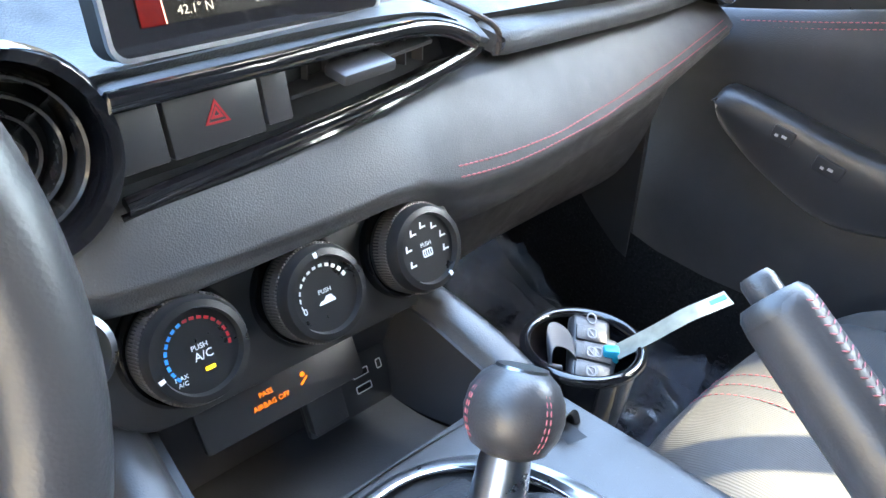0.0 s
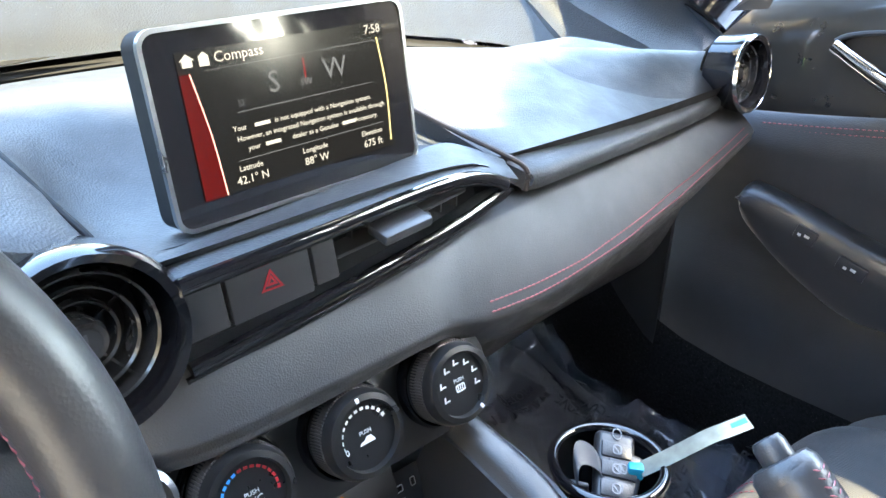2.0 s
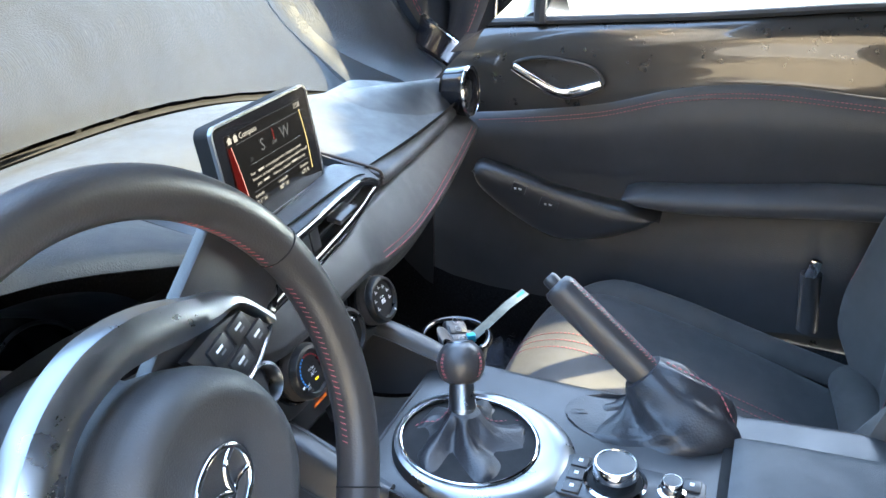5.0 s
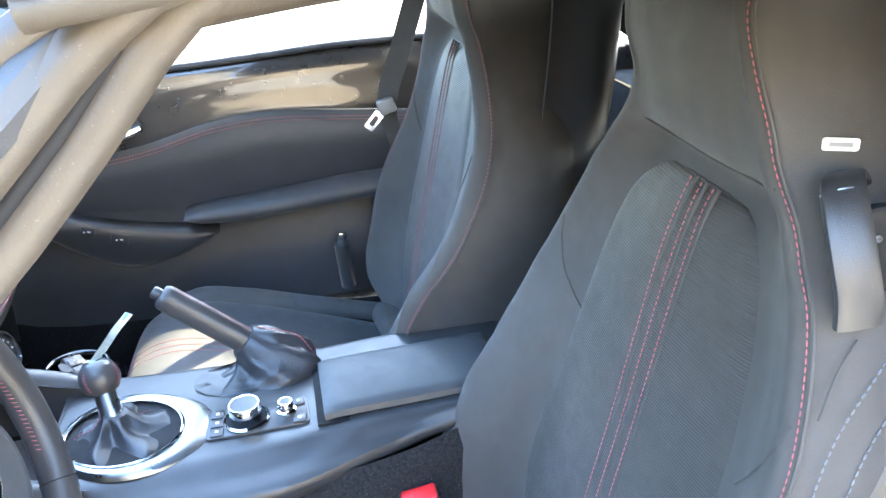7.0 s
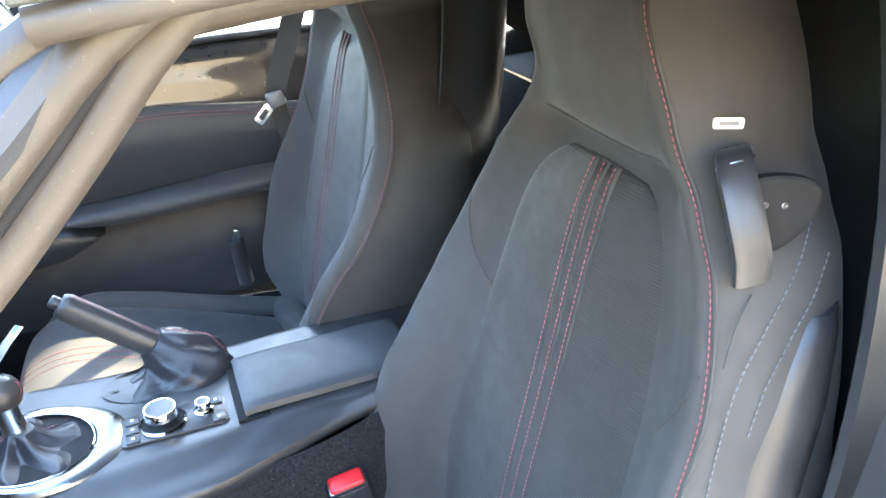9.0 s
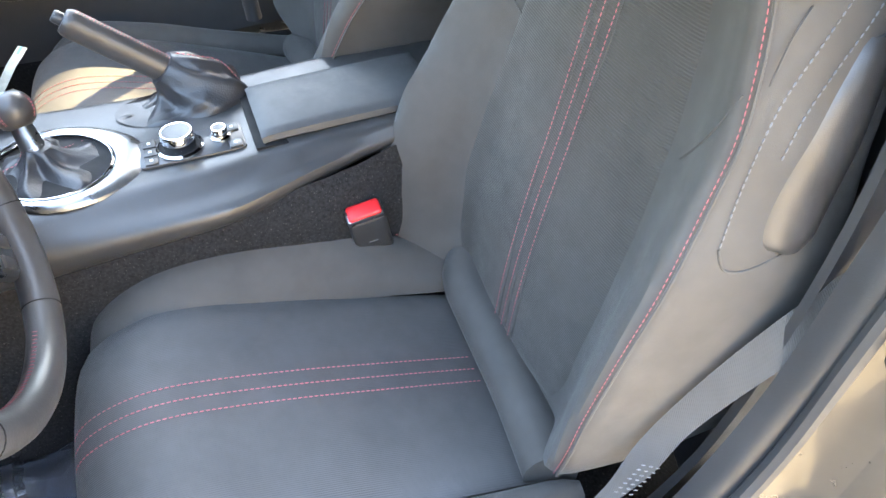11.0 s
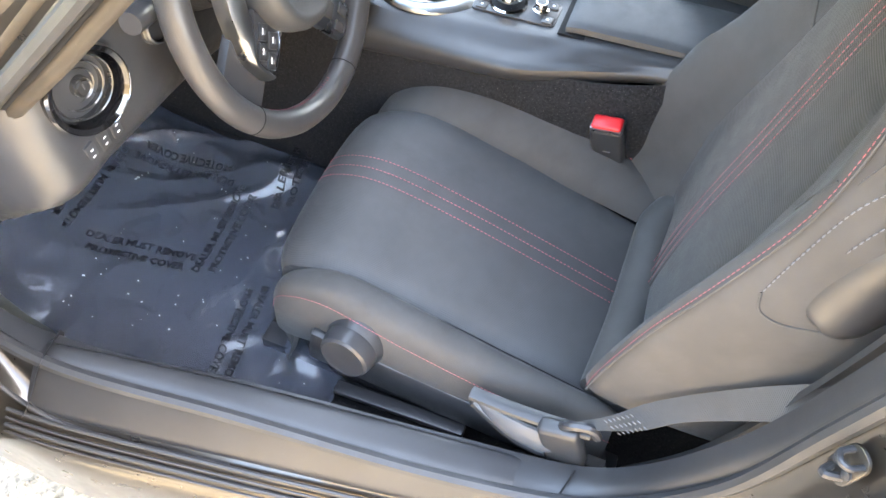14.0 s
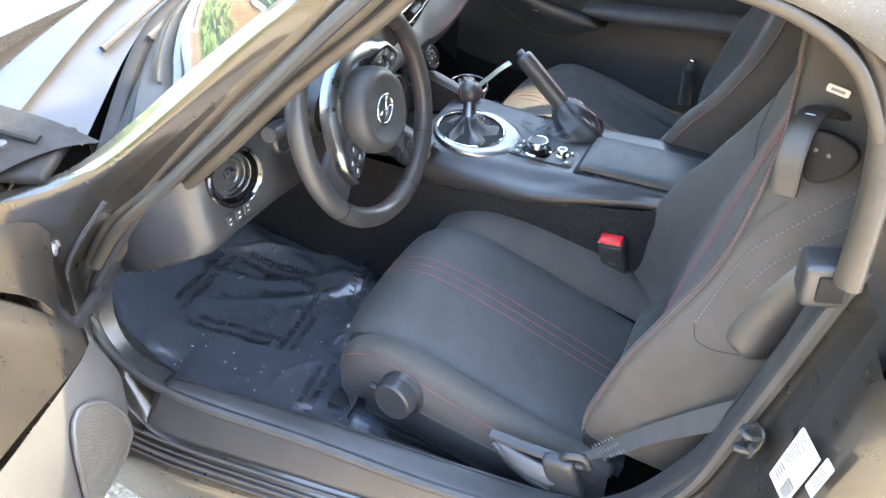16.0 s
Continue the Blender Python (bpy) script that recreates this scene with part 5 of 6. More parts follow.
# shifter
sh = thing("gear_shifter", "manual gear lever with leather knob, gaiter and silver surround", "gear lever", (-.02, .445, .548))
shm = pose(-.020, .443, .5475)
oval = [(.083 * math.cos(a) * (1 + .05 * math.sin(a)), -.008 + (.088 if math.sin(a) > 0 else .098) * math.sin(a)) for a in np.linspace(0, 2 * math.pi, 48, endpoint=False)]
inner = [(.066 * math.cos(a), .004 + .070 * math.sin(a)) for a in np.linspace(0, 2 * math.pi, 48, endpoint=False)]
bm = bmesh.new()
grid(bm, [[(shm @ Vector((ox + (ix - ox) * k, oy + (iy - oy) * k, h)))[:] for (ox, oy), (ix, iy) in zip(oval, inner)] for k, h in ((0, -.001), (.04, .003), (.3, .0075), (.7, .0085), (.95, .006), (1.0, .002), (1.0, -.014))], close_u=True)
part("well", plate([(x * 1.0, y) for x, y in inner], .001, shm @ pose(0, 0, .0015)), DARK, sh)
part("surround", bm, SATIN, sh, "satin silver gaiter surround")
part("surround_lip", tube([(shm @ Vector((x * .985, y * .985 , .0065)))[:] for x, y in inner], .0016, 8, True, 60), CHROME, sh)
KNOB = Vector((.027, .475, .606))
FOOT = Vector((-.012, .455, .535))
ax = (KNOB - FOOT).normalized()
kmx = facing(KNOB, ax, (0, 1, 0))
rows = []
for k, (r, h) in enumerate(((.060, .000), (.052, .002), (.034, .006), (.021, .014), (.0145, .022))):
    c = Vector((-.020, .447, .5475)).lerp(KNOB, k / 4 * .42)
    fold = [1 + (.13 if k in (1, 2, 3) else .02) * math.sin(7 * a + k) + (.05 if 0 < k < 4 else 0) * math.sin(13 * a + 2 * k) for a in np.linspace(0, 2 * math.pi, 40, endpoint=False)]
    rows.append([(c.x + r * f * math.cos(a), c.y + r * f * math.sin(a), .5485 + h + (.004 * math.sin(5 * a + k) if 0 < k < 4 else 0)) for f, a in zip(fold, np.linspace(0, 2 * math.pi, 40, endpoint=False))])
bm = solid(rows, 80, 24)
part("gaiter", bm, BOOT, sh, "creased black leather gaiter with red seams")
for a in (-.6, 1.6):
    i = int((a % 6.28) / 6.28 * 40)
    part("gaiter_stitching", stitches([(rows[k][i][0], rows[k][i][1], rows[k][i][2] + .002) for k in range(5)], .0056, .004, .0006), THREAD, sh)
part("lever_collar", lathe([(.0150, -.052), (.0150, -.047), (.0125, -.044), (.0105, -.036), (.0105, -.024), (.0125, -.018)], kmx, 28), SATIN, sh, "satin metal collar")
part("knob", lathe([(.012, -.021), (.019, -.017), (.0238, -.008), (.0252, .000), (.0238, .009), (.0195, .0165), (.0140, .0212), (.0005, .0222)], kmx, 40), LEATHER, sh, "spherical leather gear knob")
part("knob_badge", lathe([(.0135, .0212), (.013, .0228), (.0005, .0234)], kmx, 32), SATIN, sh, "silver gear pattern badge")
for da in (.5, 2.6, 4.4):
    for dd in (-.05, .05):
        part("knob_stitching", stitches([(kmx @ Vector((.0254 * math.cos(p) * math.cos(da + dd), .0254 * math.cos(p) * math.sin(da + dd), .0254 * math.sin(p) * .95)))[:] for p in (-.8, -.4, 0, .4, .85)], .004, .0028, .0005), THREAD, sh, "red knob seam")

# handbrake
hb = thing("handbrake", "leather handbrake lever with creased gaiter, red stitching", "handbrake", (.08, .28, .55))
TIP, GRIP = Vector((.114, .405, .672)), Vector((.098, .305, .602))
hx = (TIP - GRIP).normalized()
hm = facing(TIP, hx, (0, 0, 1))
part("grip", solid([[(hm @ Vector((.0165 * f * math.cos(a), .019 * f * math.sin(a), d)))[:] for a in np.linspace(0, 6.283, 16, endpoint=False)] for d, f in ((-.135, .95), (-.12, 1.0), (-.06, 1.02), (-.02, 1.0), (-.012, .99), (-.006, .93), (-.004, .80))], 28, 24), LEATHER, hb, "black leather grip")
part("grip_cap", lathe([(.0172, -.012), (.0172, -.007), (.0145, -.003), (.0095, -.0025)], hm, 28), PLASTIC, hb)
part("release_button", lathe([(.0085, -.004), (.0085, .006), (.0070, .009), (.0005, .0095)], hm, 24), PLASTIC, hb, "dark release button")
bm = bmesh.new()
for k in range(30):
    for s in (-1, 1):
        d = -.012 - k * .0042
        stitches([(hm @ Vector((s * .0042, .0192, d)))[:], (hm @ Vector((s * .0004, .0199, d - .0022)))[:]], 1, .0036, .00045, bm)
part("grip_stitching", bm, THREAD, hb, "red lacing along the grip")
BASE = Vector((.072, .285, .552))
rows = []
for k, (t, rx, ry) in enumerate(((0, .046, .086), (.16, .045, .080), (.34, .041, .066), (.55, .036, .050), (.78, .030, .037), (1.0, .0225, .0245))):
    c = BASE.lerp(GRIP + hx * -.005, t) + Vector((0, -.022 * math.sin(t * math.pi), 0))
    tilt = t * .9
    fr = 1 if k in (1, 2, 3, 4) else 0
    rows.append([(c.x + rx * math.cos(a) * (1 + fr * .10 * math.sin(5 * a + k * 1.3)), c.y + ry * math.sin(a) * math.cos(tilt) * (1 + fr * .08 * math.sin(6 * a + k)), c.z - ry * math.sin(a) * math.sin(tilt) * .9 + fr * .004 * math.sin(7 * a + 2 * k)) for a in np.linspace(0, 6.283, 28, endpoint=False)])
part("gaiter", solid(rows, 64, 26), BOOT, hb, "creased black leather gaiter")
part("gaiter_stitching", stitches([(r[21][0], r[21][1] - .001, r[21][2] + .002) for r in rows]), THREAD, hb, "red gaiter seam")

# rotary controller
pm = pose(-.029, .285, ztop(.285) + .001, -4, 0, 0)
cmdr = thing("rotary_controller", "chrome rotary controller and volume knob on a black panel", "controller", (-.029, .285, .552))
part("panel", plate(round_rect(.056, .128, .006), .003, pm, .001), SMOOTH, cmdr)
for x, y in ((-.018, .050), (0.0, .050), (.018, .050), (-.018, -.052), (.018, -.052)):
    b = part("button", box((.016, .016, .003), pm @ pose(x, y, .004), .001), PLASTIC, cmdr)
    part("button_mark", box((.004, .004, .0003), pm @ pose(x, y, .0057), 0), WHITE, b)
c1 = pm @ pose(0, .014, .003)
part("dial_ring", lathe([(.0285, 0), (.0290, .003), (.0262, .005), (.0255, .002)], c1, 48), CHROME, cmdr, "chrome ring")
part("dial_well", lathe([(.0255, .0005), (.0250, .002)], c1, 40), DARK, cmdr)
part("dial", lathe([(.0195, .002), (.0200, .012), (.0208, .013), (.0205, .022), (.0190, .0245), (.0176, .0245), (.0172, .0235), (.0005, .0235)], c1, 20), CHROME, cmdr, "faceted chrome dial")
part("dial_cap", lathe([(.0172, .0236), (.0005, .0242)], c1, 40), PLASTIC, cmdr, "black dial top")
c2 = pm @ pose(.003, -.036, .003)
part("volume_knob", lathe([(.0125, 0), (.0125, .003), (.0095, .004), (.0098, .014), (.0088, .0155), (.0005, .0155)], c2, 18), CHROME, cmdr, "small chrome volume knob")
part("volume_cap", lathe([(.0075, .0156), (.0005, .0160)], c2, 24), PLASTIC, cmdr)

# cup holder on the passenger's side of the tunnel, with key fobs in it
ch = thing("cup_holder", "gloss black clip-on cup holder holding keys", "cup holder", (.195, .545, .42))
CH = Vector((.197, .548, .520))
part("cup", lathe([(.022, -.095), (.030, -.090), (.040, -.030), (.043, -.004), (.0415, -.004), (.038, -.030), (.028, -.088), (.0005, -.090)], Matrix.Translation(CH), 48), PIANO, ch)
part("cup_rim", tube([(CH.x + .0425 * math.cos(a), CH.y + .0425 * math.sin(a), CH.z) for a in np.linspace(0, 6.283, 24, endpoint=False)], .0045, 10, True, 64), PIANO, ch, "thick gloss black rim")
part("cup_spring", box((.004, .020, .035), pose(CH.x - .022, CH.y + .012, CH.z - .020, 0, -35, 30), .0015), PLASTIC, ch)
part("cup_arm", box((.060, .024, .030), pose(CH.x - .055, CH.y, CH.z - .035), .006), SMOOTH, ch)
for k, (dx, dy, rz) in enumerate(((.000, -.006, 40), (.014, .004, 52))):
    kf = thing("key_fob", "black remote key fob with grey button symbols", "key fob", (CH.x + dx, CH.y + dy, CH.z - .02), group="key fobs in the cup holder")
    fm = pose(CH.x + dx * .6, CH.y + dy - .004, CH.z - .020 + .007 * k, 12, -24, rz - 14)
    part("shell", box((.062, .032, .013), fm, .005, 3), SMOOTH, kf)
    for bx in (-.018, -.002, .014):
        part("button", box((.013, .024, .003), fm @ pose(bx, 0, .007), .001), PLASTIC, kf)
        part("button_mark", ring(round_rect(.0085, .0075, .0025, 4), round_rect(.0060, .0050, .0018, 4), .0005, fm @ pose(bx, 0, .0086)), PALE_PRINT, kf, smooth=False)
        part("button_mark", box((.0060, .0014, .0005), fm @ pose(bx, .0005, .0088, 0, 0, 40), 0), PALE_PRINT, kf)
    part("badge", ring(circle(.005, 20, .004), circle(.0040, 20, .0030), .0004, fm @ pose(.028, 0, .0071)), PALE_PRINT, kf)
loop = thing("key_strap", "dark grey strap loop standing in the cup holder", "key strap", (CH.x - .02, CH.y, CH.z - .02))
S = spline([(CH.x - .034, CH.y - .004, CH.z - .030), (CH.x - .030, CH.y + .008, CH.z + .002), (CH.x - .020, CH.y + .014, CH.z + .012), (CH.x - .006, CH.y + .008, CH.z + .002), (CH.x + .002, CH.y - .002, CH.z - .022)], 30)
wide = np.array((.35, .55, .5)) * .011
thin = np.array((-.0006, -.0006, .0008))
bm = bmesh.new()
grid(bm, [[p - wide - thin, p + wide - thin, p + wide + thin, p - wide + thin] for p in S], close_u=True)
part("band", bm, mat("grey_strap", (.10, .10, .108), .5), loop)
tag = thing("key_tag", "clear plastic strap tag hanging out of the cup holder", "key tag", (.22, .53, .51))
TAGP = [(.216, .532, .512), (.232, .515, .530), (.248, .499, .548), (.256, .490, .556), (.268, .480, .564)]
bm = bmesh.new()
side = np.array((.45, .75, .10)) / np.linalg.norm((.45, .75, .10)) * .007
thick = np.array((-.001, -.001, .0016))
S = spline(TAGP, 24)
grid(bm, [[p - side - thick, p + side - thick, p + side + thick, p - side + thick] for p in S], close_u=True)
part("strap", bm, mat("milky_plastic", (.17, .19, .18), .14, vary=.25, vary_scale=60), tag, "translucent plastic strap")
part("strap_mark", box((.012, .004, .0006), Matrix.Translation(S[21] + np.array((0, 0, .0022))) @ pose(0, 0, 0, 10, -30, -40), 0), BLUE_PRINT, tag)
part("strap_clip", box((.009, .012, .012), pose(.214, .534, .511, 0, 0, 40), .002), mat("turquoise_plastic", (.02, .35, .5), .4), tag)


# ---------------------------------------------------------------- passenger's door
pd = thing("passenger_door", "closed door with black trim, painted top and armrest", "car door", (.70, .3, .3))
YS = (.80, .70, .60, .48, .36, .24, .10, -.10, -.20)
BELT = np.interp(YS, (-.2, .02, .35, .67, .8), (.905, .896, .856, .825, .812))
EDGE = np.interp(YS, (-.2, .05, .24, .36, .48, .60, .70, .8), (.755, .766, .768, .750, .712, .688, .672, .66))
paint = []
for lev, dx in ((0, .712), (.08, .700), (.30, .689), (.62, .688), (.9, .684), (1, .684)):
    paint.append([(dx, y, b + (e - b) * lev) for y, b, e in zip(YS, BELT, EDGE)])
bm = bmesh.new()
grid(bm, surface(paint, 60, 24))
part("painted_top", bm, PAINT, pd, "dark metallic painted door top")
part("belt_seal", tube([(.708, y, b + .004) for y, b in zip(YS, BELT)], .007, 8, count=50), RUBBER, pd)
trim = []
ARM_T = np.interp(YS, (-.2, .1, .41, .6, .8), (.640, .630, .585, .575, .57))
for f, dx in ((-.05, .692), (.03, .680), (.35, .668), (.75, .676), (1, .684)):
    trim.append([(dx, y, e - .002 + (a - e) * f) for y, e, a in zip(YS, EDGE, ARM_T)])
LOWS = [(.684, -.03), (.682, -.07), (.672, -.10), (.660, -.14), (.655, -.20), (.662, -.27)]
for dx, d in LOWS:
    trim.append([(dx, y, max(.28, a + d)) for y, a in zip(YS, ARM_T)])
bm = bmesh.new()
grid(bm, surface(trim, 60, 60))
part("trim_panel", bm, DOORTRIM, pd, "black soft door trim")
bm = bmesh.new()
for dz in (-.012, -.019):
    stitches([(.675 - .001, y, e + dz) for y, e in zip(YS[1:-1], EDGE[1:-1])], bm=bm)
part("trim_stitching", bm, THREAD, pd, "double red stitching")
arm = [[(.680, y, z + h * .5), (.650, y, z + h * .55), (.622, y, z + h * .25), (.616, y, z - h * .2), (.630, y, z - h * .55), (.680, y, z - h * .7)] for y, z, h in ((.425, .572, .012), (.40, .574, .026), (.33, .578, .036), (.22, .592, .040), (.10, .610, .042), (-.06, .625, .042))]
part("armrest", pad(arm, 26, 36, .003, .004, 0, False), DOORTRIM, pd, "padded black armrest")
pod = [[(.684, y, zt), (.662, y, zt - .002), (.646, y, zt - .012), (.642, y, (zt + zb) / 2), (.650, y, zb + .006), (.676, y, zb)] for y, zt, zb in ((.700, .586, .560), (.685, .588, .535), (.62, .576, .492), (.54, .558, .462), (.46, .548, .474), (.40, .545, .500), (.36, .545, .525))]
part("pull_handle", pad(pod, 22, 36, .003, .004, 0, False), PLASTIC, pd, "black switch pod and pull handle")
for y, z, w in ((.609, .553, .026), (.552, .532, .034)):
    sw = part("window_switch", box((.006, w, .018), pose(.6435, y, z, 14, 0, 0), .002), SMOOTH, pd)
    part("switch_mark", box((.001, .006, .003), pose(.6400, y - .003, z, 14, 0, 0), 0), WHITE, sw)
    part("switch_mark", box((.001, .004, .003), pose(.6400, y + .006, z, 14, 0, 0), 0), WHITE, sw)
# inner handle
hy, hz = .555, .742
HO = [(.640, .765), (.60, .779), (.555, .779), (.505, .770), (.484, .748), (.490, .738), (.52, .722), (.555, .716), (.59, .726), (.62, .744)]
cup = spline(HO, 48, closed=True)
bm = bmesh.new()
grid(bm, [[(.6795 + d, .558 + (y - .558) * k, .748 + (z - .748) * k) for y, z in cup] for k, d in ((1.0, 0), (.97, .001), (.90, .012), (.6, .020), (.05, .021))], close_u=True)
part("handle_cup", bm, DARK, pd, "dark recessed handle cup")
part("handle_rim", tube([(.6795, y, z) for y, z in cup], .0030, 8, True, 60), SMOOTH, pd)
part("handle_lever", tube([(.676, .640, .760), (.671, .60, .742), (.668, .565, .728), (.669, .54, .726), (.672, .51, .736), (.678, .488, .744)], .0062, 10, count=40, flat=1.25), CHROME, pd, "chrome inner door handle")
pw = thing("passenger_window", "clear frameless passenger side window", "car window", (.71, .3, .85))
bm = bmesh.new()
grid(bm, surface([[(.712, y, b) for y, b in zip(YS[1:-1], BELT[1:-1])], [(.66, y * .86, 1.0 + .01) for y in YS[1:-1]], [(.59, y * .62 + .02, 1.135) for y in YS[1:-1]]], 20, 10))
pane = part("pane", bm, GLASS, pw)
pane.visible_shadow = False
# front quarter bar and outside mirror
part("quarter_bar", tube([(.702, .605, .835), (.685, .600, .89), (.655, .575, .96), (.61, .50, 1.05)], .011, 8, count=14), SMOOTH, pd)
mr = thing("door_mirror", "painted outside mirror on the passenger's door", "car mirror", (.80, .62, .88))
part("mirror_shell", solid([[(.87 + .10 * f * math.cos(a), .62 + d, .885 + .062 * f * math.sin(a)) for a in np.linspace(0, 6.283, 16, endpoint=False)] for d, f in ((-.04, .98), (-.02, 1.0), (.03, .9), (.07, .55))], 32, 14), PAINT, mr)
part("mirror_glass", plate(round_rect(.175, .105, .04), .002, facing((.87, .578, .885), (-.25, -1, .02))), CHROME, mr)
part("mirror_foot", tube([(.72, .62, .83), (.75, .63, .84), (.80, .63, .86)], .018, 10, count=10), SMOOTH, mr)
# right windscreen pillar trim with tweeter cover
A = [(.600, .790, .765), (.597, .785, .86), (.575, .60, 1.0), (.535, .36, 1.11)]
B = [(.600, .685, .800), (.610, .66, .845), (.610, .53, .97), (.568, .30, 1.10)]
M = [(.592, .735, .790), (.590, .72, .855), (.580, .56, .985), (.545, .325, 1.105)]
part("pillar_cover", strip_between(A, B, 40, 10, mid=M), PLASTIC, car, "smooth dark windscreen pillar cover")
part("tweeter", lathe([(.019, -.004), (.019, .002), (.016, .004), (.0005, .003)], facing((.594, .722, .845), (-.93, -.35, .1)), 28), MESHGRILLE, car, "round tweeter grille")


# ---------------------------------------------------------------- driver's door, swung open
dd = thing("driver_door", "driver's door standing open, sunlit grey-black inner panel", "car door", (-.76, .80, .3))
TH = radians(74)
HD = Matrix.Translation((-.775, .80, 0)) @ Matrix(((-math.sin(TH), math.cos(TH), 0, 0), (-math.cos(TH), -math.sin(TH), 0, 0), (0, 0, 1, 0), (0, 0, 0, 1)))
# door space: x runs from the hinge to the lock, y from the skin to the inside


def dpt(x, y, z):
    return (HD @ Vector((x, y, z)))[:]


DOOR = ((.225, .05, .14), (.27, .080, .14), (.32, .110, .14), (.40, .150, .14), (.48, .180, .138), (.55, .190, .138), (.60, .190, .140), (.66, .176, .150))
rows = []
for z, y0, x0 in DOOR:
    rows.append([dpt(x0 - .05, y0 * .35, z), dpt(x0 - .022, y0 * .72, z), dpt(x0, y0, z), dpt(x0 + .15, y0 + .004, z), dpt(.6, y0, z + .02), dpt(1.05, y0 - .01, z + .04), dpt(1.10, y0 * .6, z + .04)])
bm = bmesh.new()
grid(bm, surface(rows, 44, 36))
part("inner_panel", bm, VINYL, dd, "soft black inner door panel in the sun")
rows = []
for z, y0, x0 in ((.662, .176, .152), (.69, .165, .165), (.74, .145, .20), (.79, .125, .24), (.83, .10, .275), (.84, .06, .285)):
    rows.append([dpt(x0 - .03, y0 * .5, z), dpt(x0, y0, z), dpt(x0 + .15, y0, z + .005), dpt(.7, y0 - .01, z + .03), dpt(1.08, y0 - .02, z + .05)])
bm = bmesh.new()
grid(bm, surface(rows, 30, 20))
part("painted_top", bm, PAINT, dd, "dark painted door top")
rows = []
for z, y0 in ((.19, .0), (.24, -.055), (.45, -.085), (.65, -.085), (.80, -.06), (.845, -.02)):
    x0 = 0 if z < .7 else .2
    rows.append([dpt(x0, .03, z), dpt(x0, y0 * .6, z), dpt(x0 + .03, y0, z), dpt(.6, y0 - .02, z), dpt(1.08, y0 - .005, z), dpt(1.14, .02, z)])
bm = bmesh.new()
grid(bm, surface(rows, 30, 24))
part("outer_skin", bm, PAINT, dd)
part("door_end", strip_between([dpt(.0, .03, z) for z in (.20, .4, .6, .70)] + [dpt(.20, .05, .84)], [dpt(.10, .06, .225), dpt(.10, .09, .4), dpt(.10, .10, .6), dpt(.13, .10, .70), dpt(.26, .06, .84)], 20), PAINT, dd)


def on_door(x, z, lift=.003):
    zs = [d[0] for d in DOOR]
    return dpt(x, float(np.interp(z, zs, [d[1] for d in DOOR])) + lift, z)


gout = [(.205 + .056 * math.cos(a) + .022 * math.sin(a), .475 + .150 * math.sin(a)) for a in np.linspace(0, 6.283, 36, endpoint=False)]
bm = bmesh.new()
grid(bm, [[on_door(.205 + (x - .205) * k, .475 + (z - .475) * k, .012 + .004 * (1 - k)) for x, z in gout] for k in (1.0, .8, .6, .4, .2, .02)], close_u=True)
part("speaker_grille", bm, MESHGRILLE, dd, "perforated speaker grille")
part("grille_edge", tube([on_door(x, z, .011) for x, z in gout], .004, 8, True, 60), VINYL, dd)
part("door_pocket", tube([on_door(.36, .50, 0), on_door(.6, .48, .01), on_door(.95, .50, 0)], .03, 10, count=20, flat=1.6), VINYL, dd)
part("door_lamp", lathe([(.026, 0), (.026, .006), (.022, .009), (.0005, .008)], facing(on_door(.30, .30), (HD.to_3x3() @ Vector((0, 1, .2)))), 28), SATIN, dd, "round chrome-ringed door lamp")
part("check_strap", box((.12, .012, .022), HD @ pose(-.02, .03, .50), .003), SMOOTH, dd)
for z in (.36, .62):
    part("hinge", box((.07, .045, .05), pose(-.748, .825, z, 0, 0, 25), .006), PAINT, dd, "painted door hinge")
    part("hinge_bolt", lathe([(.011, 0), (.011, .007), (.0005, .008)], facing((-.745, .80, z + .004), (-.3, -1, 0)), 6), CHROME, dd)


# ---------------------------------------------------------------- seat fittings
km = facing((-.568, .312, .385), (-1, .12, .12))
part("height_knob_boss", lathe([(.047, -.045), (.044, -.02), (.038, .0)], km, 36), PLASTIC, driver)
part("height_knob", lathe([(.037, -.002), (.0375, .004), (.0345, .020), (.031, .023), (.026, .0215), (.0005, .023)], km, 36), SMOOTH, driver, "round black seat adjuster knob")
rows = [[(-.578, .138, .392), (-.578, .136, .384), (-.578, .130, .380)], [(-.590, .09, .400), (-.598, .09, .378), (-.588, .09, .360)], [(-.594, .045, .405), (-.604, .045, .380), (-.592, .045, .356)], [(-.590, .008, .412), (-.598, .008, .390), (-.588, .008, .368)]]
part("recliner_lever", pad(rows, 12, 24, .003, .006, 0, False), mat("grey_satin_plastic", (.085, .088, .095), .34), driver, "satin grey recliner lever")
part("lever_bracket", tube([(-.575, .145, .402), (-.580, .09, .412), (-.583, .03, .425), (-.585, -.005, .440)], .010, 10, count=24, flat=.6), PLASTIC, driver)
part("lever_bracket", tube([(-.577, .140, .384), (-.590, .08, .358), (-.592, .02, .352), (-.588, -.005, .372)], .006, 8, count=20), PLASTIC, driver)
part("rail_cover", box((.02, .20, .012), pose(-.565, .24, .245, -6, 0, 0), .003), SMOOTH, driver)
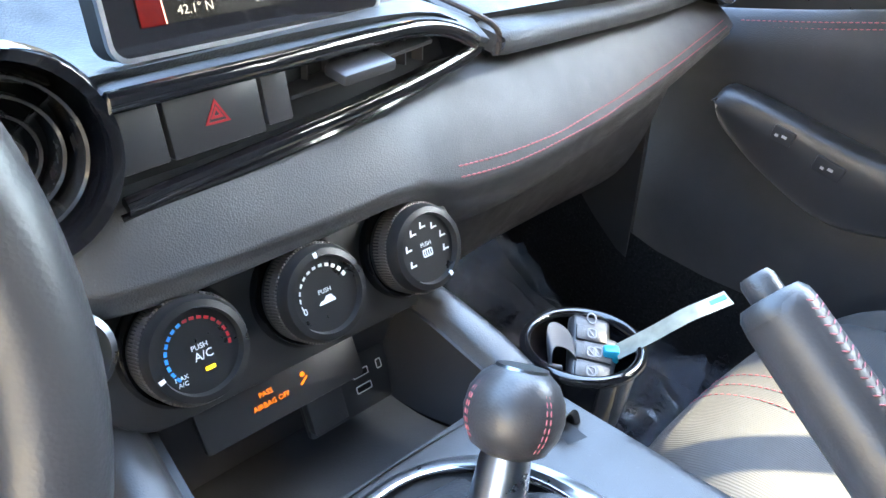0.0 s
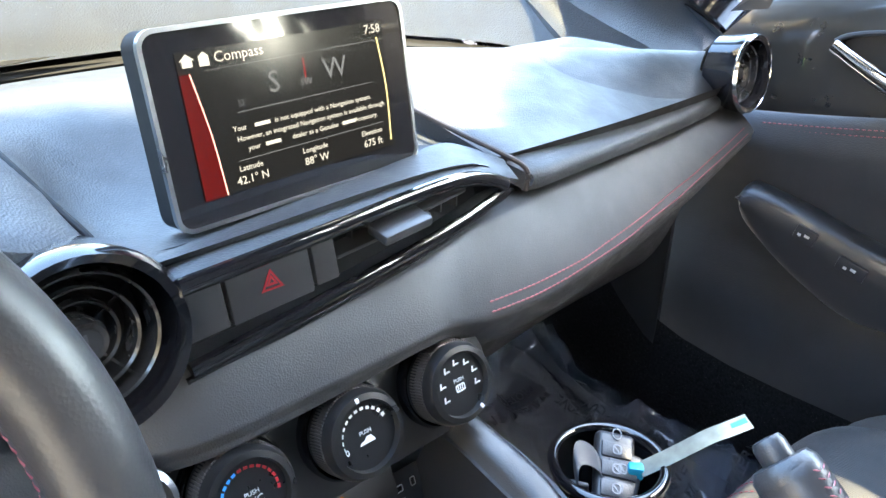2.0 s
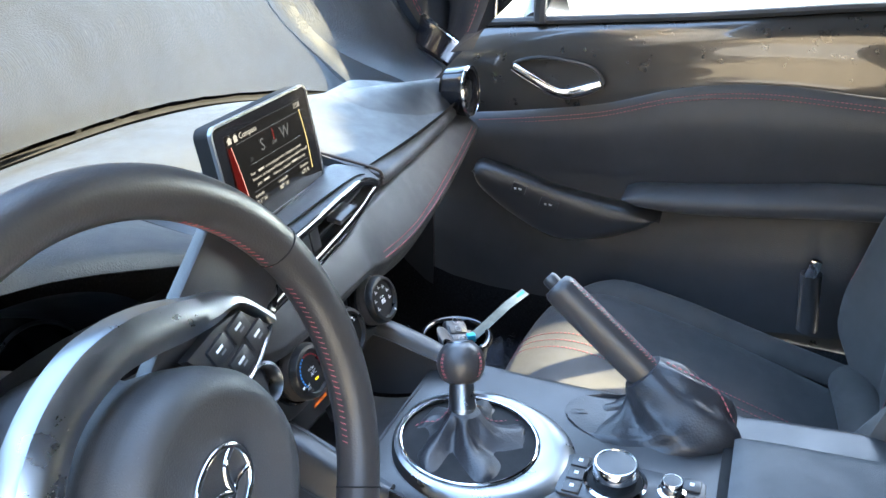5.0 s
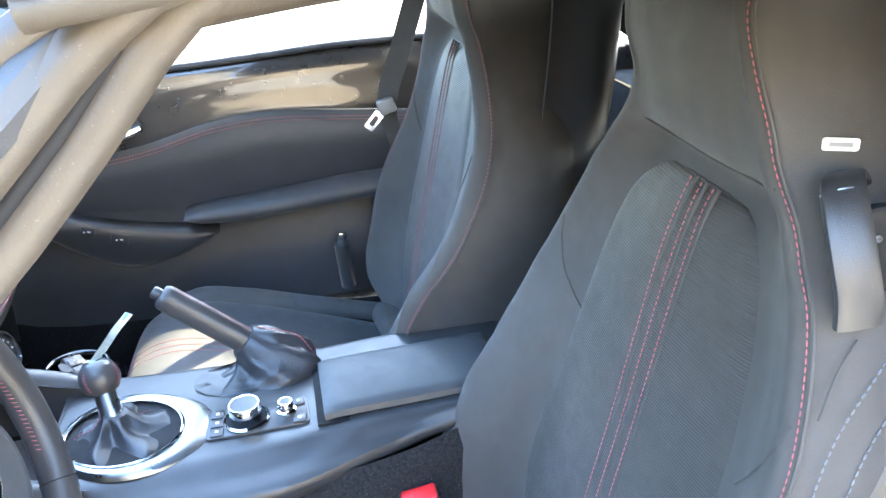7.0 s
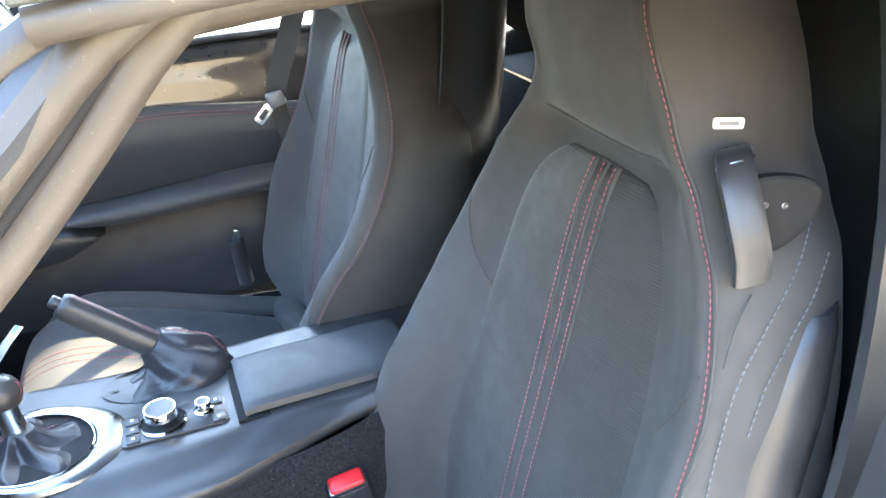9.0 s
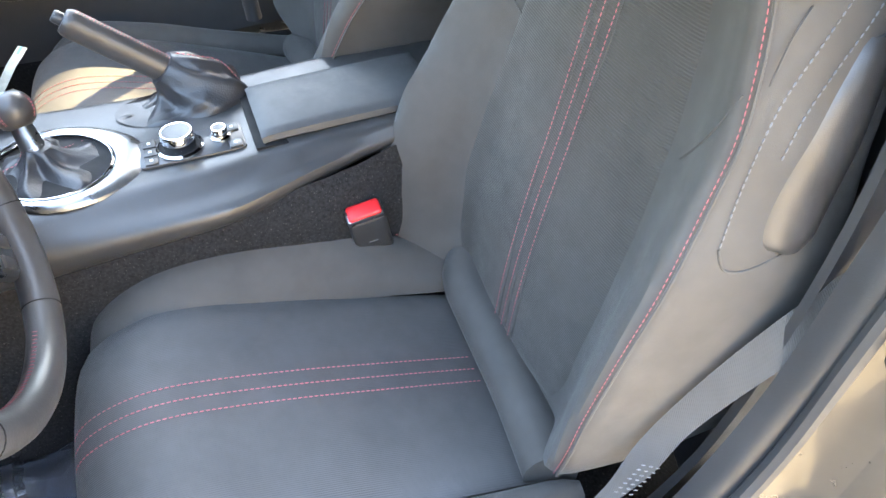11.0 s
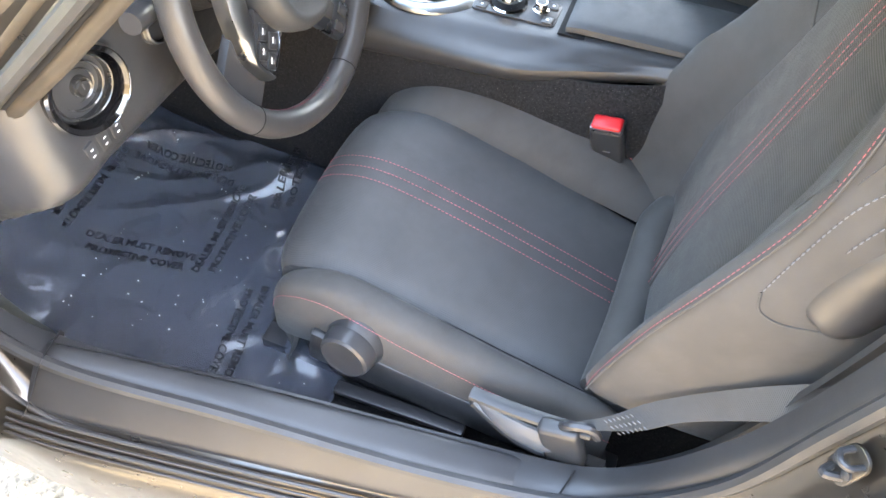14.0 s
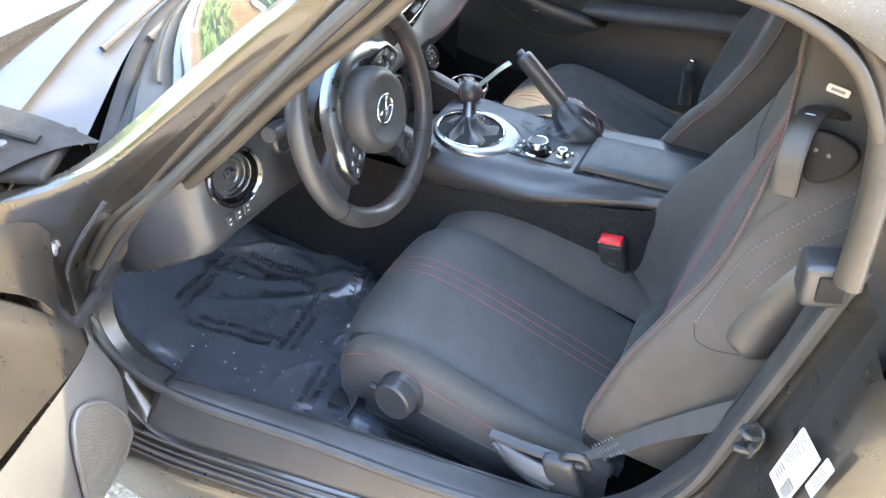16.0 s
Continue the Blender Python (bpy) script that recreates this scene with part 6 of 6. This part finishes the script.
# belt guide on the shoulder
gm = facing((-.486, -.133, .972), (-.92, .36, .14))
part("belt_guide_base", plate(spline([(-.036, .008), (-.014, .022), (.014, .023), (.030, .014), (.027, -.008), (.010, -.028), (-.006, -.033), (-.016, -.020), (-.032, -.006)], 36, closed=True).tolist(), .009, gm, .003), DARK, driver, "black belt guide plate", smooth=False)
G1 = [(-.446, -.130, .996), (-.455, -.117, 1.003), (-.468, -.106, 1.002), (-.483, -.101, .988), (-.497, -.101, .965), (-.505, -.104, .943), (-.506, -.107, .924)]
bm = bmesh.new()
S = spline(G1, 30)
wd = np.array((-.18, -.96, .18))
wd = wd / np.linalg.norm(wd)
T = np.gradient(S, axis=0)
N = np.cross(T, wd)
N = N / np.linalg.norm(N, axis=1, keepdims=True)
grid(bm, [[p + wd * .0145 * math.copysign(abs(math.cos(a)) ** .5, math.cos(a)) + n * .0046 * math.copysign(abs(math.sin(a)) ** .6, math.sin(a)) for a in np.linspace(0, 6.283, 14, endpoint=False)] for p, n in zip(S, N)], close_u=True)
bm.verts.ensure_lookup_table()
bm.faces.new([bm.verts[i] for i in range(14)])
bm.faces.new([bm.verts[len(bm.verts) - 14 + i] for i in range(14)])
part("belt_guide_loop", bm, PLASTIC, driver, "curved black belt guide arm")
part("guide_joint", tube([tuple(S[9] - wd * .0147), tuple(S[9] + N[9] * .0049), tuple(S[9] + wd * .0147)], .0008, 6, count=8), SATIN, driver)
for dx in (.004, -.010):
    part("guide_screw", lathe([(.0024, .008), (.0024, .0094), (.0016, .0100), (.0005, .0090)], gm @ pose(dx, .002, 0), 16), KNURL, driver)
tp = flank(-.122, 1.020, .0012)
tgm = facing(tp, (-.95, .28, .10))
part("airbag_tag", plate(round_rect(.024, .0085, .002), .0014, tgm), PAPER, driver, "small white tag")
part("tag_print", box((.015, .0028, .0003), tgm @ pose(0, 0, .0016), 0), GREY_PRINT, driver)
# piping lines on the side of the backrest
upper = stitches([flank(y, z, .0012) for y, z in ((-.190, .952), (-.161, .925), (-.128, .888), (-.098, .846), (-.083, .785), (-.072, .735))], .0062, .0042, .0009)
lower = stitches([flank(y, z, .0012) for y, z in ((-.200, .925), (-.176, .900), (-.146, .870), (-.122, .838), (-.108, .800))], .0062, .0042, .0009)
part("side_stitching", upper, GREY_THREAD, driver, "pale grey side stitching")
part("side_stitching", lower, GREY_THREAD, driver, "pale grey side stitching")
part("side_seam", tube([flank(y, z, .0004) for y, z in ((-.088, .862), (-.10, .89), (-.115, .91))], .0010, 6, count=20), CLOTH, driver)
part("side_seam", tube([flank(y, z, .0004) for y, z in ((-.072, .735), (-.080, .716), (-.105, .712), (-.15, .722))], .0012, 6, count=24), CLOTH, driver)
F = [[flank(y0 - .004, z, -.002), flank((y0 * 2 + y1) / 3, z, .007), flank((y0 + y1 * 2) / 3, z, .009), flank(y1, z, .004)] for z, y0, y1 in ((.885, -.165, -.215), (.85, -.140, -.205), (.81, -.120, -.195), (.775, -.106, -.185), (.748, -.100, -.175), (.732, -.104, -.168), (.722, -.116, -.160))]
part("side_cover", pad(F, 16, 26, .003, .008, 0, True), PLASTIC, driver, "smooth moulded cover in the side of the backrest")

# ---------------------------------------------------------------- belts


def belt(name, pts, across, label, width=.046, parent=None):
    """Flat webbing along a curve; across: the direction of its width at each control point."""
    S, W = spline(pts, 60), spline(across, 60)
    W = W / np.linalg.norm(W, axis=1, keepdims=True) * width / 2
    T = np.gradient(S, axis=0)
    N = np.cross(T, W)
    N = N / np.linalg.norm(N, axis=1, keepdims=True) * .0007
    bm = bmesh.new()
    grid(bm, [[p - w - n, p - w * .4 - n, p + w * .4 - n, p + w - n, p + w + n, p - w + n] for p, w, n in zip(S, W, N)], close_u=True)
    return part(name, bm, WEB, parent, label)


db = thing("driver_seat_belt", "grey-black belt webbing running from the sill anchor behind the seat", "seat belt", (-.58, 0, .40))
belt("webbing", [(-.585, .010, .445), (-.583, -.030, .490), (-.574, -.065, .535), (-.578, -.120, .610), (-.592, -.185, .700), (-.61, -.26, .80)], [(.2, .6, -.6), (.3, .6, -.5), (.6, .5, -.2), (.8, .4, -.1), (.9, .3, 0), (.9, .3, 0)], "grey-black woven webbing", parent=db)
part("anchor_cover", box((.024, .052, .085), pose(-.590, .020, .395, -20, 0, 0), .008, 3), PLASTIC, db, "black plastic anchor sleeve")
part("anchor_loop", tube([(-.588, .030, .432), (-.592, .022, .452), (-.590, .000, .458), (-.588, -.012, .440)], .006, 8, count=16), SMOOTH, db)
bm = bmesh.new()
for i in range(7):
    for j in range(3):
        c = np.array((-.594, -.030 - .0065 * i * .5 + .010 * j, .480 + .0058 * i + .008 * j))
        stitches([tuple(c), tuple(c + np.array((0, .006, .004)))], 1, .006, .0008, bm)
part("webbing_stitching", bm, GREY_THREAD, db)
bk = thing("belt_buckle", "black seat belt buckle with red release button", "belt buckle", (-.125, .085, .42))
bmx = pose(-.136, .088, .455, -14, -12, 0)
part("buckle_body", box((.028, .050, .085), bmx, .007, 3), PLASTIC, bk)
part("buckle_frame", box((.026, .048, .010), bmx @ pose(0, 0, .042), .003), SATIN, bk)
part("release_button", box((.024, .044, .014), bmx @ pose(0, 0, .044), .004, 3), RED, bk, "red release button")
part("buckle_mark", box((.0006, .012, .002), bmx @ pose(-.0143, 0, -.005), 0), GREY_PRINT, bk)
pb = thing("passenger_seat_belt", "grey belt webbing with latch hanging beside the seat", "seat belt", (.60, -.05, .8))
belt("webbing", [(.600, -.075, 1.12), (.602, -.045, 1.02), (.604, -.010, .90), (.604, .018, .80), (.606, .0, .72), (.61, -.06, .55)], [(.4, .9, .2)] * 6, "grey woven webbing", .040, parent=pb)
part("latch_block", box((.020, .034, .030), pose(.600, .020, .790, -20, 0, 0), .005), mat("grey_plastic", (.22, .22, .23), .4), pb, "grey plastic latch body")
part("latch_tongue", ring(round_rect(.020, .040, .004), round_rect(.010, .022, .003), .002, facing((.598, .045, .762), (-1, .1, 0)) @ pose(0, 0, 0, 0, 0, -38)), CHROME, pb, "chrome latch tongue")
rb = thing("seat_hinge", "chrome-tipped outer hinge cover of the passenger's seat", "seat hinge", (.61, .10, .45))
part("hinge_cover", tube([(.612, .105, .40), (.614, .112, .45), (.612, .118, .50)], .016, 10, count=14), PLASTIC, rb)
part("hinge_clip", box((.014, .018, .032), pose(.604, .118, .512, 10, 0, 0), .003), CHROME, rb)

# ---------------------------------------------------------------- door post fittings
part("belt_outlet", box((.040, .046, .050), pose(-.630, -.160, .928, -10, 0, 14), .008, 3), PLASTIC, car, "black belt outlet at the pillar top")
part("outlet_slot", box((.006, .024, .030), pose(-.6495, -.166, .930, -10, 0, 14), .002), DARK, car)
st = thing("door_striker", "dark metal door striker on the pillar", "door striker", (-.70, -.15, .70))
sx = facing((-.658, -.170, .708), (-.50, .85, .15))
part("striker_plate", plate(round_rect(.026, .046, .011), .003, sx, .001), PAINT, st)
part("striker_loop", tube([(sx @ Vector(p))[:] for p in ((-.008, .014, .002), (-.007, .014, .016), (0, .014, .021), (.007, .014, .016), (.008, .014, .002))], .0032, 8, count=24), SMOOTH, st)
part("striker_post", tube([(sx @ Vector(p))[:] for p in ((-.006, -.016, .002), (0, -.014, .016), (.006, -.012, .002))], .004, 8, count=16), SMOOTH, st)
for dx in (-.007, .007):
    part("striker_bolt", lathe([(.0045, .003), (.0045, .006), (.0005, .007)], sx @ pose(dx, -.004, 0), 16), SMOOTH, st)
lm = facing((-.712, -.205, .756), (-.54, .84, .0))
sticker = thing("pillar_sticker", "white information sticker with black print on the door pillar", "sticker", (-.742, -.176, .745))
part("paper", plate(round_rect(.036, .090, .002), .0008, lm @ pose(0, 0, .003, 0, 0, -3)), PAPER, sticker, smooth=False)
rng = random.Random(7)
face = lm @ pose(0, 0, .0042, 0, 0, -3) @ Matrix.Diagonal((.9, .83, 1, 1))
for i in range(11):
    w = rng.uniform(.008, .022)
    part("print_bar", box((w, .0018, .0004), face @ pose(-.017 + w / 2, .047 - .0052 * i, 0), 0), GREY_PRINT, sticker)
for i in range(9):
    part("code_bar", box((.014, .0008 + .0008 * (i % 3 == 0), .0004), face @ pose(.010, -.018 - .0034 * i, 0), 0), INK, sticker)
for i in range(4):
    part("print_bar", box((.010, .003, .0004), face @ pose(-.011, -.018 - .0066 * i, 0), 0), GREY_PRINT, sticker)
tyre_note = thing("pillar_label", "small white label beside the large one on the door pillar", "sticker", (-.735, -.222, .80))
part("paper", plate(round_rect(.013, .052, .0015), .0008, lm @ pose(.031, .030, .004, 0, 0, -3)), PAPER, tyre_note, smooth=False)
for i in range(4):
    part("print_bar", box((.0012, .030, .0004), lm @ pose(.027 + .0026 * i, .030, .0050, 0, 0, -3), 0), GREY_PRINT, tyre_note)

# ---------------------------------------------------------------- protective film on the floors


def film_material():
    m = bpy.data.materials.new("protective_film_sheet")
    m.use_nodes = True
    nt = m.node_tree
    b = nt.nodes["Principled BSDF"]
    b.inputs["Base Color"].default_value = (.098, .110, .138, 1)
    b.inputs["Roughness"].default_value = .07
    b.inputs["Coat Weight"].default_value = 1.0
    bump = nt.nodes.new("ShaderNodeBump")
    bump.inputs["Strength"].default_value, bump.inputs["Distance"].default_value = .8, .005
    fine = nt.nodes.new("ShaderNodeBump")
    fine.inputs["Strength"].default_value, fine.inputs["Distance"].default_value = .5, .0012
    nt.links.new(noise_tex(nt, 95, 3, .7, (1, .6, 1)), fine.inputs["Height"])
    nt.links.new(noise_tex(nt, 24, 3, .55, (1, .4, 1)), bump.inputs["Height"])
    nt.links.new(fine.outputs[0], bump.inputs["Normal"])
    nt.links.new(bump.outputs[0], b.inputs["Normal"])
    t, mix = nt.nodes.new("ShaderNodeBsdfTransparent"), nt.nodes.new("ShaderNodeMixShader")
    t.inputs[0].default_value = (.75, .8, .9, 1)
    mix.inputs[0].default_value = .66
    nt.links.new(t.outputs[0], mix.inputs[1])
    nt.links.new(b.outputs[0], mix.inputs[2])
    nt.links.new(mix.outputs[0], nt.nodes["Material Output"].inputs[0])
    return m


SHEET = film_material()


def film_z(x, y, cx, seed):
    base = float(np.interp(y, (.3, .8, .9, .98, 1.05), (.200, .204, .228, .272, .36)))
    n = noise.noise((x * 5 + seed, y * 3, 0)) * .006 + noise.noise((x * 18 + seed, y * 8, 3)) * .003
    u = x - cx
    ridge = abs(noise.noise((u * 7 + y * 5, y * 2.2 - u * 3, seed)))
    fold = .010 * max(0, 1 - ridge * 7) * (.4 + max(0, u + .05) * 5)
    near = .032 * math.exp(-((y - .44 - u * .25) / .045) ** 2) * (1 + noise.noise((x * 15, y * 20, seed + 5)))
    edge = .022 * math.exp(-((u - .165) / .03) ** 2) * (1 + noise.noise((y * 14, seed, 0)))
    crinkle = (.016 if cx > 0 else .004) * (max(0, 1 - 6 * abs(noise.noise((x * 9 + seed, y * 9, 1)))) + .6 * max(0, 1 - 6 * abs(noise.noise((x * 19 - y * 8, y * 15 + seed, 5)))))
    return base + n + fold + near + edge + crinkle + .10 * max(0, abs(u) - (.26 if u < 0 else .19))


def film(name, cx, seed, y0, y1, label):
    ob = thing(name, label, "floor cover", (cx, .65, .2))
    bm = bmesh.new()
    grid(bm, [[(x, y, film_z(x, y, cx, seed)) for x in np.linspace(cx - (.285 if cx < 0 else .215), cx + .215, 100)] for y in np.linspace(y0, y1, 120)])
    part("film_sheet", bm, SHEET, ob, "clear blue-tinted plastic film, creased and glossy")
    return ob


df = film("driver_floor_film", -.395, 1.0, .34, 1.0, "glossy protective plastic film with black warning print over the driver's carpet")
pf = film("passenger_floor_film", .415, 7.0, .36, 1.03, "creased glossy protective plastic film over the passenger's carpet")
LINES = ("DEALER MUST REMOVE", "PROTECTIVE COVER")
for cx, parent in ((0, df), (.83, pf)):
    for (x, y), rot in (((-.452, .745), -80), ((-.368, .648), 4), ((-.285, .765), 95), ((-.385, .872), 182), ((-.530, .512), 188), ((-.20, .60), 8)):
        for k, line in enumerate(LINES):
            a = radians(rot)
            px, py = x + cx + .024 * k * math.sin(a), y - .024 * k * math.cos(a)
            writing("warning_print", line, .0178, pose(px, py, film_z(px, py, -.395 + cx, 1.0 if cx == 0 else 7.0) + .0045, 0, 0, rot), INK, parent, bold=.0004)
            for v in parent.children[-1].data.vertices:
                wx, wy = v.co.x + parent.location.x, v.co.y + parent.location.y
                v.co.z = film_z(wx, wy, -.395 + cx, 1.0 if cx == 0 else 7.0) + .0009 - parent.location.z
rng = random.Random(3)
crumbs = bmesh.new()
for _ in range(75):
    x, y, s = rng.uniform(-.60, -.22), rng.uniform(.38, .86), rng.uniform(.0006, .0016)
    box((s * rng.uniform(1, 3), s, s * .6), pose(x, y, film_z(x, y, -.395, 1.0) + .001, 0, 0, rng.uniform(0, 180)), 0, bm=crumbs)
solo("crumbs", crumbs, mat("pale_grit", (.6, .57, .5), .9), "specks of pale grit lying on the film", "grit", kind="stuff")

# mat of the pedal box and the net behind the seats
ped = thing("pedals", "black rubber pedals in the driver's footwell", "pedals", (-.38, .93, .3))
for x, w, h, z in ((-.30, .045, .14, .33), (-.40, .07, .055, .37), (-.49, .065, .055, .37)):
    part("pedal", box((w, .012, h), pose(x, .91, z, 35, 0, 0), .004), RUBBER, ped)
    part("pedal_arm", tube([(x, .93, z + .02), (x, .97, .48), (x, .98, .60)], .007, 8, count=10), SMOOTH, ped)
net = thing("rear_storage", "dark storage bins and net behind the seats", "storage", (0, -.32, .6))
for x in (-.30, 0.03, .32):
    part("bin_lid", box((.22, .02, .22), pose(x, -.335, .62, 12, 0, 0), .01), PLASTIC, net)
part("bin_latch", box((.04, .012, .05), pose(.03, -.318, .70, 12, 0, 0), .003), SMOOTH, net)
part("wind_deflector", plate(round_rect(.34, .13, .03), .006, facing((.0, -.36, .93), (0, 1, .15))), DARK, net)
edge = thing("rear_window_edge", "pale green edge of the rear window behind the driver's seat", "window edge", (-.25, -.315, 1.0))
part("glass_edge", tube([(-.165, -.315, 1.086), (-.183, -.315, 1.071), (-.266, -.315, 1.009), (-.334, -.315, .948)], .0040, 8, count=16, flat=1.6), mat("pale_glass_edge", (.42, .50, .47), .3), edge)
part("edge_trim", tube([(-.150, -.318, 1.062), (-.168, -.318, 1.048), (-.252, -.318, .984), (-.322, -.318, .930)], .0110, 10, count=16), SMOOTH, edge, "black glossy window trim")
hoops = thing("roll_hoops", "black roll hoop covers behind the seats", "roll hoop", (0, -.34, .9))
for x in (-.33, .36):
    part("hoop", tube([(x - .15, -.345, .80), (x - .14, -.36, .96), (x - .06, -.37, 1.04), (x + .06, -.37, 1.04), (x + .14, -.36, .96), (x + .15, -.345, .80)], .028, 12, count=40), PLASTIC, hoops)

# wiper and washer details at the scuttle
wp = thing("wiper", "black windscreen wiper resting at the foot of the glass", "wiper", (-.2, 1.0, .78))
part("wiper_arm", tube([(-.42, .98, .752), (-.2, 1.0, .782), (.05, 1.0, .796)], .006, 8, count=20), SMOOTH, wp)
part("wiper_blade", tube([(-.36, .93, .762), (-.1, .975, .786), (.18, .985, .792)], .005, 8, count=20), RUBBER, wp)
bc = thing("bonnet_corner", "black scuttle corner trim beside the bonnet", "trim", (-.63, .90, .72))
part("corner_trim", box((.12, .13, .02), pose(-.675, .90, .716, -4, -6, 20), .008, 3), DARK, bc)
part("corner_bolt", lathe([(.012, 0), (.012, .008), (.0005, .010)], pose(-.665, .93, .728), 12), SATIN, bc)


# ---------------------------------------------------------------- planting and house, for the view past the bonnet and the reflections
LEAF = mat("green_leaf", (.075, .14, .03), .5, vary=.5, vary_scale=6)
LEAF2 = mat("olive_leaf", (.09, .115, .045), .5, vary=.5, vary_scale=4)
BARK = mat("bark", (.12, .09, .065), .9, grain=1, grain_scale=60)


def leaves(bm, rng, centre, radius, n, size):
    for _ in range(n):
        d = Vector((rng.gauss(0, 1), rng.gauss(0, 1), rng.gauss(0, 1))).normalized() * rng.uniform(.55, 1.05)
        c = Vector(centre) + Vector((d.x * radius[0], d.y * radius[1], d.z * radius[2]))
        u = Vector((rng.gauss(0, 1), rng.gauss(0, 1), rng.gauss(0, .6))).normalized()
        v = u.orthogonal().normalized()
        s = size * rng.uniform(.6, 1.3)
        bm.faces.new([bm.verts.new(c + u * a * s + v * b * s * .5) for a, b in ((-1, 0), (-.2, 1), (1, 0), (-.2, -1))])


rng = random.Random(11)
bm = bmesh.new()
grid(bm, [[(x, y, .02 + .012 * noise.noise((x * 2, y * 2, 0))) for x in np.linspace(-3, 9, 40)] for y in np.linspace(2.7, 8.5, 20)])
for _ in range(9000):
    x, y, a = rng.uniform(-1, 7), rng.uniform(2.75, 6), rng.uniform(0, 6.28)
    h = rng.uniform(.04, .10)
    bm.faces.new([bm.verts.new(p) for p in ((x - .012 * math.cos(a), y - .012 * math.sin(a), .015), (x + .012 * math.cos(a), y + .012 * math.sin(a), .015), (x + rng.uniform(-.03, .03), y + rng.uniform(-.03, .03), h))])
solo("lawn", bm, mat("lawn_grass", (.10, .20, .025), .7, vary=.5, vary_scale=9), "sunlit green lawn beyond the drive", "lawn", kind="stuff", smooth=False)
for hx in (-3.2, -1.2, .9, 3.0, 5.2, 7.4):
    hd = thing("hedge", "clipped green hedge in front of the drive", "hedge", (hx, 4.6, 0), group="hedges along the drive")
    bm = bmesh.new()
    for k in range(14):
        leaves(bm, rng, (hx + rng.uniform(-1, 1), 4.6 + rng.uniform(-.25, .25), rng.uniform(.25, .95)), (.45, .4, .32), 190, .055)
    part("foliage", bm, LEAF, hd, smooth=False)
    part("stems", tube([(hx, 4.6, 0), (hx + .05, 4.6, .4), (hx, 4.6, .8)], .03, 6, count=6), BARK, hd)
# unseen tree, added only to block sun from the roll and driver's dash
shade = thing("shade_tree", "unseen tree added so that its leaf clumps keep the sun off the dashboard", "tree", (4.6, -4.2, 0))
part("trunk", tube([(4.6, -4.2, 0), (4.5, -4.1, 2.2), (4.6, -4.0, 4.4)], .2, 10, count=10, taper=[1, .8, .4]), BARK, shade)
part("limb", tube([(4.5, -4.1, 2.3), (3.4, -2.9, 2.9), (2.1, -1.65, 3.2), (1.2, -1.5, 3.32)], .06, 8, count=12, taper=[1, .6, .3]), BARK, shade)
# first clumps lie on the sun's rays to the dashboard
bm = bmesh.new()
leaves(bm, rng, (2.03, -1.61, 3.20), (.25, .21, .14), 1500, .06)
leaves(bm, rng, (2.03, -1.61, 3.20), (.16, .13, .09), 900, .06)
for k in (-.2, .12):
    leaves(bm, rng, (1.23 + k, -1.52, 3.30), (.25, .12, .11), 1500, .06)
    leaves(bm, rng, (1.23 + k, -1.52, 3.30), (.15, .08, .07), 800, .06)
for k in range(14):
    leaves(bm, rng, (4.6 + rng.uniform(-1, 1), -4.0 + rng.uniform(-1, 1), rng.uniform(3.6, 5.6)), (.8, .8, .5), 120, .14)
part("crown", bm, LEAF2, shade, smooth=False)
for tx, ty, h in ((-6, 10, 6.5), (-1.5, 13, 7.5), (-11, 5, 7), (4.5, 16, 8), (-9, -6, 7), (11, 15, 8)):
    tr = thing("tree", "leafy olive-green garden tree", "tree", (tx, ty, 0), group="garden trees")
    part("trunk", tube([(tx, ty, 0), (tx + .1, ty, h * .3), (tx - .1, ty + .1, h * .62)], .16, 8, count=8, taper=[1, .8, .4]), BARK, tr)
    for k in range(4):
        a = k * 1.6
        part("limb", tube([(tx, ty, h * .35), (tx + math.cos(a) * .7, ty + math.sin(a) * .7, h * .55), (tx + math.cos(a) * 1.3, ty + math.sin(a) * 1.3, h * .75)], .06, 6, count=6, taper=[1, .5]), BARK, tr)
    bm = bmesh.new()
    for k in range(16):
        leaves(bm, rng, (tx + rng.uniform(-1.6, 1.6), ty + rng.uniform(-1.6, 1.6), h * rng.uniform(.45, .95)), (.9, .9, .6), 130, .16)
    part("crown", bm, LEAF2, tr, smooth=False)
house = thing("house", "brown brick house with pale garage door beyond the hedge", "house", (5, 11, 0))
BRICKWALL = mat("brown_brick", (.26, .15, .09), .85, vary=.35, vary_scale=2.5)
part("wall", box((11, 5, 3.0), pose(6.5, 12, 1.5), .02), BRICKWALL, house)
part("roof", plate([(-6.2, -3), (6.2, -3), (5.0, 0), (-5.0, 0)], .12, pose(6.5, 12, 3.0, 32, 0, 0)), mat("brown_shingles", (.14, .10, .08), .9, grain=1, grain_scale=12), house)
for wx in (2.6, 5.0):
    wdw = part("window", box((1.2, .06, 1.2), pose(wx, 9.48, 1.6), .01), PIANO, house, "dark window")
    part("frame", ring(round_rect(1.36, 1.36, .02, 3), round_rect(1.2, 1.2, .02, 3), .06, facing((wx, 9.5, 1.6), (0, -1, 0))), PAPER, wdw)
part("garage_door", box((2.6, .05, 2.1), pose(9.0, 9.48, 1.05), .01), PAPER, house, "white garage door")

# unseen plain wall behind the camera, added to bounce warm light and close the place
bounce_wall = thing("neighbour_house", "unseen plain tan wall added to bounce warm light into the car", "house", (-6.5, 0, 0))
part("wall_face", box((.3, 22, 3.4), pose(-6.5, -1, 1.7), .02), mat("tan_render", (.34, .28, .20), .9, vary=.15, vary_scale=3, grain=.5, grain_scale=60), bounce_wall)
